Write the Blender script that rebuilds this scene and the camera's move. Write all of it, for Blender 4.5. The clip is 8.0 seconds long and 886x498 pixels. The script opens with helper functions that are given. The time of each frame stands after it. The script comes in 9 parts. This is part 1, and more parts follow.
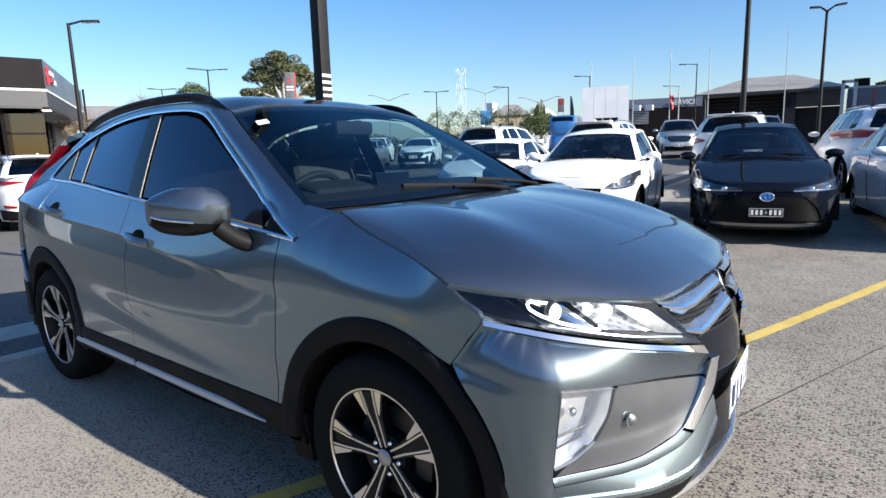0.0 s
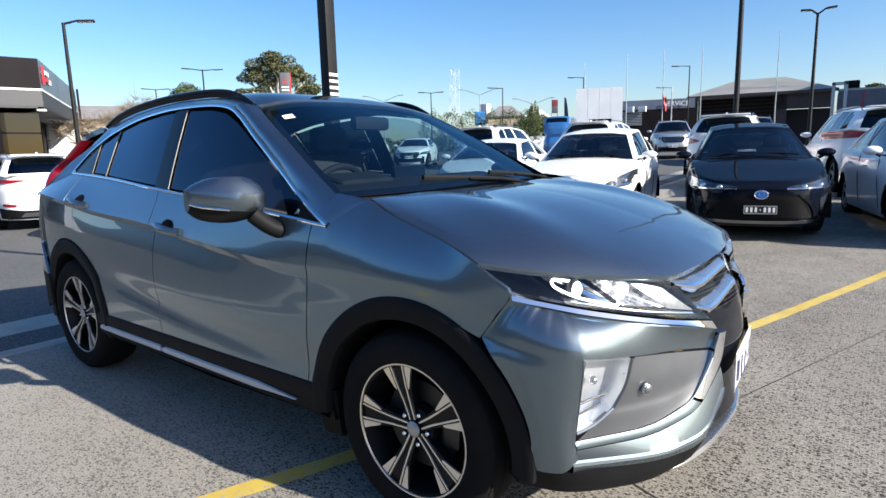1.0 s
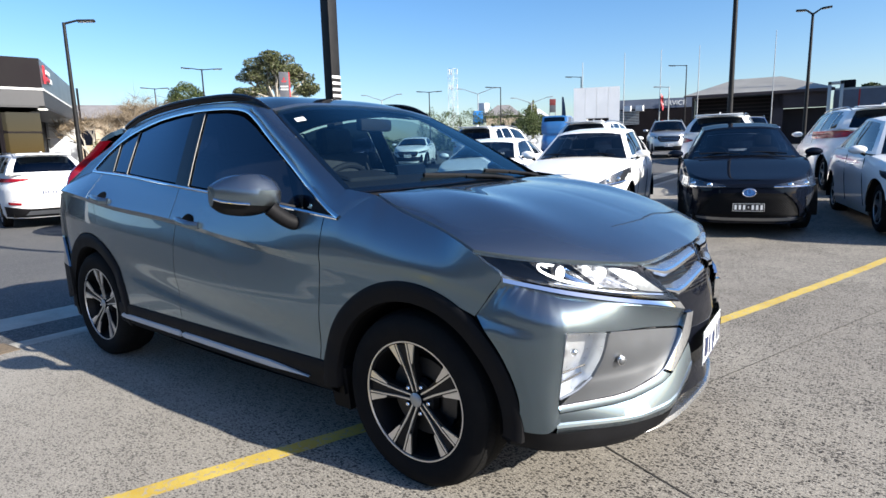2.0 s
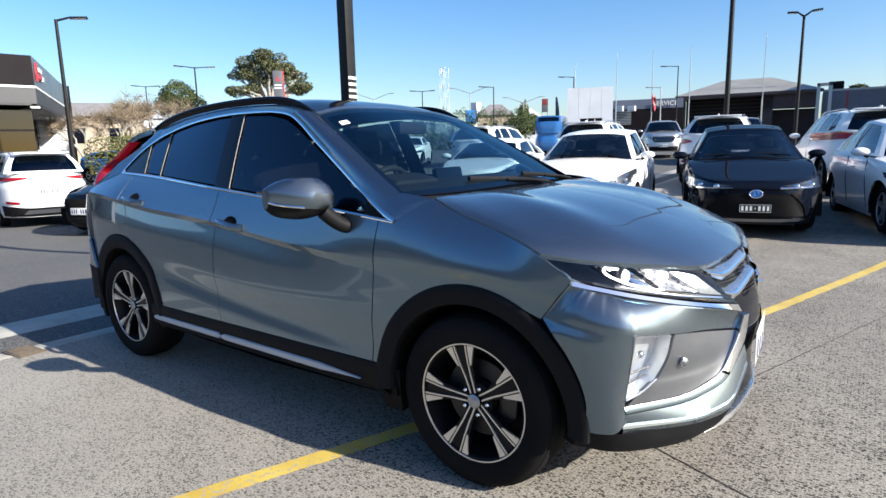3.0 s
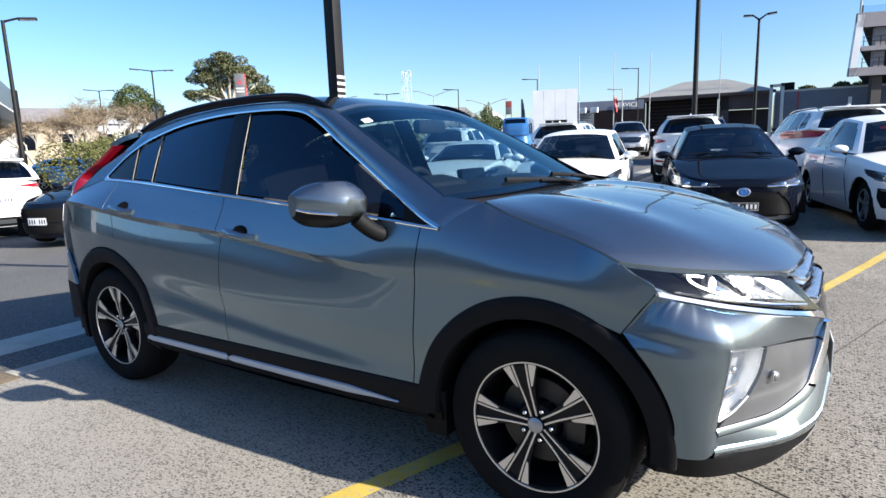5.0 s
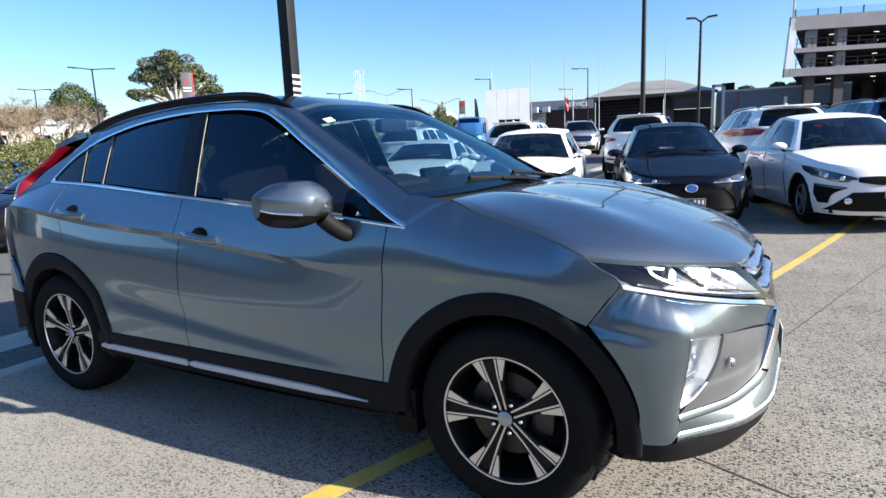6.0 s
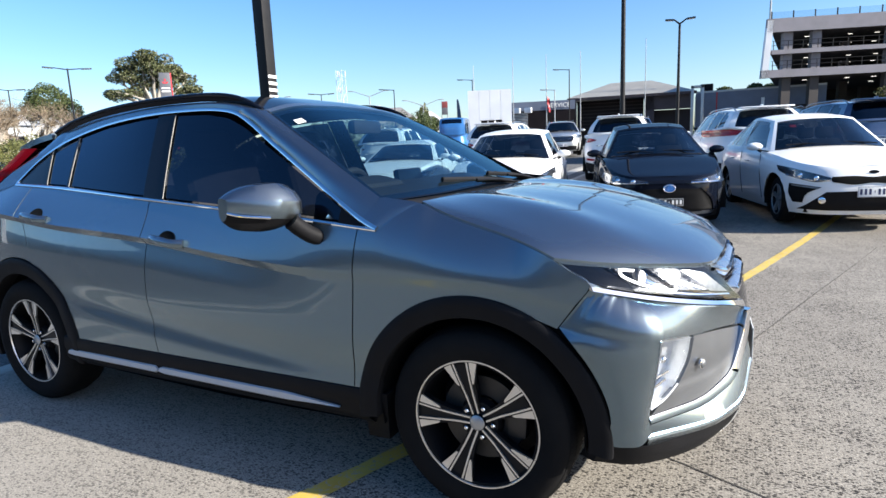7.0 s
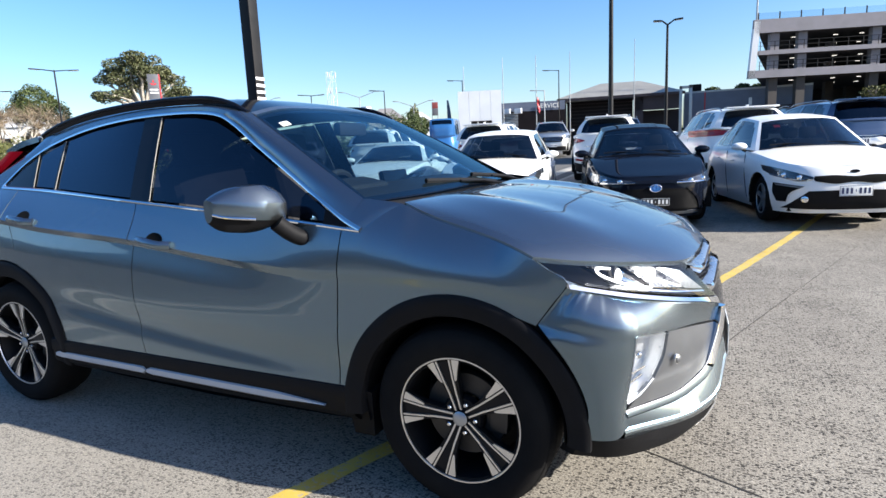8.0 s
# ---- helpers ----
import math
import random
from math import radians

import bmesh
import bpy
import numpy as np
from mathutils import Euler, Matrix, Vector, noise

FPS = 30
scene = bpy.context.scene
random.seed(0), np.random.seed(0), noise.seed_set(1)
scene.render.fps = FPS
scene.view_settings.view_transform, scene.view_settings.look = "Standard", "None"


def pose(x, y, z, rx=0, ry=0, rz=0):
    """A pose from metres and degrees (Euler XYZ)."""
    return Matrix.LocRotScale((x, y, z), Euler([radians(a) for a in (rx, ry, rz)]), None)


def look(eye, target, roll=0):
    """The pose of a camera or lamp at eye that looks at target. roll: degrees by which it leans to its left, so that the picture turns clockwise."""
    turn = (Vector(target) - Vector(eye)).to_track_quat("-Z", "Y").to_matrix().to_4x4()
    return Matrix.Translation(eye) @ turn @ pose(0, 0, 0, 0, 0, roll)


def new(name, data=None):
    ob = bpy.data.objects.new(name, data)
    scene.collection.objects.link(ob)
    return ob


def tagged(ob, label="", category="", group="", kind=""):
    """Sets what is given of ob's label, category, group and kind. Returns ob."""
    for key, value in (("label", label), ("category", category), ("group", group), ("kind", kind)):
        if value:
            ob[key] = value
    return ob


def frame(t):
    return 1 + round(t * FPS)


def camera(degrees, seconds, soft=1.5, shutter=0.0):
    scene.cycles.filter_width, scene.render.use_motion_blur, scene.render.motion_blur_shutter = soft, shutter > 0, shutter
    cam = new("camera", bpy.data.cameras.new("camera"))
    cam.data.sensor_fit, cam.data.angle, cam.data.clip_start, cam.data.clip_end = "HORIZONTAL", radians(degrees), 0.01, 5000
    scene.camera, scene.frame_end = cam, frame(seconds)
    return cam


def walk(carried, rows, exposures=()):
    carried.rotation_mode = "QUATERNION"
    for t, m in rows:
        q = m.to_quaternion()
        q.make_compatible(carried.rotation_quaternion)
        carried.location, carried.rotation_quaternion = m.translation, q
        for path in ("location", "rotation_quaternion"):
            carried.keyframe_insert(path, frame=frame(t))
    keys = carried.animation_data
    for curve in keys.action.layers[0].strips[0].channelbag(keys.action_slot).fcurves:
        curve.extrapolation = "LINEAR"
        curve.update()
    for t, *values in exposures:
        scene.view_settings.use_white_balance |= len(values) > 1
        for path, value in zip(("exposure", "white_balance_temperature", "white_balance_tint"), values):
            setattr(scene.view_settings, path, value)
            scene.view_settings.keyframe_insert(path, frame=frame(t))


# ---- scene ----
cam = camera(74.4, 8.0)
PATH = [
    (0, (2.569, -2.083, 1.31), (1.345, -0.537, 0.975), -1.6),
    (0.5, (2.551, -2.141, 1.299), (1.338, -0.587, 0.965), -1.5),
    (1, (2.567, -2.257, 1.279), (1.36, -0.696, 0.947), -1.5),
    (1.2, (2.59, -2.303, 1.283), (1.385, -0.742, 0.95), -1.4),
    (2.3, (2.725, -2.5, 1.284), (1.525, -0.936, 0.948), -1.5),
    (2.5, (2.666, -2.537, 1.284), (1.468, -0.971, 0.947), -1.4),
    (3, (2.516, -2.624, 1.311), (1.341, -1.041, 0.972), -1.3),
    (3.5, (2.414, -2.668, 1.32), (1.257, -1.072, 0.982), -1.4),
    (4, (2.319, -2.573, 1.3), (1.175, -0.969, 0.958), -1.7),
    (4.5, (2.19, -2.554, 1.291), (1.073, -0.931, 0.949), -1.7),
    (4.7, (2.16, -2.577, 1.302), (1.051, -0.947, 0.965), -1.8),
    (5.8, (2.077, -2.675, 1.305), (1.12, -0.951, 0.967), -2.2),
    (6, (2.097, -2.655, 1.302), (1.15, -0.926, 0.963), -2.3),
    (6.5, (2.126, -2.63, 1.286), (1.206, -0.887, 0.947), -2.5),
    (7, (2.127, -2.612, 1.303), (1.229, -0.857, 0.964), -2.4),
    (7.5, (2.14, -2.636, 1.305), (1.256, -0.874, 0.966), -2.4),
    (8, (2.176, -2.637, 1.306), (1.304, -0.868, 0.968), -2.6),
]
walk(cam, [(t, look(eye, target, roll)) for t, eye, target, roll in PATH], exposures=((0.0, 1.12), (2.5, 1.15), (4.5, 1.28), (6.0, 1.35), (8.0, 1.35)))

# ---- world, sun and exposure ----
SUN_DIR = Vector((0.885, 0.10, 0.455)).normalized()
world = bpy.data.worlds.new("sky")
scene.world = world
world.use_nodes = True
wn = world.node_tree.nodes
sky = wn.new("ShaderNodeTexSky")
sky.sky_type = "NISHITA"
sky.altitude = 0
sky.sun_disc = False
sky.sun_elevation = math.asin(SUN_DIR.z)
sky.sun_rotation = math.atan2(SUN_DIR.x, SUN_DIR.y)
sky.air_density, sky.dust_density, sky.ozone_density = 1.0, 1.0, 2.6
wn["Background"].inputs["Strength"].default_value = 0.089
rich = wn.new("ShaderNodeHueSaturation")
rich.inputs["Saturation"].default_value = 1.27
tone = wn.new("ShaderNodeMix")
tone.data_type, tone.blend_type = "RGBA", "MULTIPLY"
tone.inputs[0].default_value = 1.0
tone.inputs[7].default_value = (0.98, 0.98, 1.06, 1)
world.node_tree.links.new(sky.outputs[0], rich.inputs["Color"])
world.node_tree.links.new(rich.outputs[0], tone.inputs[6])
world.node_tree.links.new(tone.outputs[2], wn["Background"].inputs["Color"])
sun = new("sun", bpy.data.lights.new("sun", "SUN"))
sun.data.energy, sun.data.angle, sun.data.color = 5.0, radians(0.53), (1.0, 0.95, 0.87)
sun.matrix_world = look(SUN_DIR * 50, (0, 0, 0))


# ---- node helpers ----
class Nodes:
    """A small wrapper round a material's node tree."""

    def __init__(self, name):
        self.m = bpy.data.materials.new(name)
        self.m.use_nodes = True
        self.t = self.m.node_tree
        self.n = self.t.nodes
        self.p = self.n["Principled BSDF"]
        self.out = self.n["Material Output"]

    def add(self, kind, **values):
        node = self.n.new("ShaderNode" + kind)
        if "operation" in values:
            node.operation = values["operation"]
        if "feature" in values:
            node.feature = values["feature"]
        if "data_type" in values:
            node.data_type = values["data_type"]
        if "blend_type" in values:
            node.blend_type = values["blend_type"]
        return node

    def link(self, a, b):
        self.t.links.new(a, b)

    def coords(self, scale=(1, 1, 1), space="Object"):
        c = self.add("TexCoord")
        mp = self.add("Mapping")
        mp.inputs["Scale"].default_value = scale
        self.link(c.outputs[space], mp.inputs["Vector"])
        return mp.outputs["Vector"]

    def noise(self, vec, scale, detail=4, rough=0.55):
        nd = self.add("TexNoise")
        nd.inputs["Scale"].default_value, nd.inputs["Detail"].default_value, nd.inputs["Roughness"].default_value = scale, detail, rough
        self.link(vec, nd.inputs["Vector"])
        return nd.outputs["Fac"]

    def voronoi(self, vec, scale, feature="F1", out="Distance", rand=1.0):
        nd = self.add("TexVoronoi", feature=feature)
        nd.inputs["Scale"].default_value = scale
        nd.inputs["Randomness"].default_value = rand
        self.link(vec, nd.inputs["Vector"])
        return nd.outputs[out]

    def ramp(self, fac, stops):
        nd = self.add("ValToRGB")
        els = nd.color_ramp.elements
        while len(els) < len(stops):
            els.new(0.5)
        for e, (pos, col) in zip(els, stops):
            e.position, e.color = pos, (*col, 1) if len(col) == 3 else col
        self.link(fac, nd.inputs["Fac"])
        return nd.outputs["Color"]

    def mix(self, fac, a, b, blend="MIX"):
        nd = self.add("Mix", data_type="RGBA", blend_type=blend)
        for sock, val in ((nd.inputs[0], fac), (nd.inputs[6], a), (nd.inputs[7], b)):
            if isinstance(val, (int, float)):
                sock.default_value = val
            elif isinstance(val, tuple):
                sock.default_value = (*val, 1)
            else:
                self.link(val, sock)
        return nd.outputs[2]

    def rng(self, fac, a, b, c, d):
        nd = self.add("MapRange")
        for k, v in zip((1, 2, 3, 4), (a, b, c, d)):
            nd.inputs[k].default_value = v
        self.link(fac, nd.inputs[0])
        return nd.outputs[0]

    def bump(self, height, strength, dist=0.01):
        nd = self.add("Bump")
        nd.inputs["Strength"].default_value, nd.inputs["Distance"].default_value = strength, dist
        self.link(height, nd.inputs["Height"])
        self.link(nd.outputs["Normal"], self.p.inputs["Normal"])

    def set(self, **values):
        for key, value in values.items():
            sock = self.p.inputs[key.replace("_", " ")]
            if isinstance(value, bpy.types.NodeSocket):
                self.link(value, sock)
            else:
                sock.default_value = (*value, 1) if isinstance(value, tuple) and len(value) == 3 else value
        return self


def plain(name, col, rough=0.5, metal=0.0, vary=0.12, scale=9.0, fine=140.0, bump=0.0, coat=0.0, spec=0.5):
    """A surface with two scales of variation in colour and roughness."""
    k = Nodes(name)
    v = k.coords()
    a, b = k.noise(v, scale), k.noise(v, fine, 2)
    lo, hi = tuple(c * (1 - vary) for c in col), tuple(min(1, c * (1 + vary)) for c in col)
    base = k.mix(k.rng(a, 0.3, 0.7, 0, 1), lo, hi)
    base = k.mix(0.12, base, k.ramp(b, [(0.35, tuple(c * 0.7 for c in col)), (0.65, hi)]))
    k.set(Base_Color=base, Roughness=k.rng(a, 0.2, 0.8, max(0.02, rough * 0.85), min(1, rough * 1.15)), Metallic=metal)
    k.set(Coat_Weight=coat, Coat_Roughness=0.03, Specular_IOR_Level=spec)
    if bump:
        k.bump(b, bump, 0.004)
    return k.m


def paint(name, col, metal=0.0, rough=0.35, flake=0.0, dust=0.04, spec=0.5, soft_share=0.0, coat=1.0):
    """Car paint under a clear coat, with faint dust; metallic paint has flakes, part of them lying askew."""
    k = Nodes(name)
    v = k.coords()
    base = k.mix(k.rng(k.noise(v, 3.0), 0.35, 0.75, 0, dust), col, (0.34, 0.31, 0.27))
    if flake:
        f = k.voronoi(v, 1800.0, out="Color")
        base = k.mix(flake, base, f, "OVERLAY")
    k.set(Base_Color=base, Metallic=metal, Coat_Weight=coat, Coat_Roughness=0.02, Coat_IOR=1.5, Specular_IOR_Level=spec)
    k.set(Roughness=k.rng(k.noise(v, 14.0), 0.3, 0.7, rough * 0.93, rough * 1.07))
    if soft_share:
        # a second population of flakes, lying less evenly; warm tint undoes the blue of base
        two, mx = k.add("BsdfPrincipled"), k.add("MixShader")
        k.link(k.mix(1.0, base, (2.80, 1.50, 1.06), "MULTIPLY"), two.inputs["Base Color"])
        two.inputs["Metallic"].default_value, two.inputs["Roughness"].default_value = metal, 0.50
        two.inputs["Coat Weight"].default_value, two.inputs["Coat Roughness"].default_value = 1.0, 0.02
        mx.inputs[0].default_value = soft_share
        k.link(k.p.outputs[0], mx.inputs[1])
        k.link(two.outputs[0], mx.inputs[2])
        k.link(mx.outputs[0], k.out.inputs["Surface"])
    return k.m


def glass(name, tint, floor=0.045, rise=0.9, power=4.2, gloss=(0.92, 0.96, 1.0)):
    """Thin glazing: tinted see-through with mirror gloss that grows at grazing angles."""
    k = Nodes(name)
    k.n.remove(k.p)
    tr, gl, mx, lw = k.add("BsdfTransparent"), k.add("BsdfGlossy"), k.add("MixShader"), k.add("LayerWeight")
    pw, ma = k.add("Math", operation="POWER"), k.add("Math", operation="MULTIPLY_ADD")
    tr.inputs["Color"].default_value = (*tint, 1)
    gl.inputs["Roughness"].default_value = 0.012
    gl.inputs["Color"].default_value = (*gloss, 1)
    lw.inputs["Blend"].default_value = 0.5
    pw.inputs[1].default_value = power
    ma.inputs[1].default_value, ma.inputs[2].default_value = rise, floor
    k.link(lw.outputs["Facing"], pw.inputs[0])
    k.link(pw.outputs[0], ma.inputs[0])
    k.link(ma.outputs[0], mx.inputs[0])
    k.link(tr.outputs[0], mx.inputs[1])
    k.link(gl.outputs[0], mx.inputs[2])
    k.link(mx.outputs[0], k.out.inputs["Surface"])
    return k.m


def glow(name, col, strength):
    k = Nodes(name)
    k.set(Base_Color=(0.8, 0.8, 0.8), Emission_Color=col, Emission_Strength=strength, Roughness=0.3)
    return k.m


def lit_reflector():
    """Fluted bright reflector; the light of its lamp is put in as speckled emission."""
    k = Nodes("lit_reflector")
    v = k.coords()
    facets = k.voronoi(v, 95.0, out="Color")
    sep = k.add("SeparateColor")
    k.link(facets, sep.inputs[0])
    k.set(Base_Color=(0.30, 0.31, 0.33), Metallic=0.95, Roughness=0.25, Emission_Color=(1.0, 0.99, 0.97), Emission_Strength=k.rng(sep.outputs[0], 0.2, 1.0, 0.0, 0.30))
    k.bump(sep.outputs[1], 0.5, 0.004)
    return k.m


# ---- materials ----
M = {}
# blue of the reflected sky is painted into this grey's base colour
M["paint_grey"] = paint("titanium_grey_paint", (0.088, 0.170, 0.238), metal=1.0, rough=0.25, flake=0.14, dust=0.012, spec=0.4, soft_share=0.30)
M["paint_white"] = paint("white_paint", (0.80, 0.80, 0.79), rough=0.45, coat=0.55)
M["paint_black"] = paint("blue_black_paint", (0.004, 0.006, 0.012), rough=0.4, dust=0.003, spec=0.0, coat=0.45)
M["paint_silver"] = paint("silver_paint", (0.52, 0.53, 0.54), metal=0.8, rough=0.4, flake=0.1)
M["paint_blue"] = paint("dark_blue_paint", (0.02, 0.05, 0.12), metal=0.3, rough=0.4)
M["paint_bright_blue"] = paint("bright_blue_paint", (0.03, 0.16, 0.42), metal=0.2, rough=0.4)
M["silver_trim"] = paint("silver_trim_paint", (0.20, 0.213, 0.232), metal=0.9, rough=0.40, flake=0.05)
M["plastic"] = plain("black_textured_plastic", (0.008, 0.008, 0.009), 0.6, vary=0.2, fine=420, bump=0.12, spec=0.13)
M["gloss_black"] = plain("gloss_black_plastic", (0.005, 0.006, 0.010), 0.07, vary=0.1, coat=0.0, spec=0.20)
M["chrome"] = plain("chrome", (0.86, 0.87, 0.88), 0.06, metal=1.0, vary=0.02)
M["machined"] = plain("machined_alloy", (0.74, 0.73, 0.71), 0.3, metal=0.9, vary=0.05, fine=300)
M["rim_black"] = plain("black_wheel_paint", (0.009, 0.009, 0.010), 0.42, coat=0.0, spec=0.18)
M["rim_silver"] = plain("silver_wheel_paint", (0.42, 0.43, 0.44), 0.35, metal=0.7)
M["disc"] = plain("brake_steel", (0.07, 0.066, 0.062), 0.5, metal=0.8)
M["under"] = plain("underbody_black", (0.007, 0.007, 0.007), 0.85, spec=0.08)
M["interior"] = plain("dark_interior_trim", (0.013, 0.013, 0.015), 0.7, vary=0.2, spec=0.15)
M["seat"] = plain("charcoal_seat_cloth", (0.035, 0.034, 0.036), 0.9, vary=0.25, fine=500, bump=0.2, spec=0.1)
M["plate_white"] = plain("white_number_plate", (0.78, 0.78, 0.76), 0.35, vary=0.04)
M["plate_black"] = plain("black_number_plate", (0.012, 0.012, 0.014), 0.3, vary=0.05)
M["red_lens"] = plain("red_lamp_lens", (0.17, 0.004, 0.012), 0.08, vary=0.1, coat=1.0)
M["end_grey"] = plain("grey_textured_reflector", (0.30, 0.32, 0.34), 0.32, metal=0.85, vary=0.2, scale=60)
M["red_lamp"] = plain("red_tail_lamp_plastic", (0.27, 0.006, 0.014), 0.18, vary=0.1, coat=0.0, spec=0.3)
M["lamp_inner"] = plain("bright_reflector", (0.82, 0.83, 0.85), 0.12, metal=1.0, vary=0.05)
M["fog_inner"] = plain("satin_reflector", (0.86, 0.87, 0.88), 0.30, metal=0.75, vary=0.08, scale=40)
M["satin_strip"] = plain("satin_aluminium", (0.66, 0.67, 0.68), 0.28, metal=0.95, vary=0.05)
M["sill_silver"] = plain("satin_silver_paint", (0.50, 0.52, 0.55), 0.55, metal=0.6, vary=0.04)
M["lamp_dark"] = plain("dark_lamp_housing", (0.03, 0.032, 0.036), 0.2, coat=0.5)
M["blue_badge"] = plain("blue_badge_enamel", (0.03, 0.2, 0.55), 0.15, coat=0.8)
M["lamp_on"] = glow("lit_running_lamp", (1.0, 0.98, 0.94), 2.2)
M["lamp_lit"] = lit_reflector()
M["window_edge"] = plain("pale_window_seal", (0.20, 0.185, 0.16), 0.5)
M["glass_clear"] = glass("clear_windscreen_glass", (0.42, 0.60, 0.66), 0.04, 0.6, 4.6, (0.55, 0.86, 1.0))
M["glass_lens"] = glass("clear_lamp_lens", (0.95, 0.96, 0.97), 0.04)
M["glass_side_clear"] = glass("clear_door_glass", (0.55, 0.62, 0.64), 0.05)
M["glass_front"] = glass("tinted_door_glass", (0.06, 0.075, 0.10), 0.05, 0.9, 4.2, (0.62, 0.80, 1.0))
M["glass_dark"] = glass("privacy_glass", (0.02, 0.028, 0.045), 0.05, 0.9, 4.2, (0.62, 0.80, 1.0))
M["glass_far"] = glass("parked_car_glass", (0.12, 0.15, 0.18), 0.045)


def tyre_material():
    k = Nodes("tyre_rubber")
    v = k.coords()
    k.set(Base_Color=k.mix(k.rng(k.noise(v, 6.0), 0.3, 0.7, 0, 1), (0.006, 0.006, 0.0065), (0.011, 0.0105, 0.010)), Roughness=0.85, Specular_IOR_Level=0.12)
    k.bump(k.noise(v, 220.0, 3), 0.25, 0.003)
    return k.m


M["red_sign"] = plain("red_sign_panel", (0.42, 0.02, 0.03), 0.4)
M["stripe_white"] = plain("white_band_tape", (0.75, 0.75, 0.73), 0.4, vary=0.08)
M["tyre"] = tyre_material()


def aggregate_concrete():
    """Exposed-aggregate concrete: patchy dark pebbles and pits in a pale sandy matrix, with stains."""
    k = Nodes("exposed_aggregate_concrete")
    v = k.coords((1, 1, 1))
    warp = k.add("VectorMath", operation="MULTIPLY")
    warp.inputs[1].default_value = (0.85, 1.35, 1.0)
    k.link(v, warp.inputs[0])
    wv = warp.outputs[0]
    patches = k.noise(v, 2.6, 5, 0.6)
    col = k.ramp(k.noise(v, 150.0, 4, 0.7), [(0.36, (0.130, 0.117, 0.097)), (0.64, (0.405, 0.374, 0.320))])
    height = None
    for scale, share, tone in ((66.0, 0.46, (0.024, 0.022, 0.020)), (112.0, 0.41, (0.045, 0.040, 0.035))):
        cell, dist = k.voronoi(wv, scale, out="Color"), k.voronoi(wv, scale)
        sep = k.add("SeparateColor")
        k.link(cell, sep.inputs[0])
        add = k.add("Math", operation="MULTIPLY_ADD")
        k.link(patches, add.inputs[0])
        add.inputs[1].default_value = -1.45
        k.link(sep.outputs[0], add.inputs[2])
        dark = k.rng(add.outputs[0], share - 0.725 - 0.02, share - 0.725 + 0.02, 1, 0)
        body = k.rng(dist, 0.41, 0.49, 1, 0)
        both_m = k.add("Math", operation="MULTIPLY")
        k.link(dark, both_m.inputs[0])
        k.link(body, both_m.inputs[1])
        shade = k.mix(sep.outputs[2], tone, tuple(c * 2.0 for c in tone))
        col = k.mix(both_m.outputs[0], col, shade)
        pale = k.rng(sep.outputs[1], 0.86, 0.90, 0, 0.5)
        pm = k.add("Math", operation="MULTIPLY")
        k.link(pale, pm.inputs[0])
        k.link(body, pm.inputs[1])
        col = k.mix(pm.outputs[0], col, (0.46, 0.425, 0.365))
        height = height or dist
    stain = k.rng(k.noise(v, 0.55, 6, 0.6), 0.35, 0.68, 0, 1)
    col = k.mix(stain, k.mix(1.0, col, (0.80, 0.79, 0.79), "MULTIPLY"), col)
    worn = k.rng(k.noise(v, 0.23, 3), 0.45, 0.7, 0, 0.25)
    col = k.mix(worn, col, (0.32, 0.295, 0.252))
    # paler, more worn towards the old gutter
    place = k.add("SeparateXYZ")
    k.link(v, place.inputs[0])
    edge = k.add("Math", operation="MULTIPLY_ADD")
    k.link(k.noise(v, 0.8, 5), edge.inputs[0])
    edge.inputs[1].default_value = 1.6
    k.link(place.outputs[0], edge.inputs[2])
    col = k.mix(k.rng(edge.outputs[0], -0.8, 1.6, 0.30, 0.0), col, (0.45, 0.425, 0.38))
    k.set(Base_Color=col, Roughness=0.88, Specular_IOR_Level=0.25)
    k.bump(k.rng(height, 0.0, 0.5, 1, 0), 0.4, 0.004)
    return k.m


def asphalt_material():
    k = Nodes("worn_asphalt")
    v = k.coords()
    c = k.voronoi(v, 110.0, out="Color")
    sep = k.add("SeparateColor")
    k.link(c, sep.inputs[0])
    col = k.ramp(sep.outputs[0], [(0.0, (0.05, 0.05, 0.052)), (0.6, (0.10, 0.098, 0.095)), (1.0, (0.19, 0.185, 0.175))])
    col = k.mix(k.rng(k.noise(v, 0.5, 5), 0.35, 0.65, 0, 0.5), col, (0.14, 0.135, 0.125))
    k.set(Base_Color=col, Roughness=0.9, Specular_IOR_Level=0.25)
    k.bump(k.voronoi(v, 110.0), 0.35, 0.004)
    return k.m


def gutter_material():
    k = Nodes("smooth_gutter_concrete")
    v = k.coords()
    col = k.ramp(k.noise(v, 2.2, 6, 0.65), [(0.3, (0.31, 0.292, 0.255)), (0.7, (0.50, 0.472, 0.41))])
    col = k.mix(k.rng(k.noise(v, 90.0, 2), 0.5, 0.75, 0, 0.35), col, (0.20, 0.185, 0.16))
    k.set(Base_Color=col, Roughness=0.85, Specular_IOR_Level=0.3)
    k.bump(k.noise(v, 120.0, 3), 0.2, 0.003)
    return k.m


def line_paint():
    k = Nodes("worn_yellow_line_paint")
    v = k.coords()
    chips = k.rng(k.noise(v, 38.0, 6, 0.7), 0.53, 0.60, 0, 1)
    col = k.mix(k.rng(k.noise(v, 5.0, 3), 0.3, 0.7, 0, 1), (0.46, 0.31, 0.045), (0.58, 0.43, 0.09))
    k.set(Base_Color=k.mix(chips, col, (0.36, 0.31, 0.22)), Roughness=0.75)
    k.bump(k.noise(v, 90.0, 3), 0.3, 0.004)
    return k.m


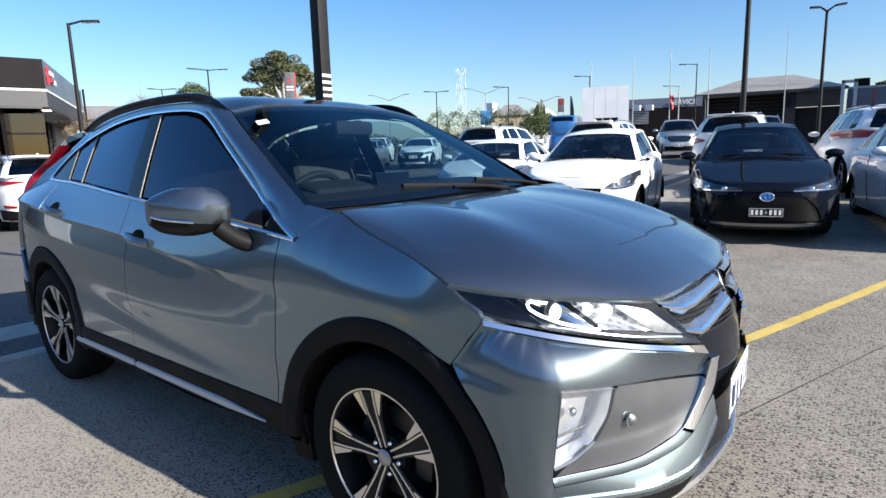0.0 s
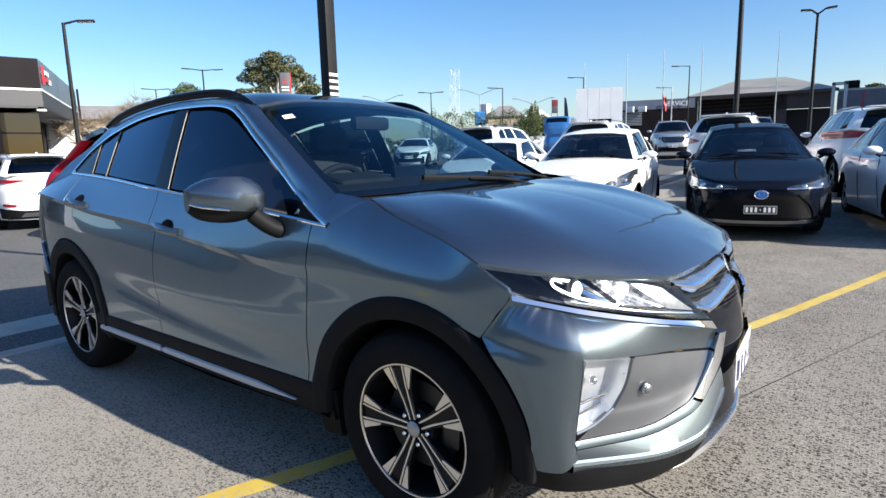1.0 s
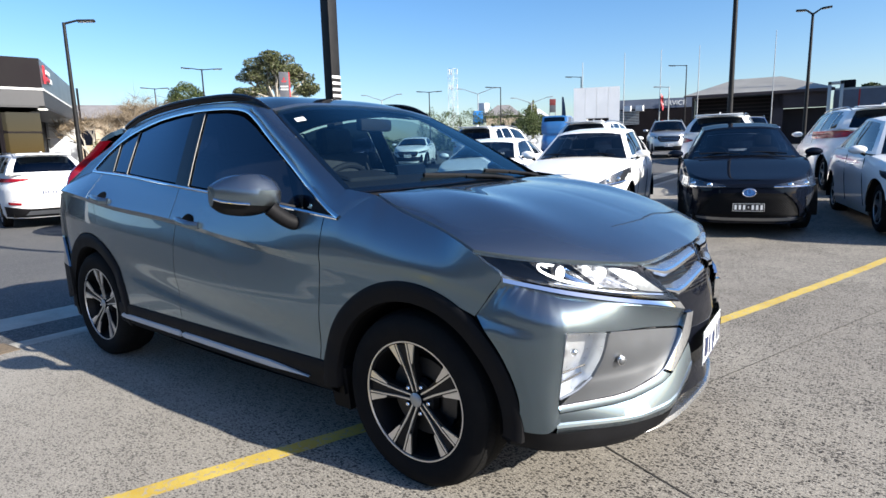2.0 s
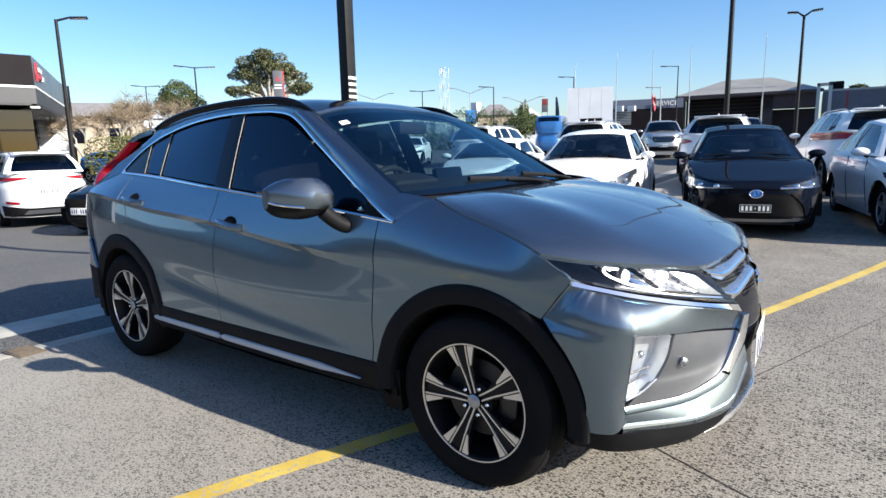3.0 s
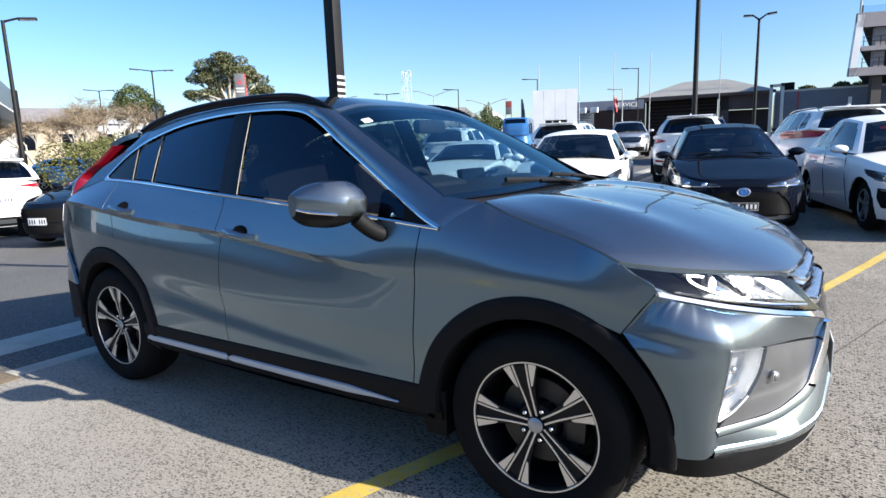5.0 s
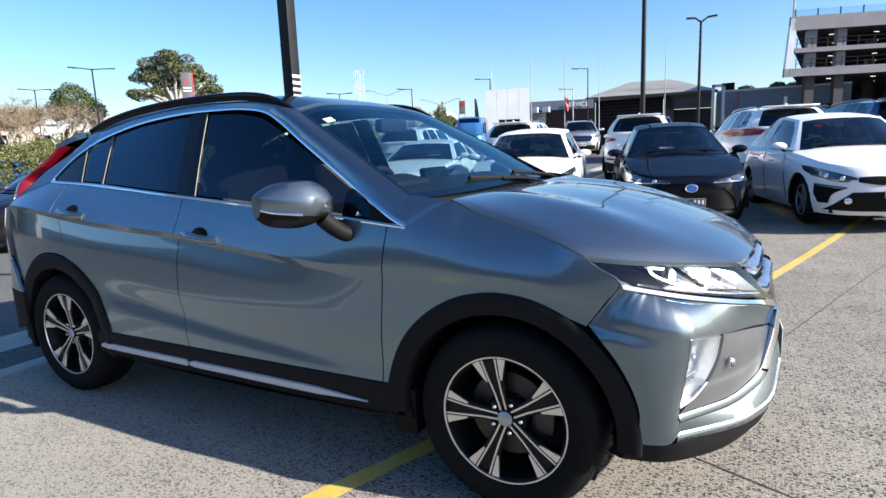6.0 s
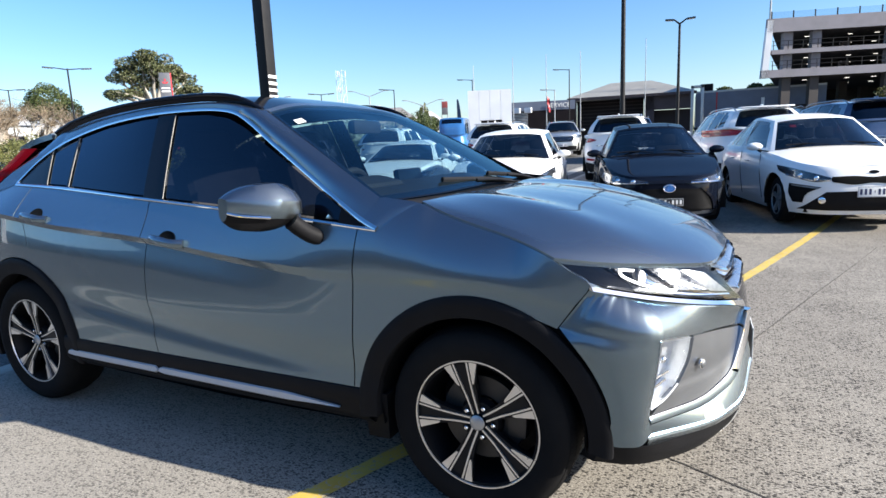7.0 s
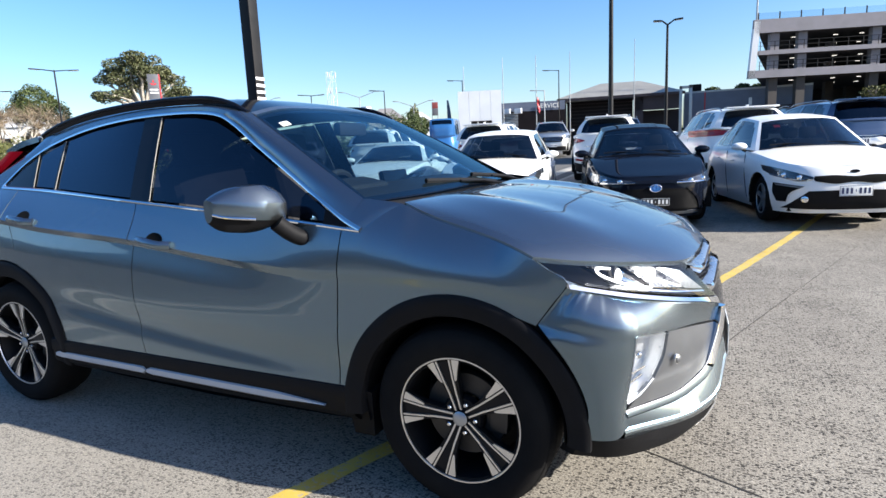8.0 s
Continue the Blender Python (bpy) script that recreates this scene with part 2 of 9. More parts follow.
M["aggregate"] = aggregate_concrete()
M["asphalt"] = asphalt_material()
M["gutter"] = gutter_material()
M["yellow"] = line_paint()
M["joint"] = plain("dirty_joint_filler", (0.045, 0.04, 0.034), 0.95)


# ---- mesh helpers ----
def mesh_object(name, verts, faces, material, parent=None, label="", smooth=True, angle=35.0):
    me = bpy.data.meshes.new(name)
    me.from_pydata([tuple(map(float, v)) for v in verts], [], faces)
    me.update()
    ob = new(name, me)
    me.materials.append(material)
    if smooth:
        me.polygons.foreach_set("use_smooth", [True] * len(me.polygons))
        me.set_sharp_from_angle(angle=radians(angle))
    if parent:
        ob.parent = parent
    if label:
        ob["label"] = label
    return ob


def part(name, bm, material, parent=None, label="", smooth=True, angle=35.0):
    """Link a bmesh as ONE mesh object under a thing or a part."""
    me = bpy.data.meshes.new(name)
    bmesh.ops.recalc_face_normals(bm, faces=bm.faces)
    bm.to_mesh(me)
    bm.free()
    me.materials.append(material)
    if smooth:
        me.polygons.foreach_set("use_smooth", [True] * len(me.polygons))
        me.set_sharp_from_angle(angle=radians(angle))
    ob = new(name, me)
    if parent:
        ob.parent = parent
    if label:
        ob["label"] = label
    return ob


def thing(name, label, category, group="", m=None, kind=""):
    ob = new(name)
    tagged(ob, label, category, group, kind)
    if m is not None:
        ob.matrix_world = m
    return ob


def add_box(bm, size, at=(0, 0, 0), bevel=0.0, rot=None, seg=2):
    geo = bmesh.ops.create_cube(bm, size=1.0)["verts"]
    bmesh.ops.scale(bm, vec=size, verts=geo)
    if bevel:
        edges = list({e for v in geo for e in v.link_edges})
        got = bmesh.ops.bevel(bm, geom=edges, offset=bevel, segments=seg, profile=0.6, affect="EDGES")
        geo = list({v for f in got["faces"] for v in f.verts} | {v for v in geo if v.is_valid})
    if rot is not None:
        bmesh.ops.rotate(bm, verts=geo, matrix=Euler([radians(a) for a in rot]).to_matrix())
    bmesh.ops.translate(bm, vec=at, verts=geo)
    return geo


def box(size, at=(0, 0, 0), bevel=0.0, rot=None, seg=2):
    bm = bmesh.new()
    add_box(bm, size, at, bevel, rot, seg)
    return bm


def add_tube(bm, a, b, r0, r1=None, sides=10, cap=True):
    a, b = Vector(a), Vector(b)
    r1 = r0 if r1 is None else r1
    d = (b - a)
    got = bmesh.ops.create_cone(bm, cap_ends=cap, segments=sides, radius1=r0, radius2=r1, depth=d.length)
    q = Vector((0, 0, 1)).rotation_difference(d.normalized()).to_matrix().to_4x4()
    bmesh.ops.transform(bm, matrix=Matrix.Translation((a + b) / 2) @ q, verts=got["verts"])
    return got["verts"]


def tube(a, b, r0, r1=None, sides=10):
    bm = bmesh.new()
    add_tube(bm, a, b, r0, r1, sides)
    return bm


def sweep(points, radius, sides=8, flat=1.0, closed=False):
    """A bent rod through the points; flat squeezes it upright."""
    pts = [Vector(p) for p in points]
    n = len(pts)
    verts, faces = [], []
    for i, p in enumerate(pts):
        a, b = pts[max(0, i - 1)], pts[min(n - 1, i + 1)]
        if closed:
            a, b = pts[i - 1], pts[(i + 1) % n]
        d = (b - a).normalized()
        side = d.cross(Vector((0, 0, 1)))
        side = side.normalized() if side.length > 1e-4 else Vector((1, 0, 0))
        upv = side.cross(d)
        for k in range(sides):
            ang = 2 * math.pi * k / sides
            verts.append(p + side * radius * math.cos(ang) + upv * radius * flat * math.sin(ang))
    last = n if closed else n - 1
    for i in range(last):
        for k in range(sides):
            j = (i + 1) % n
            faces.append((i * sides + k, i * sides + (k + 1) % sides, j * sides + (k + 1) % sides, j * sides + k))
    if not closed:
        faces.append(tuple(range(sides))[::-1])
        faces.append(tuple((n - 1) * sides + k for k in range(sides)))
    return verts, faces


def spin(profile, n=48, axis="y"):
    """Turn (radius, along) pairs round the y axis."""
    verts, faces = [], []
    m = len(profile)
    for i in range(n):
        a = 2 * math.pi * i / n
        for r, h in profile:
            verts.append((r * math.cos(a), h, r * math.sin(a)))
    for i in range(n):
        for j in range(m - 1):
            a, b = i * m + j, ((i + 1) % n) * m + j
            faces.append((a, b, b + 1, a + 1))
    return verts, faces


def lerp(xs, ys, x):
    return np.interp(x, xs, ys)


def smooth_curve(points, n, straight=False):
    """n + 1 points, evenly spaced along a smooth curve through the points."""
    P = np.array(points, float)
    if len(P) == 2 or straight:
        fine = P
    else:
        ext = np.vstack([2 * P[0] - P[1], P, 2 * P[-1] - P[-2]])
        fine = [P[0]]
        for i in range(1, len(ext) - 2):
            p0, p1, p2, p3 = ext[i - 1:i + 3]
            d1, d2, d3 = [max(1e-6, np.linalg.norm(b - a) ** 0.5) for a, b in ((p0, p1), (p1, p2), (p2, p3))]
            for s in np.linspace(0, 1, 13)[1:]:
                m1 = (p1 - p0) / d1 - (p2 - p0) / (d1 + d2) + (p2 - p1) / d2
                m2 = (p2 - p1) / d2 - (p3 - p1) / (d2 + d3) + (p3 - p2) / d3
                m1, m2 = m1 * d2, m2 * d2
                fine.append((2 * s**3 - 3 * s**2 + 1) * p1 + (s**3 - 2 * s**2 + s) * m1 + (-2 * s**3 + 3 * s**2) * p2 + (s**3 - s**2) * m2)
        fine = np.array(fine)
    seg = np.r_[0, np.cumsum(np.linalg.norm(np.diff(fine, axis=0), axis=1))]
    t = np.linspace(0, seg[-1], n + 1)
    return np.stack([np.interp(t, seg, fine[:, k]) for k in range(fine.shape[1])], 1)


def kinked(pts, n=40, r=0.16):
    """A line of straight runs with slightly rounded corners."""
    P = [np.array(p, float) for p in pts]
    out = [P[0]]
    for a_, b_, c_ in zip(P, P[1:], P[2:]):
        out += [b_ + (a_ - b_) * r, b_ * 0.86 + (a_ + c_) * 0.07, b_ + (c_ - b_) * r]
    return smooth_curve(out + [P[-1]], n)


def coons(bot, top, left, right, nu, nv, gap=0.0, straight=""):
    """Grid [nv + 1][nu + 1] of 3D points inside four border curves; gap keeps it off its borders."""
    N = 160
    B, T = smooth_curve(bot, N, "b" in straight), smooth_curve(top, N, "t" in straight)
    L, R = smooth_curve(left, N, "l" in straight), smooth_curve(right, N, "r" in straight)
    wu = max(1e-3, np.linalg.norm(np.diff(B, axis=0), axis=1).sum(), np.linalg.norm(np.diff(T, axis=0), axis=1).sum())
    wv = max(1e-3, np.linalg.norm(np.diff(L, axis=0), axis=1).sum(), np.linalg.norm(np.diff(R, axis=0), axis=1).sum())
    us = np.linspace(gap / wu, 1 - gap / wu, nu + 1)
    vs = np.linspace(gap / wv, 1 - gap / wv, nv + 1)

    def at(C, s):
        k = s * N
        i = np.clip(k.astype(int), 0, N - 1)
        f = (k - i)[:, None]
        return C[i] * (1 - f) + C[i + 1] * f
    b, t, l, r = at(B, us), at(T, us), at(L, vs), at(R, vs)
    U, Vv = us[None, :, None], vs[:, None, None]
    G = (1 - Vv) * b[None] + Vv * t[None] + (1 - U) * l[:, None] + U * r[:, None]
    G -= (1 - U) * (1 - Vv) * B[0] + U * (1 - Vv) * B[-1] + (1 - U) * Vv * T[0] + U * Vv * T[-1]
    return G


def grid_mesh(G, fold=None, keep=None):
    """Vertices and faces of a grid; fold (a vector) turns its border inwards like a pressed panel edge."""
    nv, nu = G.shape[0] - 1, G.shape[1] - 1
    verts = list(G.reshape(-1, 3))
    idx = lambda j, i: j * (nu + 1) + i
    faces = [(idx(j, i), idx(j, i + 1), idx(j + 1, i + 1), idx(j + 1, i)) for j in range(nv) for i in range(nu) if keep is None or keep(i, j)]
    if fold is not None:
        ring = [idx(0, i) for i in range(nu)] + [idx(j, nu) for j in range(nv)] + [idx(nv, i) for i in range(nu, 0, -1)] + [idx(j, 0) for j in range(nv, 0, -1)]
        base = len(verts)
        f = np.array(fold, float)
        verts += [np.array(verts[k]) + f for k in ring]
        n = len(ring)
        faces += [(ring[k], base + k, base + (k + 1) % n, ring[(k + 1) % n]) for k in range(n)]
    return verts, faces


def flip(verts, faces):
    """Mirror to the other flank."""
    return [(v[0], -v[1], v[2]) for v in verts], [tuple(reversed(f)) for f in faces]


def both(name, verts, faces, material, parent, label="", angle=35.0, flanks=(1, -1)):
    """The same part on the right flank (given with y > 0, built at y < 0) and on the left one."""
    made = []
    for side in flanks:
        v, f = (flip(verts, faces) if side == 1 else (verts, faces))
        made.append(mesh_object(name, v, f, material, parent, label, True, angle))
    return made


# ---- the grey crossover ----
# Its own axes: x ahead, y to the flank, z up; the origin lies on the ground midway between the axles.
AXLE, HUB = 1.335, 0.345
ARCH = 0.465


def pchip(xs, ys, x):
    """Smooth interpolation without overshoot."""
    xs, ys = np.asarray(xs, float), np.asarray(ys, float)
    h, d = np.diff(xs), np.diff(ys) / np.diff(xs)
    m = np.zeros_like(ys)
    for i in range(1, len(xs) - 1):
        if d[i - 1] * d[i] > 0:
            w1, w2 = 2 * h[i] + h[i - 1], h[i] + 2 * h[i - 1]
            m[i] = (w1 + w2) / (w1 / d[i - 1] + w2 / d[i])
    m[0], m[-1] = d[0], d[-1]
    i = int(np.clip(np.searchsorted(xs, x) - 1, 0, len(xs) - 2))
    s = (x - xs[i]) / h[i]
    return ((2 * s**3 - 3 * s**2 + 1) * ys[i] + (s**3 - 2 * s**2 + s) * h[i] * m[i] + (-2 * s**3 + 3 * s**2) * ys[i + 1] + (s**3 - s**2) * h[i] * m[i + 1])


def table(xs, ys):
    """A smooth function through the given values, level beyond its ends."""
    return lambda x: float(pchip(xs, ys, min(max(x, xs[0]), xs[-1])))


belt_z = table([-2.1, -1.9, -1.5, -1.03, -0.28, 0.4, 0.967, 1.04, 1.11, 1.19, 1.27, 1.37, 1.47, 1.57, 1.62, 1.74, 1.9],
               [1.19, 1.20, 1.204, 1.185, 1.127, 1.075, 1.027, 1.085, 1.117, 1.085, 1.058, 1.030, 1.004, 0.971, 0.949, 0.875, 0.80])
belt_y = table([-2.1, -1.9, -1.5, -1.03, -0.28, 0.4, 0.967, 1.04, 1.11, 1.27, 1.47, 1.62, 1.74, 1.9],
               [0.66, 0.72, 0.752, 0.782, 0.833, 0.852, 0.862, 0.822, 0.79, 0.812, 0.842, 0.872, 0.872, 0.79])
lean = table([-1.9, -1.5, -1.1, -0.3, 0.3, 0.97], [0.72, 0.62, 0.54, 0.42, 0.43, 0.45])
crease_z = table([-2.1, -1.66, -0.94, -0.33, 0.38, 0.8, 1.335, 1.75], [1.085, 1.075, 1.007, 0.968, 0.892, 0.865, 0.86, 0.80])
waist = table([-2.15, -2.0, -1.9, -1.8, -1.6, -1.335, -0.9, -0.3, 0.4, 0.86, 1.1, 1.335, 1.5, 1.62, 1.74, 1.9],
              [0.70, 0.79, 0.825, 0.850, 0.878, 0.895, 0.897, 0.896, 0.896, 0.894, 0.895, 0.899, 0.896, 0.890, 0.874, 0.82])
crease_amp = table([-1.9, -1.7, 0.0, 0.80], [0.6, 1.0, 1.0, 0.0])
round_top = table([-1.9, 0.55, 1.02, 1.3, 1.75], [1.05, 1.1, 2.1, 1.75, 1.5])
low_z = table([-1.6, -1.0, -0.7, -0.3, 0.2, 0.8, 1.3], [0.60, 0.60, 0.575, 0.53, 0.485, 0.455, 0.50])
low_amp = table([-1.4, -0.95, -0.6, 0.3, 0.84, 1.1], [0.0, 0.5, 1.0, 1.0, 0.5, 0.0])


def flank(x, z):
    """Half width of the body at x, z: a leaning shoulder, a sharp crease with an undercut, then the lower side."""
    zb, yb = belt_z(x), belt_y(x)
    if z >= zb:
        return yb - lean(x) * (z - zb) - 0.10 * (z - zb) ** 2
    w, amp, zl, low = waist(x), crease_amp(x), low_z(x), low_amp(x)
    zc = min(crease_z(x), zb - 0.06)
    yc = w + 0.008 * amp - 0.004 * (1 - amp)
    cut = zc - UNDER
    yu = w - 0.026 * amp - 0.009 * (1 - amp)
    if z >= zc:
        s = (z - zc) / (zb - zc)
        return yc + (yb - yc) * s ** round_top(x)
    if z >= cut and amp > 0.02:
        return yu + (yc - yu) * (z - cut) / UNDER
    z4 = zl + 0.15
    z5 = max(z4 + 0.02, 0.5 * (z4 + cut))
    zs = [0.15, 0.40, zl - 0.045, zl + 0.035, z4, z5, max(z5 + 0.015, cut)]
    ys = [w - 0.045, w + 0.003, w + 0.003 - 0.001 * low, w - 0.012 * low + 0.003 * (1 - low), w + 0.001, w - 0.005, yu]
    if amp <= 0.02:
        zs.append(max(zc, zs[-1] + 0.006))
        ys.append(yc)
    for k in range(1, len(zs)):
        zs[k] = max(zs[k], zs[k - 1] + 0.006)
    return float(pchip(zs, ys, min(z, zs[-1])))


UNDER = 0.036


def crease_rows(G, rows=5):
    """Slides each column's points along it so that fixed rows follow the crease and the foot of its undercut."""
    nv, nu = G.shape[:2]
    j2 = int(round((nv - 1) * 0.70))
    j1 = j2 - rows
    for i in range(nu):
        col = G[:, i].copy()
        zc = np.array([crease_z(p[0]) for p in col])
        t = np.linspace(0, 1, nv)
        over = col[:, 2] - zc
        under = over + UNDER
        if over[0] > -0.08 or over[-1] < 0.02:
            continue
        t2, t1 = float(np.interp(0, over, t)), float(np.interp(0, under, t))
        tn = np.concatenate([np.linspace(0, t1, j1 + 1), np.linspace(t1, t2, rows + 1)[1:], np.linspace(t2, 1, nv - j2)[1:]])
        for c in range(3):
            G[:, i, c] = np.interp(tn, t, col[:, c])
    return G


def on_flank(G, out=0.0):
    for p in G.reshape(-1, 3):
        p[1] = flank(p[0], p[2]) + out
    return G


def fl(pts, out=0.0):
    """(x, z) pairs laid on the flank."""
    return [(x, flank(x, z) + out, z) for x, z in pts]


def arc(cx, r, a0, a1, n=14, cz=HUB):
    return [(cx + r * math.cos(radians(a)), cz + r * math.sin(radians(a))) for a in np.linspace(a0, a1, n)]


IN = (0, -0.014, 0)
car = thing("crossover_car", "titanium grey metallic compact crossover parked on aggregate concrete", "car")
GREY = M["paint_grey"]


def side_panel(name, bot, top, left, right, nu, nv, mat=GREY, gap=0.0025, parent=car, label="", out=0.0, crease=False):
    G = coons(fl(bot), fl(top), fl(left), fl(right), nu, nv, gap)
    G = on_flank(crease_rows(G) if crease else G, out)
    return both(name, *grid_mesh(G, IN), mat, parent, label, 22.0 if crease else 28.0)


# door and wing outlines in side view
SILL_Z = 0.418
FRONT_GAP = [(0.845, SILL_Z), (0.850, 0.60), (0.864, 0.85), (0.880, 1.0), (0.884, 1.028)]
MID_GAP = [(-0.262, SILL_Z), (-0.295, 0.58), (-0.300, 0.75), (-0.292, 0.90), (-0.272, 1.05), (-0.278, 1.122)]
front_belt = [(-0.278, 1.122), (0.05, 1.099), (0.4, 1.070), (0.7, 1.046), (0.884, 1.028)]
rear_belt = [(-1.30, 1.193), (-1.03, 1.180), (-0.6, 1.148), (-0.278, 1.122)]
REAR_GAP = [(-0.93, SILL_Z), (-0.925, 0.50)] + arc(-AXLE, ARCH + 0.01, 18, 74, 7) + [(-1.23, 0.92), (-1.285, 1.05), (-1.30, 1.193)]
side_panel("front_door", [(-0.262, SILL_Z), (0.3, SILL_Z), (0.845, SILL_Z)], front_belt, MID_GAP, FRONT_GAP, 44, 60, crease=True)
side_panel("rear_door", [(-0.93, SILL_Z), (-0.6, SILL_Z), (-0.262, SILL_Z)], rear_belt, REAR_GAP, MID_GAP, 30, 60, crease=True)
wing_bottom = [(0.845, SILL_Z), (0.89, SILL_Z + 0.004)] + arc(AXLE, ARCH, 168, 58, 20)
wing_bottom[-1] = (1.634, 0.728)
wing_top = [(0.884, 1.028), (0.965, 1.022), (1.04, 1.078), (1.11, 1.113), (1.19, 1.082), (1.27, 1.055), (1.37, 1.028), (1.47, 1.003), (1.57, 0.970), (1.616, 0.949)]
side_panel("front_wing", wing_bottom, wing_top, FRONT_GAP, [(1.634, 0.728), (1.685, 0.80), (1.733, 0.875), (1.67, 0.915), (1.616, 0.949)], 44, 36)
quarter_bottom = [(-1.735, 0.56)] + arc(-AXLE, ARCH + 0.01, 142, 74, 9)
side_panel("rear_quarter", quarter_bottom, [(-1.91, 1.04), (-1.80, 1.075), (-1.65, 1.155), (-1.485, 1.203), (-1.30, 1.193)],
           [(-1.735, 0.56), (-1.85, 0.74), (-1.905, 0.92), (-1.91, 1.04)], REAR_GAP[8:], 24, 40, crease=True)


# pillars, cant rail and roof
def dlo(x, z):
    return (x, flank(x, z), z)


DLO_TOP = [(-1.485, 1.212), (-1.36, 1.325), (-1.22, 1.40), (-1.05, 1.452), (-0.80, 1.497), (-0.50, 1.522), (-0.25, 1.528), (0.0, 1.520), (0.13, 1.497),
           (0.23, 1.450), (0.36, 1.372), (0.50, 1.290), (0.64, 1.207), (0.78, 1.122), (0.89, 1.060), (0.965, 1.027)]
DLO_BOT = [(-1.485, 1.205), (-1.03, 1.184), (-0.28, 1.128), (0.4, 1.076), (0.965, 1.024)]
pillar_low = [dlo(*p) for p in DLO_TOP[8:15]]
a_pillar = coons(pillar_low, [(0.262, 0.618, 1.503), (0.42, 0.667, 1.421), (0.60, 0.717, 1.326), (0.80, 0.767, 1.216), (0.945, 0.797, 1.136)],
                 [dlo(*DLO_TOP[8]), (0.20, 0.655, 1.512), (0.262, 0.618, 1.503)], [dlo(*DLO_TOP[14]), (0.925, 0.825, 1.098), (0.945, 0.797, 1.136)], 26, 6)
for i in range(1, 6):
    a_pillar[i, :, 1] += 0.012 * math.sin(math.pi * i / 6) * (1 - np.linspace(0, 1, a_pillar.shape[1]) ** 4)
corner = coons([dlo(0.965, 1.027), dlo(1.04, 1.080), dlo(1.105, 1.112)], [dlo(*DLO_TOP[14]), (0.925, 0.825, 1.098), (0.945, 0.797, 1.134), (1.0, 0.795, 1.131), (1.105, 0.79, 1.118)],
               [dlo(0.965, 1.027), dlo(*DLO_TOP[14])], [dlo(1.105, 1.112), (1.105, 0.79, 1.118)], 10, 5)
corner[0] += np.array([0, -0.004, -0.012])
corner[:, -1] += np.array([0.010, 0, -0.004])
pv, pf = grid_mesh(a_pillar, None)
cv, cf = grid_mesh(corner, None)
both("a_pillar", list(pv) + list(cv), list(pf) + [tuple(k + len(pv) for k in q) for q in cf], GREY, car, "", 50.0)
RAIL_LINE = [(-1.46, 0.555, 1.462), (-1.20, 0.575, 1.512), (-0.82, 0.60, 1.548), (-0.40, 0.613, 1.566), (0.0, 0.615, 1.556), (0.14, 0.618, 1.535), (0.262, 0.618, 1.503)]
cant = coons([dlo(*p) for p in DLO_TOP[2:9]], RAIL_LINE[1:], [dlo(*DLO_TOP[2]), RAIL_LINE[1]], [dlo(*DLO_TOP[8]), (0.20, 0.655, 1.512), RAIL_LINE[-1]], 34, 5)
both("roof_side", *grid_mesh(cant, IN), GREY, car)
# the sail panel behind the side glass
LAMP_FWD = [dlo(-1.80, 1.078), (-1.665, 0.795, 1.175), (-1.53, 0.722, 1.285), (-1.37, 0.632, 1.395)]
sail = coons([dlo(-1.80, 1.078), dlo(-1.65, 1.158), dlo(-1.485, 1.206)], [(-1.37, 0.632, 1.395), (-1.30, 0.605, 1.455), RAIL_LINE[1]],
             LAMP_FWD, [dlo(-1.485, 1.206), dlo(-1.36, 1.325), dlo(-1.22, 1.40), RAIL_LINE[1]], 16, 16)
both("sail_panel", *grid_mesh(sail, IN), GREY, car)
roof_c = [(-1.62, 0.0, 1.50), (-1.2, 0.0, 1.572), (-0.8, 0.0, 1.606), (-0.3, 0.0, 1.618), (0.0, 0.0, 1.600), (0.17, 0.0, 1.560)]
roof_e = [(-1.62, 0.54, 1.440), (-1.20, 0.575, 1.512), (-0.82, 0.60, 1.548), (-0.40, 0.613, 1.566), (0.0, 0.615, 1.556), (0.14, 0.618, 1.535), (0.262, 0.618, 1.503)]
roof_half = coons(roof_e, roof_c, [roof_e[0], (-1.62, 0.3, 1.485), roof_c[0]], [roof_e[-1], (0.222, 0.4, 1.542), roof_c[-1]], 36, 14)
roof_full = np.concatenate([roof_half, (roof_half * np.array([1, -1, 1]))[::-1][1:]])
mesh_object("roof", *grid_mesh(roof_full, (0, 0, -0.02)), M["gloss_black"], car, "gloss black roof panel")
lip = coons([(0.17, 0, 1.560), (0.222, 0.4, 1.542), (0.262, 0.618, 1.503)], [(0.205, 0, 1.548), (0.25, 0.4, 1.529), (0.285, 0.612, 1.492)],
            [(0.17, 0, 1.560), (0.205, 0, 1.548)], [(0.262, 0.618, 1.503), (0.285, 0.612, 1.492)], 18, 2)
lip = np.concatenate([(lip * np.array([1, -1, 1]))[:, ::-1], lip[:, 1:]], 1)
mesh_object("windscreen_header", *grid_mesh(lip, (-0.01, 0, -0.02)), M["silver_trim"], car, "thin silver strip over the windscreen")


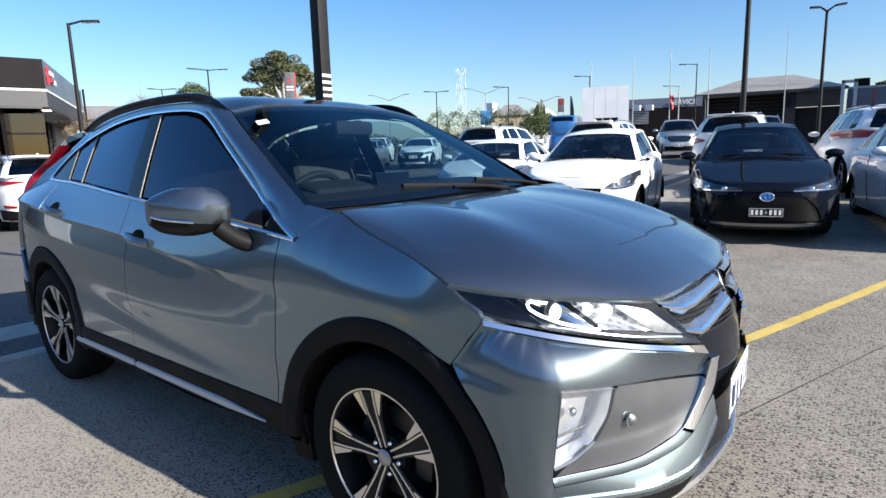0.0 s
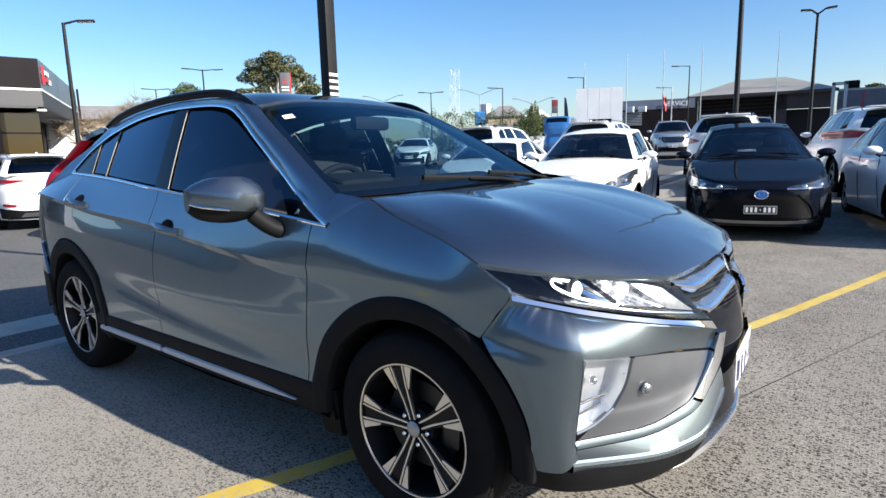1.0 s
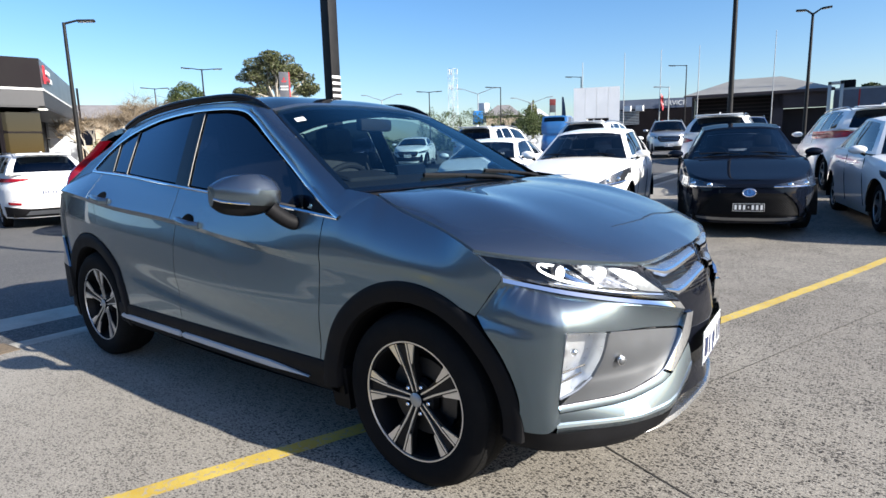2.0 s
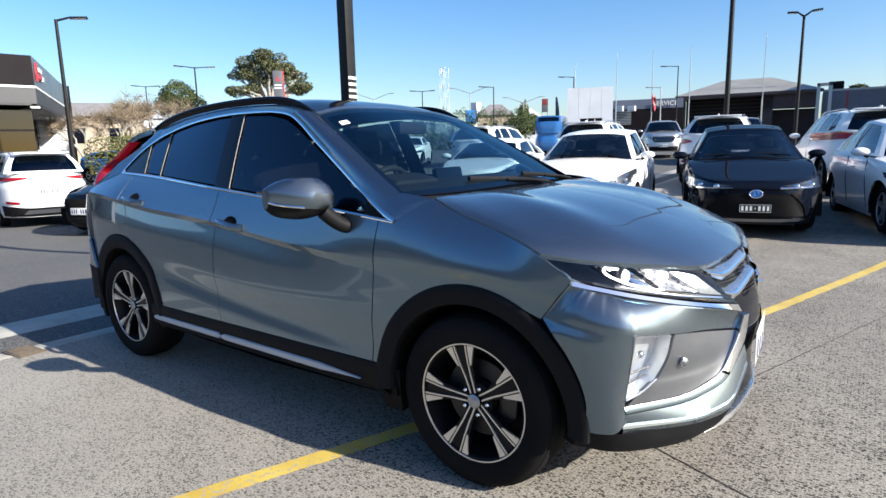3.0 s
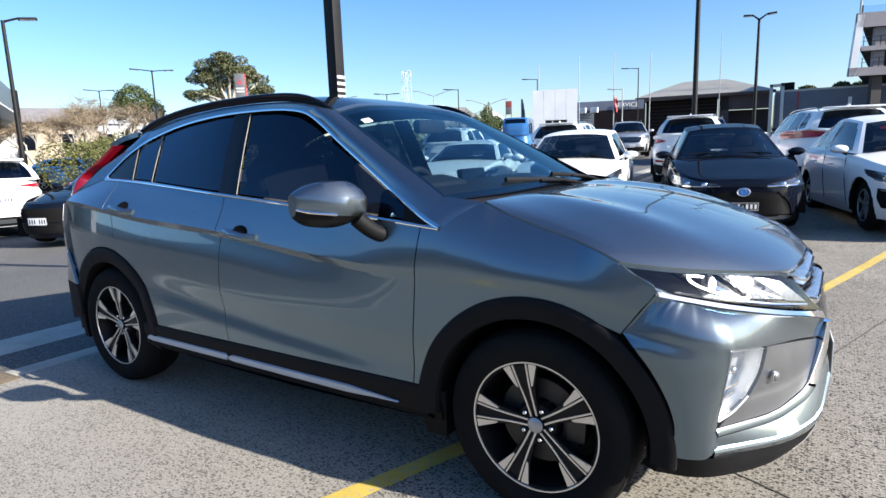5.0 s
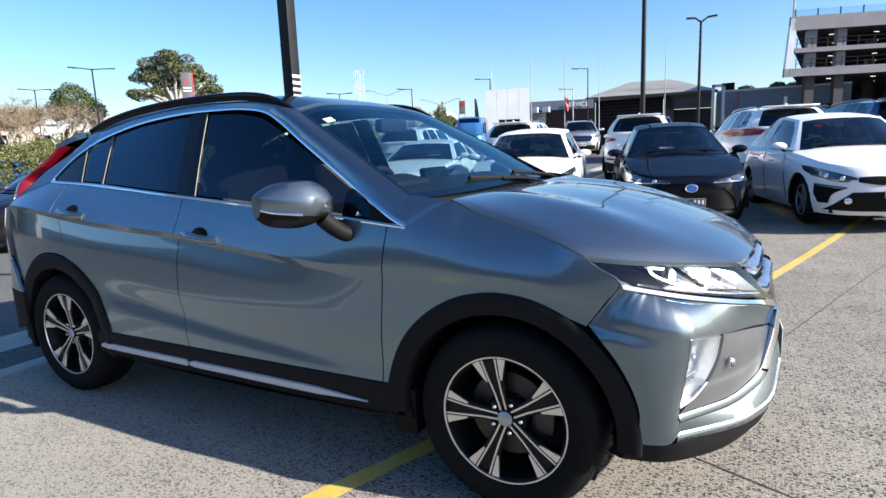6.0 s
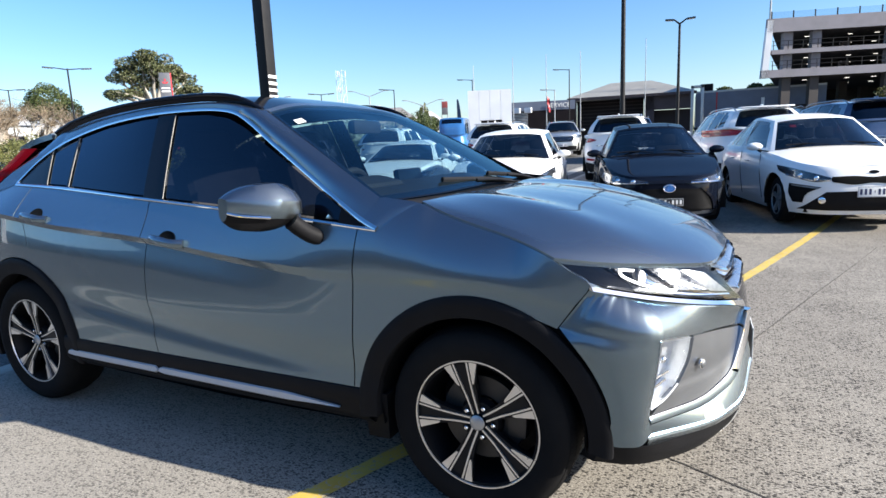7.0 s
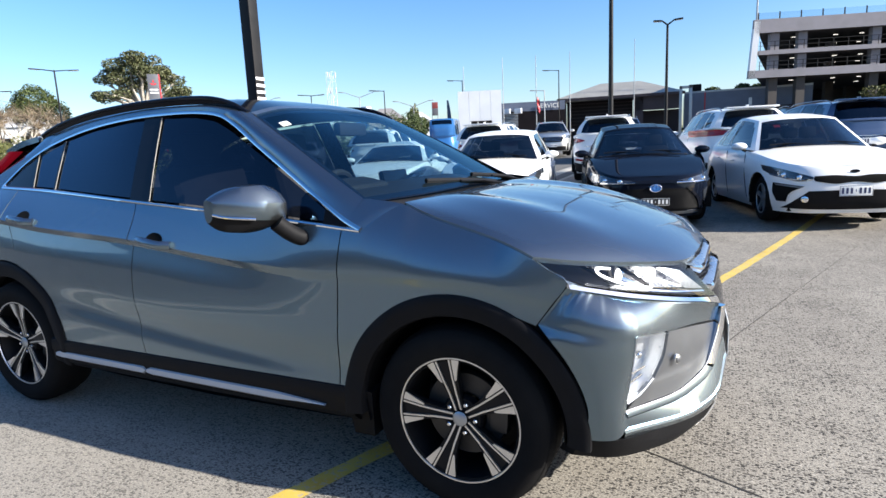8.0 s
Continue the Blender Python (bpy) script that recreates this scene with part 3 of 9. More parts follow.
# bonnet
hood_side = [(1.115, 0.784, 1.121), (1.19, 0.793, 1.090), (1.27, 0.805, 1.063), (1.37, 0.818, 1.036), (1.47, 0.838, 1.010), (1.57, 0.862, 0.977), (1.622, 0.868, 0.953)]
hood_front = [(1.622, 0.868, 0.953), (1.74, 0.79, 0.930), (1.86, 0.695, 0.910), (1.97, 0.58, 0.895), (2.05, 0.455, 0.884), (2.082, 0.26, 0.888), (2.092, 0.0, 0.892)]
hood_mid = [(1.075, 0.0, 1.112), (1.25, 0.0, 1.112), (1.55, 0.0, 1.074), (1.80, 0.0, 1.008), (1.98, 0.0, 0.947), (2.06, 0.0, 0.912), (2.092, 0.0, 0.892)]
hood_rear = [(1.115, 0.784, 1.121), (1.108, 0.60, 1.119), (1.088, 0.3, 1.114), (1.075, 0.0, 1.112)]
hood = coons(hood_side, hood_mid, hood_rear, hood_front, 40, 34, 0.002)
nv, nu = hood.shape[0] - 1, hood.shape[1] - 1
for j in range(nv + 1):
    for i in range(nu + 1):
        u, v = i / nu, j / nv
        crest = math.exp(-(((v - 0.42 + 0.10 * u) / 0.15) ** 2))
        hood[j, i, 2] += 0.016 * crest * math.sin(math.pi * min(1, u * 0.9 + 0.06)) ** 0.7 + 0.028 * math.sin(math.pi * v ** 0.65) ** 0.8 * math.sin(math.pi * u) ** 0.9
hood_full = np.concatenate([hood, (hood * np.array([1, -1, 1]))[::-1][1:]])
mesh_object("bonnet", *grid_mesh(hood_full, (-0.004, 0, -0.016)), GREY, car)


# front bumper, lamps and grille
def patch(name, bot, top, left, right, nu, nv, mat, gap=0.0, fold=(-0.012, -0.006, 0), bulge=0.0, label="", parent=car, angle=35.0, straight="", flanks=(1, -1)):
    G = coons(bot, top, left, right, nu, nv, gap, straight)
    if bulge:
        n = np.cross(G[0, -1] - G[0, 0], G[-1, 0] - G[0, 0])
        n = n / np.linalg.norm(n)
        if n[0] + 0.4 * n[1] < 0:
            n = -n
        for j in range(nv + 1):
            for i in range(nu + 1):
                G[j, i] += n * bulge * max(0.0, math.sin(math.pi * i / nu) * math.sin(math.pi * j / nv)) ** 1.2
    return both(name, *grid_mesh(G, fold), mat, parent, label, angle, flanks)


LAMP_LOW = [(1.735, 0.872, 0.875), (1.80, 0.820, 0.855), (1.90, 0.735, 0.825), (2.03, 0.585, 0.785), (2.10, 0.47, 0.760), (2.150, 0.36, 0.740)]
LAMP_TOP = [(1.626, 0.870, 0.946), (1.74, 0.792, 0.922), (1.86, 0.698, 0.903), (1.97, 0.583, 0.888), (2.052, 0.468, 0.876)]
LAMP_IN = [(2.150, 0.36, 0.740), (2.10, 0.42, 0.81), (2.052, 0.468, 0.876)]
LAMP_OUT = [(1.735, 0.872, 0.875), (1.68, 0.873, 0.91), (1.626, 0.870, 0.946)]
lamp_back = np.array([-0.07, -0.035, 0.0])


for side in (1, -1):
    lens = coons(LAMP_LOW, LAMP_TOP, LAMP_OUT, LAMP_IN, 30, 12, 0.002)
    for j in range(13):
        for i in range(31):
            lens[j, i] += np.array([0.010, 0.012, 0.004]) * math.sin(math.pi * j / 12) * math.sin(math.pi * i / 30)
    tub = lens + lamp_back
    v, f = grid_mesh(lens, None)
    tv, tf = grid_mesh(tub, tuple(-lamp_back * 0.95))
    body = mesh_object("headlight", *(flip(tv, tf) if side == 1 else (tv, tf)), M["lamp_dark"], car, "headlight with its projector lamp switched on")
    mesh_object("lens", *(flip(v, f) if side == 1 else (v, f)), M["glass_lens"], body, "clear lens")
    s = -1 if side == 1 else 1
    sp_i, sp_j = np.arange(31), np.arange(13)

    def mid(i, j, back):
        """A point behind the lens; i runs inwards, j upwards, back is the depth."""
        p = [np.interp(j, sp_j, [np.interp(i, sp_i, lens[q, :, c]) for q in range(13)]) for c in range(3)]
        p = np.array(p) + lamp_back * back
        return (p[0], s * p[1], p[2])

    def tray(name, corners, mat, label="", nu=10, nv=8, dish=0.0):
        """A curved facet between four (i, j, back) corners."""
        (a_, b_, c_, d_) = [np.array(k, float) for k in corners]
        G_ = []
        for q in np.linspace(0, 1, nv + 1):
            G_.append([mid(*(a_ * (1 - u) * (1 - q) + b_ * u * (1 - q) + c_ * u * q + d_ * (1 - u) * q + np.array([0, 0, dish * math.sin(math.pi * u) * math.sin(math.pi * q)]))) for u in np.linspace(0, 1, nu + 1)])
        return mesh_object(name, *grid_mesh(np.array(G_)), mat, body, label)

    def strip_light(name, way, r, mat, label="", n=24):
        return mesh_object(name, *sweep(smooth_curve([mid(*k) for k in way], n), r, 6), mat, body, label)

    # dark fins in the outer corner, then the projector in its bright box
    for k in range(3):
        tray("dark_fin", ((1.5 + 2.2 * k, 1.5, 0.8), (4.0 + 2.2 * k, 1.2, 0.3), (3.2 + 2.2 * k, 10.5, 0.3), (1.2 + 2.2 * k, 10.5, 0.8)), M["lamp_dark"], "", 4, 6)
    tray("projector_box", ((9.6, 3.0, 0.62), (16.2, 2.6, 0.62), (15.4, 10.4, 0.62), (9.6, 10.4, 0.62)), M["lamp_inner"], "bright projector surround", 10, 8, 0.3)
    for r, mat, name, depth in ((0.031, M["disc"], "projector_ring", 0.55), (0.024, M["lamp_on"], "projector", 0.40)):
        c = mid(12.6, 7.0, depth)
        bm = bmesh.new()
        bmesh.ops.create_uvsphere(bm, u_segments=20, v_segments=12, radius=r)
        bmesh.ops.scale(bm, vec=(0.6, 1.0, 1.0), verts=bm.verts)
        bmesh.ops.translate(bm, vec=c, verts=bm.verts)
        part(name, bm, mat, body)
    strip_light("light_guide", ((13.4, 10.2, 0.28), (10.2, 9.8, 0.28), (9.3, 7.6, 0.28), (10.6, 4.2, 0.28), (13.0, 3.0, 0.28), (16.4, 2.9, 0.28), (17.0, 4.4, 0.28)), 0.0042, M["lamp_on"], "glowing daytime running light guide", 36)
    tray("main_reflector", ((17.2, 2.6, 0.45), (24.4, 3.0, 0.40), (22.6, 11.2, 0.40), (16.6, 11.0, 0.45)), M["lamp_lit"], "brightly lit main reflector", 14, 10, 0.35)
    for q, (i0, j0, rr) in enumerate(((18.4, 8.6, 0.017), (21.2, 8.4, 0.017))):
        bm = bmesh.new()
        bmesh.ops.create_uvsphere(bm, u_segments=16, v_segments=10, radius=rr)
        bmesh.ops.scale(bm, vec=(0.5, 1.2, 0.9), verts=bm.verts)
        bmesh.ops.translate(bm, vec=mid(i0, j0, 0.5), verts=bm.verts)
        part("main_lamp", bm, M["lamp_on"], body, "lit main lamp cell")
    tray("end_reflector", ((24.6, 2.6, 0.40), (29.0, 2.4, 0.22), (27.4, 9.5, 0.22), (22.9, 11.0, 0.40)), M["end_grey"], "grey textured end reflector", 8, 8)
    tray("lower_shelf", ((7.5, 0.4, 0.18), (29.0, 0.4, 0.18), (28.6, 2.2, 0.42), (8.5, 2.4, 0.42)), M["lamp_dark"], "dark shelf with a row of small lenses", 20, 2)
    strip_light("lower_guide", ((8.5, 1.5, 0.12), (14, 1.4, 0.12), (20, 1.4, 0.12), (27.8, 1.6, 0.12)), 0.0042, M["lamp_inner"])

down = lambda c, d, out=0.0: [(x + out * 0.7, y + out * 0.7, z - d) for x, y, z in c]
blade_top = down(LAMP_LOW, 0.004, 0.006)
blade_low = down(LAMP_LOW[:-1], 0.016, 0.015) + [(2.165, 0.34, 0.706)]
patch("chrome_blade", blade_low, blade_top, [blade_low[0], blade_top[0]], [blade_low[-1], blade_top[-1]], 30, 3, M["chrome"], fold=(-0.012, -0.008, 0), label="chrome strip under the headlight")

# painted skin of the bumper: from the wheel arch round the corner and inwards over the let-in panel, one smooth sheet
BAND_TOP = [(1.738, flank(1.733, 0.868) + 0.001, 0.868), (1.80, 0.828, 0.838), (1.90, 0.748, 0.803), (2.03, 0.600, 0.763), (2.10, 0.487, 0.738), (2.162, 0.345, 0.706)]
FOG_TL, FOG_TR, PANEL_TR = (1.938, 0.822, 0.708), (2.014, 0.652, 0.680), (2.156, 0.325, 0.640)
LOW_CORNER = (1.912, 0.800, 0.392)
SHOULDER = [FOG_TL, (1.982, 0.732, 0.695), FOG_TR, (2.092, 0.480, 0.664), PANEL_TR]
top_line = smooth_curve(BAND_TOP, 60)
cut_at = int(np.argmin(np.linalg.norm(top_line - np.array([1.868, 0.775, 0.813]), axis=1)))
SKIN_REAR = [(1.778, 0.860, 0.352), (1.799, 0.872, 0.44), (1.783, 0.880, 0.52), (1.735, 0.892, 0.62), (1.685, 0.901, 0.69), (1.640, flank(1.634, 0.735) + 0.001, 0.735)]
n_low, n_up, n_side, n_front = 30, 16, 24, 34
rear_low = smooth_curve(SKIN_REAR, n_low)
edge_low = smooth_curve([LOW_CORNER, (1.905, 0.803, 0.44), (1.912, 0.810, 0.52), (1.927, 0.820, 0.63), FOG_TL], n_low)
side_bot = smooth_curve([SKIN_REAR[0], (1.840, 0.850, 0.352), (1.885, 0.830, 0.358), LOW_CORNER], n_side)
side_mid = smooth_curve([rear_low[-1], (1.74, 0.891, 0.727), (1.84, 0.876, 0.717), (1.905, 0.850, 0.711), FOG_TL], n_side)
low_half = coons(side_bot, side_mid, rear_low, edge_low, n_side, n_low)


def roll(low, high, soft_start):
    """Rows that rise upright from the low line and roll over to the high one; the first columns run straight."""
    rows_ = []
    for q in np.linspace(0, 1, n_up + 1):
        row = []
        for k, (p_, t_) in enumerate(zip(low, high)):
            mix_ = min(1.0, k / soft_start) if soft_start else 1.0
            hz = (1 - mix_) * q + mix_ * (1 - math.cos(q * math.pi / 2))
            vt = (1 - mix_) * q + mix_ * (0.55 * math.sin(q * math.pi / 2) + 0.45 * q)
            row.append((p_[0] + (t_[0] - p_[0]) * hz, p_[1] + (t_[1] - p_[1]) * hz, p_[2] + (t_[2] - p_[2]) * vt))
        rows_.append(row)
    return np.array(rows_)


side_top = top_line[np.round(np.linspace(0, cut_at, n_side + 1)).astype(int)]
side_skin = np.concatenate([low_half, roll(side_mid, side_top, 9)[1:]])
front_bot, front_top = smooth_curve(SHOULDER, n_front), smooth_curve(top_line[cut_at:], n_front)
front_skin = roll(front_bot, front_top, 0)
edge_row = front_skin[0].copy()
tuck = np.array([-0.012, -0.008, 0.014])
side_skin = np.concatenate([side_skin, side_skin[-1:] + tuck])
front_skin = np.concatenate([front_skin, front_skin[-1:] + tuck])
sv, sf = grid_mesh(side_skin)
fv, ff = grid_mesh(front_skin[:, 0:])
join = len(sv)
skin_bm = bmesh.new()
for p in list(sv) + list(fv):
    skin_bm.verts.new(tuple(map(float, p)))
skin_bm.verts.ensure_lookup_table()
for q in list(sf) + [tuple(k + join for k in f) for f in ff]:
    skin_bm.faces.new([skin_bm.verts[k] for k in q])
bmesh.ops.remove_doubles(skin_bm, verts=skin_bm.verts, dist=0.0008)
skin_bm.verts.ensure_lookup_table()
skin_bm.verts.index_update()
skin_v, skin_f = [tuple(v.co) for v in skin_bm.verts], [tuple(v.index for v in f.verts) for f in skin_bm.faces]
skin_bm.free()
both("front_bumper", skin_v, skin_f, GREY, car, "", 60.0)
# its lower edge turned under over the let-in panel
under_lip = np.array([edge_row, edge_row + np.array([-0.004, -0.003, -0.004]), edge_row + np.array([-0.024, -0.017, -0.005])])
both("bumper_return", *grid_mesh(under_lip), GREY, car)
both("lamp_return", *grid_mesh(np.array([edge_low, edge_low + np.array([-0.022, -0.012, 0.0])])), GREY, car)

# fog lamp housing
FOG_BR = (1.975, 0.70, 0.530)
FOG = dict(bot=[(1.906, 0.800, 0.470), (1.94, 0.755, 0.49), FOG_BR], top=[(1.942, 0.826, 0.703), (1.985, 0.735, 0.688), (2.014, 0.668, 0.677)],
           left=[(1.906, 0.800, 0.470), (1.925, 0.816, 0.59), (1.942, 0.826, 0.703)], right=[FOG_BR, (2.002, 0.678, 0.60), (2.014, 0.668, 0.677)])
fog_grid = coons(FOG["bot"], FOG["top"], FOG["left"], FOG["right"], 8, 12)
fog_in = fog_grid + np.array([-0.055, -0.02, 0])
for s in (1, -1):
    tv, tf = grid_mesh(fog_in, (0.055, 0.02, 0))
    fog = mesh_object("fog_lamp", *(flip(tv, tf) if s == 1 else (tv, tf)), M["fog_inner"], car, "clear fog and indicator lamp in the bumper corner")
    lv, lf = grid_mesh(fog_grid - np.array([0.004, 0.002, 0]))
    mesh_object("lens", *(flip(lv, lf) if s == 1 else (lv, lf)), M["glass_lens"], fog, "clear lens")
    for k in range(2):
        a = fog_grid[2 + int(k * 2.2), 1] + np.array([-0.03, -0.015, 0])
        b = fog_grid[2 + int(k * 2.2), 6] + np.array([-0.03, -0.015, 0])
        mesh_object("reflector_rib", *sweep([(a[0], -s * a[1], a[2]), (b[0], -s * b[1], b[2])], 0.003, 6), M["disc"], fog)
    bm = bmesh.new()
    c = fog_grid[8, 3] + np.array([-0.03, -0.012, 0])
    bmesh.ops.create_uvsphere(bm, u_segments=14, v_segments=8, radius=0.014)
    bmesh.ops.translate(bm, vec=(c[0], -s * c[1], c[2]), verts=bm.verts)
    part("bulb_cup", bm, M["lamp_inner"], fog)
    for edge, r in ((FOG["right"], 0.006), (FOG["bot"], 0.005)):
        ev, ef = sweep([(p[0], -s * p[1], p[2]) for p in smooth_curve(edge, 10)], r, 6)
        mesh_object("bezel", ev, ef, M["silver_trim"], fog)

# silver panel with the parking sensor
PANEL_BOT = kinked([(1.905, 0.800, 0.447), (2.046, 0.592, 0.449), (2.122, 0.450, 0.496)], 30)
PANEL_TOP = [FOG_TR, (2.09, 0.480, 0.658), (2.150, 0.335, 0.634)]
patch("bumper_panel", PANEL_BOT, PANEL_TOP, [PANEL_BOT[0], (1.955, 0.735, 0.51), FOG_BR, (2.004, 0.672, 0.60), FOG_TR], [PANEL_BOT[-1], (2.142, 0.372, 0.575), PANEL_TOP[-1]], 24, 16, M["silver_trim"], gap=0.003, label="silver bumper insert panel")
# bright line under the panel, the bevelled strip below it and the dark groove
PATH_LINE = [(1.903, 0.803, 0.445), (2.047, 0.594, 0.446), (2.126, 0.450, 0.494), (2.158, 0.362, 0.600), (2.170, 0.332, 0.690)]
edge_line = kinked(PATH_LINE, 60)
both("chrome_line", *sweep(edge_line, 0.0022, 6), M["chrome"], car, "thin chrome line under the bumper panel")
STRIP_LOW = [(1.910, 0.803, 0.424), (2.058, 0.588, 0.424), (2.146, 0.434, 0.472), (2.178, 0.322, 0.592), (2.182, 0.296, 0.690)]
strip_low = kinked(STRIP_LOW, 60)
mid_line = 0.5 * (edge_line + strip_low) + np.array([0.002, 0.0015, 0])
cut = 40
both("bevel_strip", *grid_mesh(np.stack([edge_line[:cut], mid_line[:cut], strip_low[:cut]]), (-0.02, -0.012, 0)), GREY, car, "bevelled silver strip under the panel", 25.0)
both("chrome_bracket", *grid_mesh(np.stack([edge_line[cut:], mid_line[cut:], strip_low[cut:]]), (-0.02, -0.012, 0)), M["chrome"], car, "chrome bracket that turns down beside the grille", 30.0)
# painted lower moulding with its upturned shelf
SHELF_IN = kinked([(1.909, 0.801, 0.420), (2.056, 0.589, 0.420), (2.144, 0.435, 0.467), (2.177, 0.322, 0.578)], 50)
SHELF_OUT = kinked([(1.902, 0.813, 0.387), (2.088, 0.584, 0.376), (2.170, 0.432, 0.402), (2.192, 0.318, 0.510)], 50)
FACE_LOW = kinked([(1.900, 0.806, 0.351), (2.080, 0.582, 0.345), (2.158, 0.440, 0.358), (2.180, 0.330, 0.440)], 50)
rows_low = [FACE_LOW, FACE_LOW * 0.4 + SHELF_OUT * 0.6 + np.array([0.004, 0.003, 0]), SHELF_OUT + np.array([0, 0, -0.005]), SHELF_OUT + np.array([-0.004, -0.003, 0.001]), SHELF_OUT * 0.45 + SHELF_IN * 0.55, SHELF_IN, SHELF_IN + np.array([-0.02, -0.012, -0.004])]
both("lower_moulding", *grid_mesh(np.array(rows_low)), GREY, car, "painted lower bumper moulding with an upturned shelf", 24.0)
LOW_BOT = [(1.778, 0.858, 0.350), (1.85, 0.840, 0.350), (1.912, 0.800, 0.350), (1.99, 0.697, 0.347), (2.07, 0.590, 0.345), (2.120, 0.505, 0.349), (2.155, 0.44, 0.356)]
LIP_BOT = [(1.735, 0.835, 0.276), (1.86, 0.790, 0.268), (1.97, 0.680, 0.264), (2.05, 0.56, 0.264), (2.09, 0.43, 0.266), (2.10, 0.30, 0.270), (2.100, 0.0, 0.272)]
LIP_TOP = LOW_BOT + [(2.150, 0.30, 0.38), (2.145, 0.0, 0.37)]
patch("lower_lip", LIP_BOT, LIP_TOP, [LIP_BOT[0], LIP_TOP[0]], [LIP_BOT[-1], LIP_TOP[-1]], 40, 6, M["plastic"], fold=(-0.05, -0.03, 0), bulge=0.010, label="black plastic bumper lip")
SKID_LOW = [(2.062, 0.520, 0.272), (2.105, 0.435, 0.268), (2.142, 0.320, 0.276), (2.160, 0.15, 0.284), (2.164, 0.0, 0.286)]
SKID_TOP = [(2.070, 0.520, 0.284), (2.114, 0.440, 0.298), (2.151, 0.320, 0.310), (2.168, 0.15, 0.316), (2.172, 0.0, 0.318)]
skid_a, skid_b = smooth_curve(SKID_LOW, 24), smooth_curve(SKID_TOP, 24)
skid = np.stack([skid_a, 0.5 * (skid_a + skid_b) + np.array([0.008, 0.004, 0]), skid_b, skid_b + np.array([-0.010, -0.004, 0.002])])
skid = np.concatenate([skid, (skid * np.array([1, -1, 1]))[:, ::-1][:, 1:]], 1)
mesh_object("skid_plate", *grid_mesh(skid, (-0.02, 0, 0.004)), M["satin_strip"], car, "satin silver skid plate")

# dark centre of the nose
nose_sec = [(2.102, 0.888), (2.124, 0.84), (2.152, 0.78), (2.178, 0.70), (2.190, 0.62), (2.180, 0.55), (2.168, 0.47), (2.170, 0.40), (2.178, 0.34)]
rows = []
for x, z in nose_sec:
    wid = lerp([0.34, 0.45, 0.55, 0.64, 0.70, 0.80, 0.888], [0.32, 0.31, 0.33, 0.315, 0.335, 0.43, 0.47], z)
    rows.append([(x - 0.012 - 0.050 * (abs(s) ** 2.2) * (wid / 0.33), s * wid, z) for s in np.linspace(-1, 1, 25)])
mesh_object("grille_surround", *grid_mesh(np.array(rows), (-0.03, 0, 0)), M["gloss_black"], car, "gloss black nose panel")
# mesh behind the bars
mesh_v, mesh_f = [], []
for i, z in enumerate(np.arange(0.745, 0.885, 0.0125)):
    for k in range(-34, 35):
        y = k * 0.0132 + (0.0066 if i % 2 else 0)
        x = lerp([0.70, 0.78, 0.84, 0.888], [2.181, 2.155, 2.127, 2.105], z) - 0.050 * (abs(y) / 0.36) ** 2.2 - 0.010
        if abs(y) > lerp([0.74, 0.888], [0.36, 0.46], z):
            continue
        b = len(mesh_v)
        mesh_v += [(x, y - 0.0052, z), (x + 0.003, y, z - 0.0052), (x, y + 0.0052, z), (x + 0.003, y, z + 0.0052)]
        mesh_f.append((b, b + 1, b + 2, b + 3))
mesh_object("grille_mesh", mesh_v, mesh_f, M["disc"], car, "dark honeycomb grille mesh")
for name, line, h in (("upper_bar", [(2.050, 0.462, 0.862), (2.092, 0.350, 0.832), (2.104, 0.055, 0.858)], 0.046),
                      ("lower_bar", [(2.100, 0.398, 0.782), (2.128, 0.310, 0.758), (2.138, 0.045, 0.798)], 0.046)):
    c = kinked(line, 30)
    grow = [min(1.0, 0.35 + 2.2 * k / 30) for k in range(31)]
    top_face, front_face = [], []
    for ddx, ddz in ((-0.030, 0.62), (-0.004, 0.50), (0.010, 0.30)):
        top_face.append([(p[0] + ddx, p[1] + ddx * 0.35, p[2] + ddz * h * g) for p, g in zip(c, grow)])
    for ddx, ddz in ((0.010, 0.295), (0.016, 0.12), (0.016, -0.12), (0.008, -0.40), (-0.014, -0.50)):
        front_face.append([(p[0] + ddx, p[1] + ddx * 0.35, p[2] + ddz * h * g) for p, g in zip(c, grow)])
    for bar_ob, bar_side in zip(both(name, *grid_mesh(np.array(front_face)), M["chrome"], car, "chrome grille bar", 30.0), (1, -1)):
        tv, tf = grid_mesh(np.array(top_face))
        mesh_object("bar_top", *(flip(tv, tf) if bar_side == 1 else (tv, tf)), M["satin_strip"], bar_ob, "satin silver upper face")


def badge(parent, at, r, m3, mat):
    """Three lozenges that meet in the middle."""
    v, f = [], []
    for a in (90, 210, 330):
        d, n = Vector((0, math.cos(radians(a)), math.sin(radians(a)))), Vector((0, -math.sin(radians(a)), math.cos(radians(a))))
        pts = [d * 0.02 * r, d * r * 0.5 + n * r * 0.29, d * r, d * r * 0.5 - n * r * 0.29]
        b = len(v)
        v += [m3 @ p + Vector(at) for p in pts] + [m3 @ (p + Vector((-0.006, 0, 0))) + Vector(at) for p in pts]
        f += [(b, b + 1, b + 2, b + 3)] + [(b + k, b + 4 + k, b + 4 + (k + 1) % 4, b + (k + 1) % 4) for k in range(4)]
    return mesh_object("badge", v, f, mat, parent, "chrome badge", False)


badge(car, (2.128, 0, 0.815), 0.080, Euler((0, radians(-22), 0)).to_matrix(), M["chrome"])


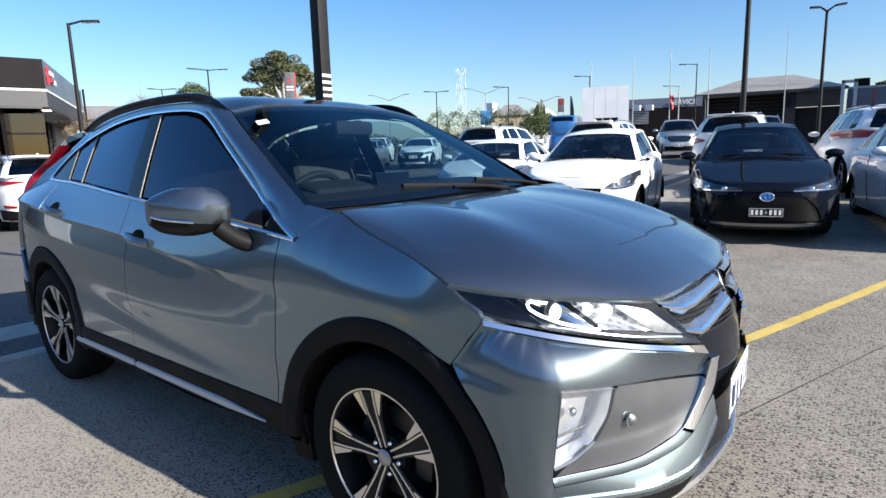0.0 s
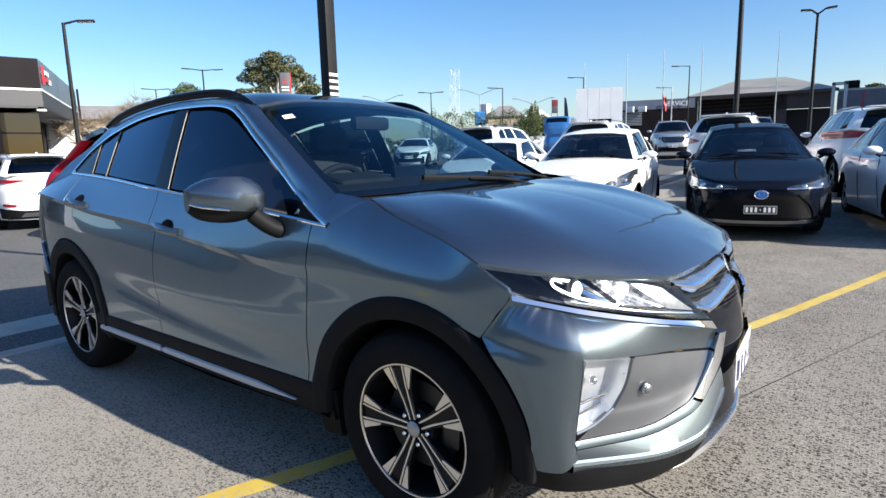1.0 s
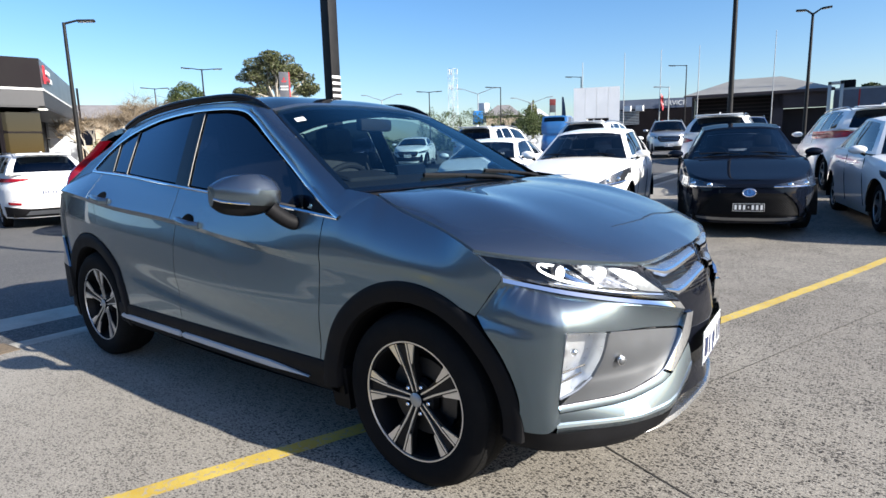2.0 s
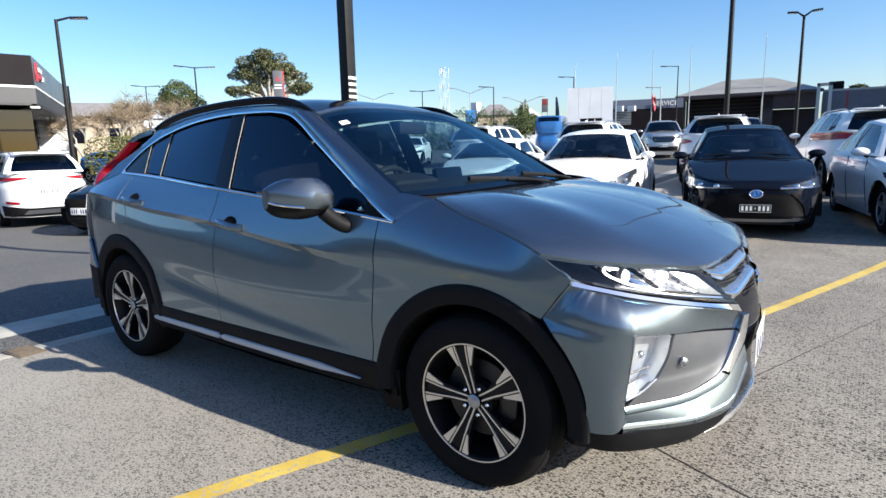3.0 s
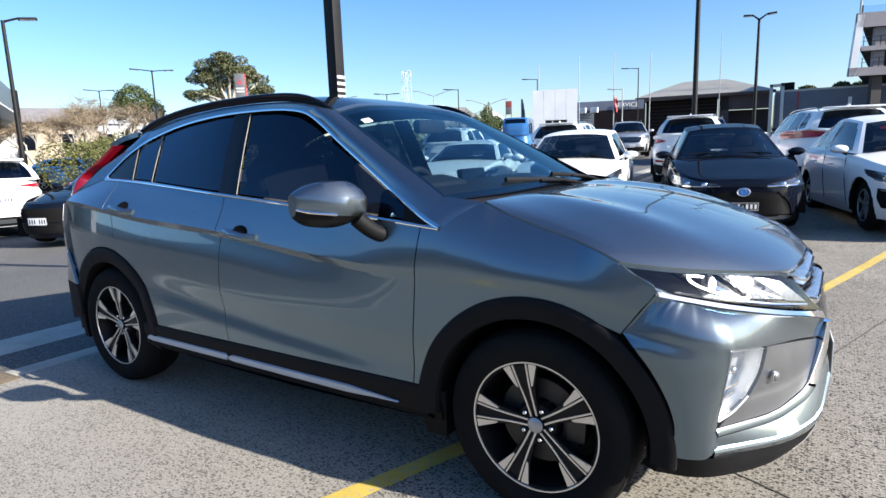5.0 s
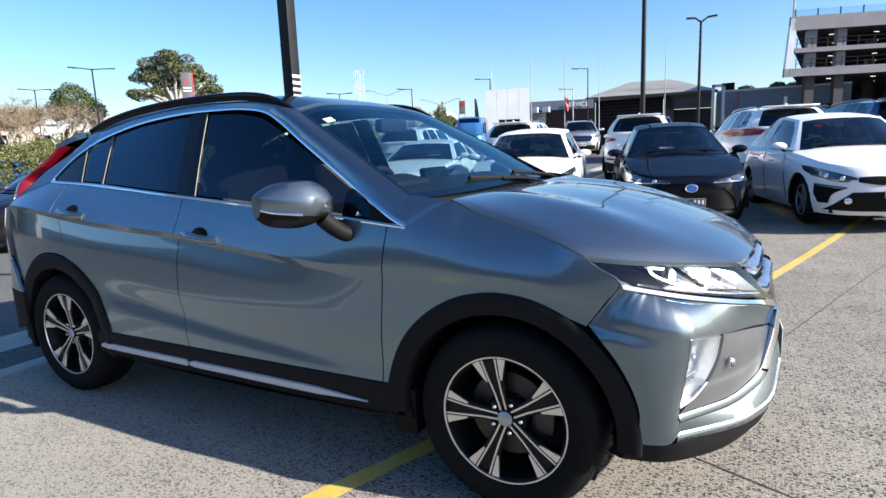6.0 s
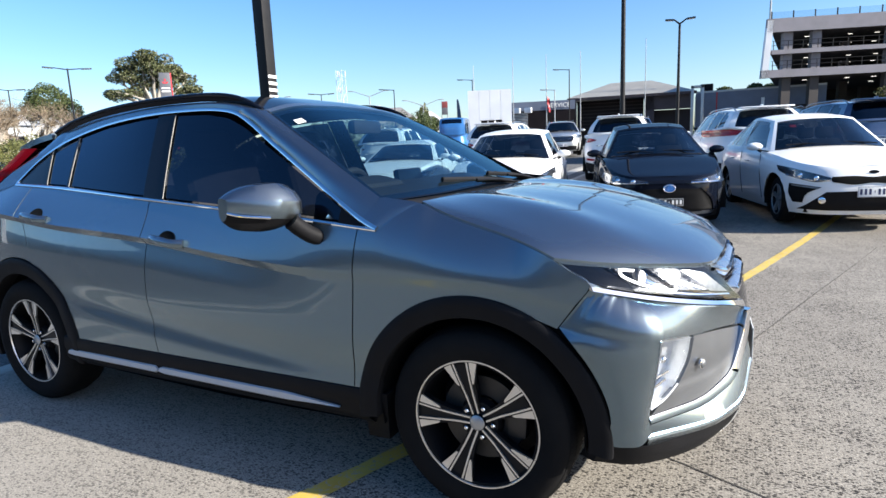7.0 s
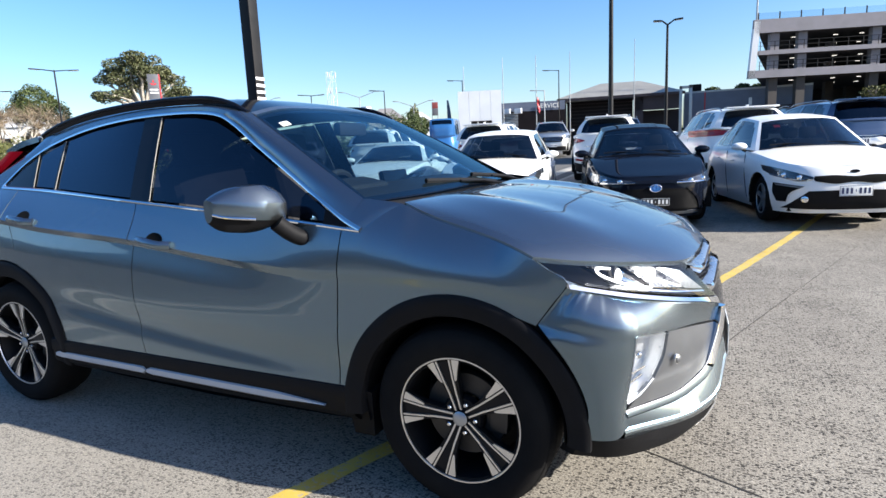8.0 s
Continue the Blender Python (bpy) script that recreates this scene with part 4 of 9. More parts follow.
def number_plate(parent, w, h, m, ground, ink, characters, size):
    """A plate that faces along the x axis of m; characters is text, or the count of plain bars."""
    bm = box((0.004, w, h), (0, 0, 0), 0.0015)
    bmesh.ops.transform(bm, matrix=m, verts=bm.verts)
    pl = part("number_plate", bm, ground, parent)
    v, f = [], []
    n = characters
    for k in range(n):
        y = (k - (n - 1) / 2) * w * 0.80 / (n - 1)
        if k == n // 2:
            y0, z0, hh = w * 0.012, 0.0, h * 0.12
        else:
            y0, z0, hh = w * 0.036, 0.0, size
        mesh_object("character_bar", [m @ Vector((0.0032, y + sy * y0, z0 + sz * hh)) for sy, sz in ((-1, -1), (1, -1), (1, 1), (-1, 1))], [(0, 1, 2, 3)], ink, pl, "", False)
    v, f = [], []
    for (cy, cz, sy, sz) in ((0, h / 2 - 0.006, w / 2 - 0.004, 0.002), (0, -h / 2 + 0.006, w / 2 - 0.004, 0.002), (w / 2 - 0.006, 0, 0.002, h / 2 - 0.004), (-w / 2 + 0.006, 0, 0.002, h / 2 - 0.004)):
        b = len(v)
        v += [m @ Vector((0.003, cy + a * sy, cz + c * sz)) for a, c in ((-1, -1), (1, -1), (1, 1), (-1, 1))]
        f.append((b, b + 1, b + 2, b + 3))
    mesh_object("border", v, f, ink, pl, "", False)
    return pl


ink_blue = plain("dark_blue_ink", (0.02, 0.03, 0.09), 0.5)
number_plate(car, 0.372, 0.134, pose(2.196, 0, 0.515), M["plate_white"], ink_blue, 7, 0.038)
for y, z, x in ((-0.615, 0.573, 2.040), (0.615, 0.573, 2.040), (-0.24, 0.61, 2.150), (0.24, 0.61, 2.150)):
    ang = 0 if abs(y) < 0.4 else (-31 if y < 0 else 31)
    v, f = spin([(0.0, 0.010), (0.009, 0.010), (0.0125, 0.008), (0.013, 0.0)], 20)
    m = pose(x, y, z, 0, 0, ang) @ pose(0, 0, 0, 0, 0, -90)
    ring = mesh_object("parking_sensor", [m @ Vector(p) for p in v], f, M["silver_trim"] if abs(y) > 0.4 else M["plastic"], car)
    v, f = spin([(0.013, 0.0), (0.0135, 0.006), (0.016, 0.005), (0.017, -0.002)], 20)
    mesh_object("collar", [m @ Vector(p) for p in v], f, M["chrome"] if abs(y) > 0.4 else M["plastic"], ring)


# cladding: sill and wheel arches
def strip(name, xs, profile, mat, label=""):
    """Extrude (out, z) pairs along the flank."""
    G = np.array([[(x, flank(x, 0.42) + o, z) for x in xs] for o, z in profile])
    return both(name, *grid_mesh(G), mat, car, label)


strip("sill_cladding", np.linspace(-0.985, 0.905, 50), [(-0.006, 0.425), (0.006, 0.418), (0.010, 0.40), (0.010, 0.365), (0.004, 0.355), (0.004, 0.318), (-0.004, 0.300), (-0.05, 0.262), (-0.12, 0.250)], M["plastic"], "black plastic sill cladding")


def silver_strip(x0, x1, taper):
    xs = np.linspace(x0, x1, 40)
    G = []
    for o, s in ((0.003, 1.0), (0.012, 0.7), (0.014, -0.5), (0.003, -1.0)):
        G.append([(x, flank(x, 0.42) + o, 0.338 - 0.006 * (x + 0.3) + s * 0.019 * min(1.0, 0.12 + (x1 - x) / taper) * min(1.0, 0.5 + (x - x0) / 0.05)) for x in xs])
    return both("silver_strip", *grid_mesh(np.array(G)), M["sill_silver"], car, "silver strip along the sill")


silver_strip(-0.262, 0.775, 0.30)
silver_strip(-0.955, -0.270, 0.02)


def arch_trim(cx, a0, a1, wid):
    angs = np.linspace(a0, a1, 60)
    G = []
    for r, o in ((ARCH + 0.006, -0.008), (ARCH + 0.004, 0.006), (ARCH - 0.006, 0.012), (ARCH - 0.03, 0.012), (ARCH - wid, 0.004), (ARCH - wid - 0.006, -0.012), (ARCH - wid, -0.10)):
        row = []
        for a in angs:
            x, z = cx + r * math.cos(radians(a)), HUB + r * math.sin(radians(a))
            xo, zo = cx + ARCH * math.cos(radians(a)), HUB + ARCH * math.sin(radians(a))
            row.append((x, min(flank(xo, max(zo, 0.42)), flank(cx, zo) + 0.004) + o, z))
        G.append(row)
    both("arch_trim", *grid_mesh(np.array(G)), M["plastic"], car, "black plastic wheel arch trim", 40.0)


arch_trim(AXLE, -4, 184, 0.072)
arch_trim(-AXLE, -8, 190, 0.078)
# black foot of the sill ahead of the doors, mud flaps and inner arches
for cx in (AXLE, -AXLE):
    angs = np.linspace(-4, 190, 40)
    G = np.array([[(cx + 0.385 * math.cos(radians(a)), y, HUB + 0.385 * math.sin(radians(a))) for a in angs] for y in (0.87, 0.6, 0.52)])
    both("arch_liner", *grid_mesh(G), M["under"], car)
    G = np.array([[(cx + r * math.cos(radians(a)), 0.53, HUB + r * math.sin(radians(a))) for a in angs] for r in (0.39, 0.2, 0.01)])
    both("arch_wall", *grid_mesh(G), M["under"], car)
for x0, x1 in ((0.86, 0.955), (-1.80, -1.76)):
    flap = coons([(x0, 0.84, 0.20), (x1, 0.84, 0.20)], [(x0, 0.875, 0.40), (x1 + (0.02 if x0 > 0 else 0), 0.875, 0.40)], [(x0, 0.84, 0.20), (x0, 0.875, 0.40)], [(x1, 0.84, 0.20), (x1 + (0.02 if x0 > 0 else 0), 0.875, 0.40)], 4, 6)
    both("mud_flap", *grid_mesh(flap, (0, -0.20, 0)), M["plastic"], car)

# floor pan and inner shells that close the gaps
mesh_object("floor_pan", *grid_mesh(coons([(-1.9, -0.78, 0.24), (0.9, -0.80, 0.24), (2.05, -0.5, 0.24)], [(-1.9, 0.78, 0.24), (0.9, 0.80, 0.24), (2.05, 0.5, 0.24)], [(-1.9, -0.78, 0.24), (-1.9, 0.78, 0.24)], [(2.05, -0.5, 0.24), (2.05, 0.5, 0.24)], 6, 4)), M["under"], car)
inner = np.array([[(x, flank(x, z) - 0.022, z) for x in np.linspace(-0.98, 0.90, 40)] for z in list(np.linspace(0.27, 1.0, 14))])
both("inner_side", *grid_mesh(inner), M["under"], car)
ang_top = [(x, min(1.0, HUB + math.sqrt(max(0.0, 0.40**2 - (x - AXLE) ** 2)))) for x in np.linspace(0.90, 1.76, 24)]
inner = np.array([[(x, flank(x, z0 + (zt - z0) * s) - 0.022, z0 + (zt - z0) * s) for (x, z0), zt in zip(ang_top, [belt_z(x) - 0.02 for x, _ in ang_top])] for s in np.linspace(0, 1, 8)])
both("inner_wing", *grid_mesh(inner), M["under"], car)
bay = np.array([[(x, y * w, z - 0.035) for y in np.linspace(-1, 1, 9)] for x, z, w in ((1.0, 1.12, 0.72), (1.4, 1.05, 0.72), (1.75, 0.94, 0.68), (1.95, 0.88, 0.48), (2.04, 0.85, 0.30), (2.06, 0.75, 0.28), (2.02, 0.40, 0.28))])
mesh_object("engine_cover", *grid_mesh(bay), M["under"], car)
# seams as dark backing
both("bumper_backing", *grid_mesh(coons([(1.70, 0.80, 0.30), (2.06, 0.42, 0.30)], [(1.70, 0.83, 0.88), (2.06, 0.42, 0.84)], [(1.70, 0.80, 0.30), (1.70, 0.83, 0.88)], [(2.06, 0.42, 0.30), (2.06, 0.42, 0.84)], 8, 8)), M["under"], car)


# glass and its bright surround
def inset_top(x):
    xs, zs = zip(*DLO_TOP)
    return float(np.interp(x, xs, zs))


def inset_bot(x):
    xs, zs = zip(*DLO_BOT)
    return float(np.interp(x, xs, zs))


for line, wid in ((DLO_TOP, 0.017), (DLO_BOT, 0.013)):
    c = smooth_curve(line, 110)
    d = np.gradient(c, axis=0)
    d /= np.linalg.norm(d, axis=1)[:, None]
    nrm = np.stack([-d[:, 1], d[:, 0]], 1)
    G = []
    for o, s in ((-0.004, -1.0), (0.006, -0.8), (0.009, 0.0), (0.006, 0.8), (-0.004, 1.0)):
        q = c + nrm * (wid / 2) * s * (1 if line is DLO_TOP else -1)
        G.append([(x, flank(x, z) + o, z) for x, z in q])
    both("window_trim", *grid_mesh(np.array(G)), M["chrome"], car, "bright chrome window surround", 50.0)


def window(name, x0, x1, top_gap, bot_gap, mat, sink=0.006, n=22, cut0=None, cut1=None):
    """Glass between two slanted edges; cut0, cut1 give the lean of those edges."""
    lean0, lean1 = cut0 or 0.0, cut1 or 0.0
    G = []
    for s in np.linspace(0, 1, 10):
        row = []
        for k in range(n + 1):
            u = k / n
            xb = x0 + (x1 - x0) * u
            zb, zt = inset_bot(xb) + bot_gap, inset_top(xb) - top_gap
            zt = max(zt, zb + 0.004)
            z = zb + (zt - zb) * s
            x = xb + ((1 - u) * lean0 + u * lean1) * (z - inset_bot(xb))
            z = min(z, max(inset_top(x) - top_gap, zb))
            row.append((x, flank(x, z) - sink, z))
        G.append(row)
    return both(name, *grid_mesh(np.array(G)), mat, car)


front_glass = window("front_door_glass", -0.187, 0.79, 0.022, 0.014, M["glass_front"], 0.008, 30, -0.165, 0.0)
front_glass[1].data.materials[0] = M["glass_side_clear"]
window("rear_door_glass", -0.955, -0.335, 0.022, 0.014, M["glass_dark"], 0.008, 24, -0.28, -0.125)
window("quarter_glass", -1.165, -0.985, 0.022, 0.014, M["glass_dark"], 0.008, 12, -0.45, -0.28)
for x0, x1, l0, l1, nm, mat in ((-0.335, -0.187, -0.125, -0.165, "b_pillar_trim", M["gloss_black"]), (-0.985, -0.955, -0.28, -0.28, "window_divider", M["gloss_black"]),
                                (-1.47, -1.165, 0.25, -0.45, "corner_trim", M["gloss_black"]), (0.79, 0.90, 0.0, -0.2, "mirror_base", M["plastic"])):
    window(nm, x0, x1, 0.012, 0.006, mat, 0.004, 6, l0, l1)
for xb, ln, up in ((-0.192, -0.165, 0.36), (-0.960, -0.28, 0.27), (-1.168, -0.45, 0.14)):
    zt = inset_top(xb + ln * up) - 0.02
    pts = [(xb + ln * (z - inset_bot(xb)), flank(xb + ln * (z - inset_bot(xb)), z) - 0.001, z) for z in np.linspace(inset_bot(xb) + 0.01, zt, 8)]
    both("glass_edge", *sweep(pts, 0.0024, 6), M["window_edge"], car)
# windscreen, full width, bowed
ws_half = coons([(1.02, 0.0, 1.128), (1.00, 0.40, 1.122), (0.945, 0.785, 1.122)], [(0.205, 0.0, 1.548), (0.25, 0.40, 1.529), (0.285, 0.612, 1.492)],
                [(1.02, 0, 1.128), (0.62, 0.0, 1.362), (0.205, 0, 1.548)], [(0.945, 0.785, 1.122), (0.62, 0.71, 1.312), (0.285, 0.612, 1.492)], 20, 20)
ws = np.concatenate([(ws_half * np.array([1, -1, 1]))[:, ::-1], ws_half[:, 1:]], 1)
pane = mesh_object("windscreen", *grid_mesh(ws), M["glass_clear"], car, "clear laminated windscreen")
pane.visible_shadow = False
band_v, band_f = grid_mesh(ws - np.array([0.004, 0, 0.006]), None, lambda i, j: j < 1 or j > 18 or i < 1 or i > 38)
mesh_object("windscreen_band", band_v, band_f, M["gloss_black"], car, "black printed windscreen border")
mesh_object("sticker", *grid_mesh(ws[16:18, 2:5] + np.array([0.002, 0, 0.003])), M["plate_white"], car, "small white service sticker")
# scuttle and wipers
scuttle = coons([(1.11, -0.76, 1.118), (1.10, 0, 1.112), (1.11, 0.76, 1.118)], [(0.93, -0.76, 1.118), (1.0, 0, 1.13), (0.93, 0.76, 1.118)], [(1.11, -0.76, 1.118), (0.93, -0.76, 1.118)], [(1.11, 0.76, 1.118), (0.93, 0.76, 1.118)], 20, 4)
scuttle[..., 2] -= 0.022
mesh_object("scuttle", *grid_mesh(scuttle, (0, 0, -0.05)), M["plastic"], car, "black scuttle grille")
for y0, y1 in ((0.40, -0.30), (0.68, 0.22)):
    root = Vector((1.055, y0 + 0.05, 1.104))
    tip = Vector((0.955, y1, 1.168))
    wiper = mesh_object("wiper_arm", *sweep([root, root.lerp(tip, 0.3) + Vector((-0.01, 0, 0.012)), root.lerp(tip, 0.6) + Vector((-0.008, 0, 0.006))], 0.011, 6, 0.6), M["plastic"], car, "black wiper arm")
    mesh_object("wiper_blade", *sweep([root.lerp(tip, 0.06) + Vector((-0.03, 0, 0.010)), root.lerp(tip, 0.5) + Vector((-0.02, 0, 0.012)), tip], 0.009, 6, 1.4), M["plastic"], wiper)

# rear: tail lamp, gate, spoiler, bumper
TAIL_FWD = [(-1.60, 0.858, 1.076), (-1.662, 0.825, 1.14), (-1.688, 0.778, 1.215), (-1.575, 0.728, 1.300), (-1.455, 0.680, 1.398)]
TAIL_MID = [(-1.73, 0.842, 1.074), (-1.785, 0.815, 1.130), (-1.785, 0.778, 1.205), (-1.66, 0.735, 1.285), (-1.49, 0.690, 1.400)]
TAIL_REAR = [(-1.98, 0.72, 1.06), (-1.95, 0.70, 1.14), (-1.90, 0.68, 1.21), (-1.77, 0.63, 1.29), (-1.53, 0.58, 1.395)]
tl = np.array([smooth_curve(c, 22) for c in (np.array(TAIL_FWD) * 0.45 + np.array(TAIL_MID) * 0.55, np.array(TAIL_FWD) * 0.2 + np.array(TAIL_MID) * 0.8 + np.array([0, 0.006, 0]), TAIL_MID, np.array(TAIL_MID) * 0.5 + np.array(TAIL_REAR) * 0.5 + np.array([-0.02, 0.01, 0]), TAIL_REAR)])
both("tail_lamp", *grid_mesh(tl, (0.02, -0.05, 0)), M["red_lens"], car, "long red tail lamp along the rear pillar", 60.0)
gate = coons([(-2.03, 0.70, 0.62), (-2.09, 0, 0.62)], [(-1.985, 0.66, 1.10), (-2.06, 0, 1.14)], [(-2.03, 0.70, 0.62), (-2.03, 0.74, 0.9), (-1.985, 0.66, 1.10)], [(-2.09, 0, 0.62), (-2.10, 0, 0.9), (-2.06, 0, 1.14)], 12, 12)
gate = np.concatenate([gate, (gate * np.array([1, -1, 1]))[:, ::-1][:, 1:]], 1)
mesh_object("tailgate", *grid_mesh(gate, (0.02, 0, 0)), GREY, car)
back = coons([(-2.04, 0.56, 1.14), (-2.06, 0, 1.15)], [(-1.66, 0.50, 1.42), (-1.66, 0, 1.455)], [(-2.04, 0.56, 1.14), (-1.66, 0.50, 1.42)], [(-2.06, 0, 1.15), (-1.66, 0, 1.455)], 10, 10)
back = np.concatenate([back, (back * np.array([1, -1, 1]))[:, ::-1][:, 1:]], 1)
mesh_object("rear_window", *grid_mesh(back), M["glass_dark"], car)
sp = coons([(-1.36, 0.60, 1.466), (-1.50, 0.622, 1.438), (-1.64, 0.625, 1.400)], [(-1.40, 0.0, 1.54), (-1.60, 0, 1.515), (-1.78, 0, 1.478)], [(-1.36, 0.60, 1.466), (-1.40, 0, 1.54)], [(-1.64, 0.625, 1.400), (-1.78, 0, 1.478)], 10, 12)
sp[..., 2] += 0.012
sp = np.concatenate([sp, (sp * np.array([1, -1, 1]))[::-1][1:]])
mesh_object("spoiler", *grid_mesh(sp, (0.01, 0, -0.03)), GREY, car, "grey roof spoiler")
rb_bot = [(-1.745, 0.875, 0.36), (-1.92, 0.845, 0.31), (-2.09, 0.73, 0.29), (-2.16, 0, 0.29)]
rb_mid = [(-1.735, 0.885, 0.56), (-1.93, 0.845, 0.57), (-2.10, 0.73, 0.58), (-2.17, 0, 0.60)]
rb_top = [(-1.85, 0.862, 0.75), (-1.97, 0.815, 0.75), (-2.09, 0.72, 0.74), (-2.13, 0, 0.70)]
patch("rear_bumper", rb_mid, rb_top, [rb_mid[0], rb_top[0]], [rb_mid[-1], rb_top[-1]], 20, 6, GREY, fold=(0.01, -0.01, 0))
patch("rear_bumper_lower", rb_bot, rb_mid, [rb_bot[0], rb_mid[0]], [rb_bot[-1], rb_mid[-1]], 20, 6, M["plastic"], fold=(0.01, -0.01, 0))
both("rear_corner", *grid_mesh(coons([(-1.85, 0.860, 0.75), (-1.97, 0.813, 0.75), (-2.08, 0.71, 0.735)], [(-1.905, 0.818, 1.05), (-1.96, 0.795, 1.05), (-2.02, 0.745, 1.05)], [(-1.85, 0.860, 0.75), (-1.902, 0.838, 0.92), (-1.905, 0.818, 1.05)], [(-2.08, 0.71, 0.735), (-2.07, 0.73, 0.92), (-2.02, 0.745, 1.05)], 8, 14)), GREY, car)

# roof rails
rail_pts = [(-1.33, 0.586, 1.480), (-1.24, 0.594, 1.505), (-1.12, 0.602, 1.532), (-0.82, 0.616, 1.572), (-0.40, 0.622, 1.594), (-0.01, 0.622, 1.586), (0.12, 0.622, 1.562), (0.20, 0.622, 1.530), (0.25, 0.622, 1.503)]
both("roof_rail", *sweep(smooth_curve(rail_pts, 50), 0.0115, 8, 0.9), M["gloss_black"], car, "black roof rail")
infill = np.array([[(p[0], p[1] + 0.004, p[2] - 0.002) for p in smooth_curve(rail_pts, 50)], [(p[0], p[1] - 0.004, p[2] - 0.030) for p in smooth_curve(rail_pts, 50)]])
both("rail_base", *grid_mesh(infill), M["gloss_black"], car)


# door mirrors
def door_mirror(s):
    # sections out from the door: y, front x, glass x, bottom, paint edge, ridge, top
    keys = [(0.898, 0.640, 0.545, 1.062, 1.072, 1.135, 1.172), (0.908, 0.672, 0.525, 1.048, 1.068, 1.138, 1.188), (0.95, 0.676, 0.512, 1.036, 1.070, 1.140, 1.204), (1.00, 0.655, 0.500, 1.030, 1.076, 1.143, 1.207),
            (1.05, 0.608, 0.487, 1.034, 1.083, 1.146, 1.200), (1.09, 0.556, 0.475, 1.050, 1.092, 1.149, 1.182), (1.118, 0.512, 0.468, 1.078, 1.104, 1.150, 1.162)]
    fine = smooth_curve(keys, 18)
    v, up, lo = [], [], []
    for y, xf, xb, zb, zs, zr, zt in fine:
        d = xf - xb
        loop = [(xf - 0.10 * d, zs), (xf - 0.01 * d, zs + 0.35 * (zr - zs)), (xf, zr - 0.004), (xf - 0.05 * d, zr + 0.006), (xf - 0.16 * d, zr + 0.55 * (zt - zr)), (xf - 0.36 * d, zt - 0.004), (xf - 0.6 * d, zt),
                (xb + 0.12 * d, zt - 0.004), (xb, zt - 0.018), (xb, zb + 0.02), (xb + 0.2 * d, zb), (xb + 0.5 * d, zb), (xf - 0.22 * d, zb + 0.5 * (zs - zb)), (xf - 0.13 * d, zs - 0.003)]
        v += [(x, y, z) for x, z in loop]
    n, m = 14, len(fine)
    for i in range(m - 1):
        for k in range(n):
            (up if k < 9 else lo).append((i * n + k, i * n + (k + 1) % n, (i + 1) * n + (k + 1) % n, (i + 1) * n + k))
    up.append(tuple(range(n))[::-1])
    up.append(tuple((m - 1) * n + k for k in range(n)))
    turn = (lambda a, b: flip(a, b)) if s == 1 else (lambda a, b: (a, b))
    cap = mesh_object("door_mirror", *turn(v, up), GREY, car, "grey door mirror on a black arm", True, 32.0)
    mesh_object("lower_shell", *turn(v, lo), M["plastic"], cap)
    ind = [(0.628, 1.030, 1.083), (0.590, 1.070, 1.090), (0.545, 1.103, 1.098), (0.512, 1.121, 1.108)]
    mesh_object("indicator", *sweep([(x, -s * y, z) for x, y, z in smooth_curve(ind, 12)], 0.005, 6), M["lamp_inner"], cap, "clear indicator strip")
    arm = [(0.655, 0.955, 1.062), (0.672, 0.925, 1.030), (0.690, 0.885, 1.000), (0.700, 0.86, 0.99)]
    mesh_object("arm", *sweep([(x, -s * y, z) for x, y, z in smooth_curve(arm, 8)], 0.036, 12, 0.9), M["plastic"], cap)
    gv = [(xb - 0.002, -s * y, z) for xb, y, z in ((0.52, 0.93, 1.06), (0.478, 1.08, 1.075), (0.478, 1.08, 1.17), (0.52, 0.93, 1.185))]
    mesh_object("mirror_glass", gv, [(0, 1, 2, 3)], M["chrome"], cap)


door_mirror(1)
door_mirror(-1)


# door handles, each over a dark disc that paints its hollow's shade
for x0, z0 in ((-0.10, 0.958), (-1.10, 1.046)):
    y0 = flank(x0, z0)
    v, f = spin([(0.0, 0.002), (0.7, 0.001), (1.0, 0.003)], 28)
    cup = both("handle_cup", [(x0 - 0.01 + p[0] * 0.050, flank(x0 - 0.01 + p[0] * 0.050, z0 + 0.005 + p[2] * 0.034) + p[1], z0 + 0.005 + p[2] * 0.034) for p in v], f, M["under"], car, "dark disc that paints the shade of the handle hollow")
    bar = [(x0 - 0.105, y0 + 0.006, z0 + 0.004), (x0 - 0.07, y0 + 0.026, z0 + 0.004), (x0, y0 + 0.034, z0 - 0.002), (x0 + 0.06, y0 + 0.028, z0 - 0.010), (x0 + 0.10, y0 + 0.006, z0 - 0.014)]
    hd = both("door_handle", *sweep(smooth_curve(bar, 20), 0.0155, 10, 1.25), GREY, car, "grey door handle")


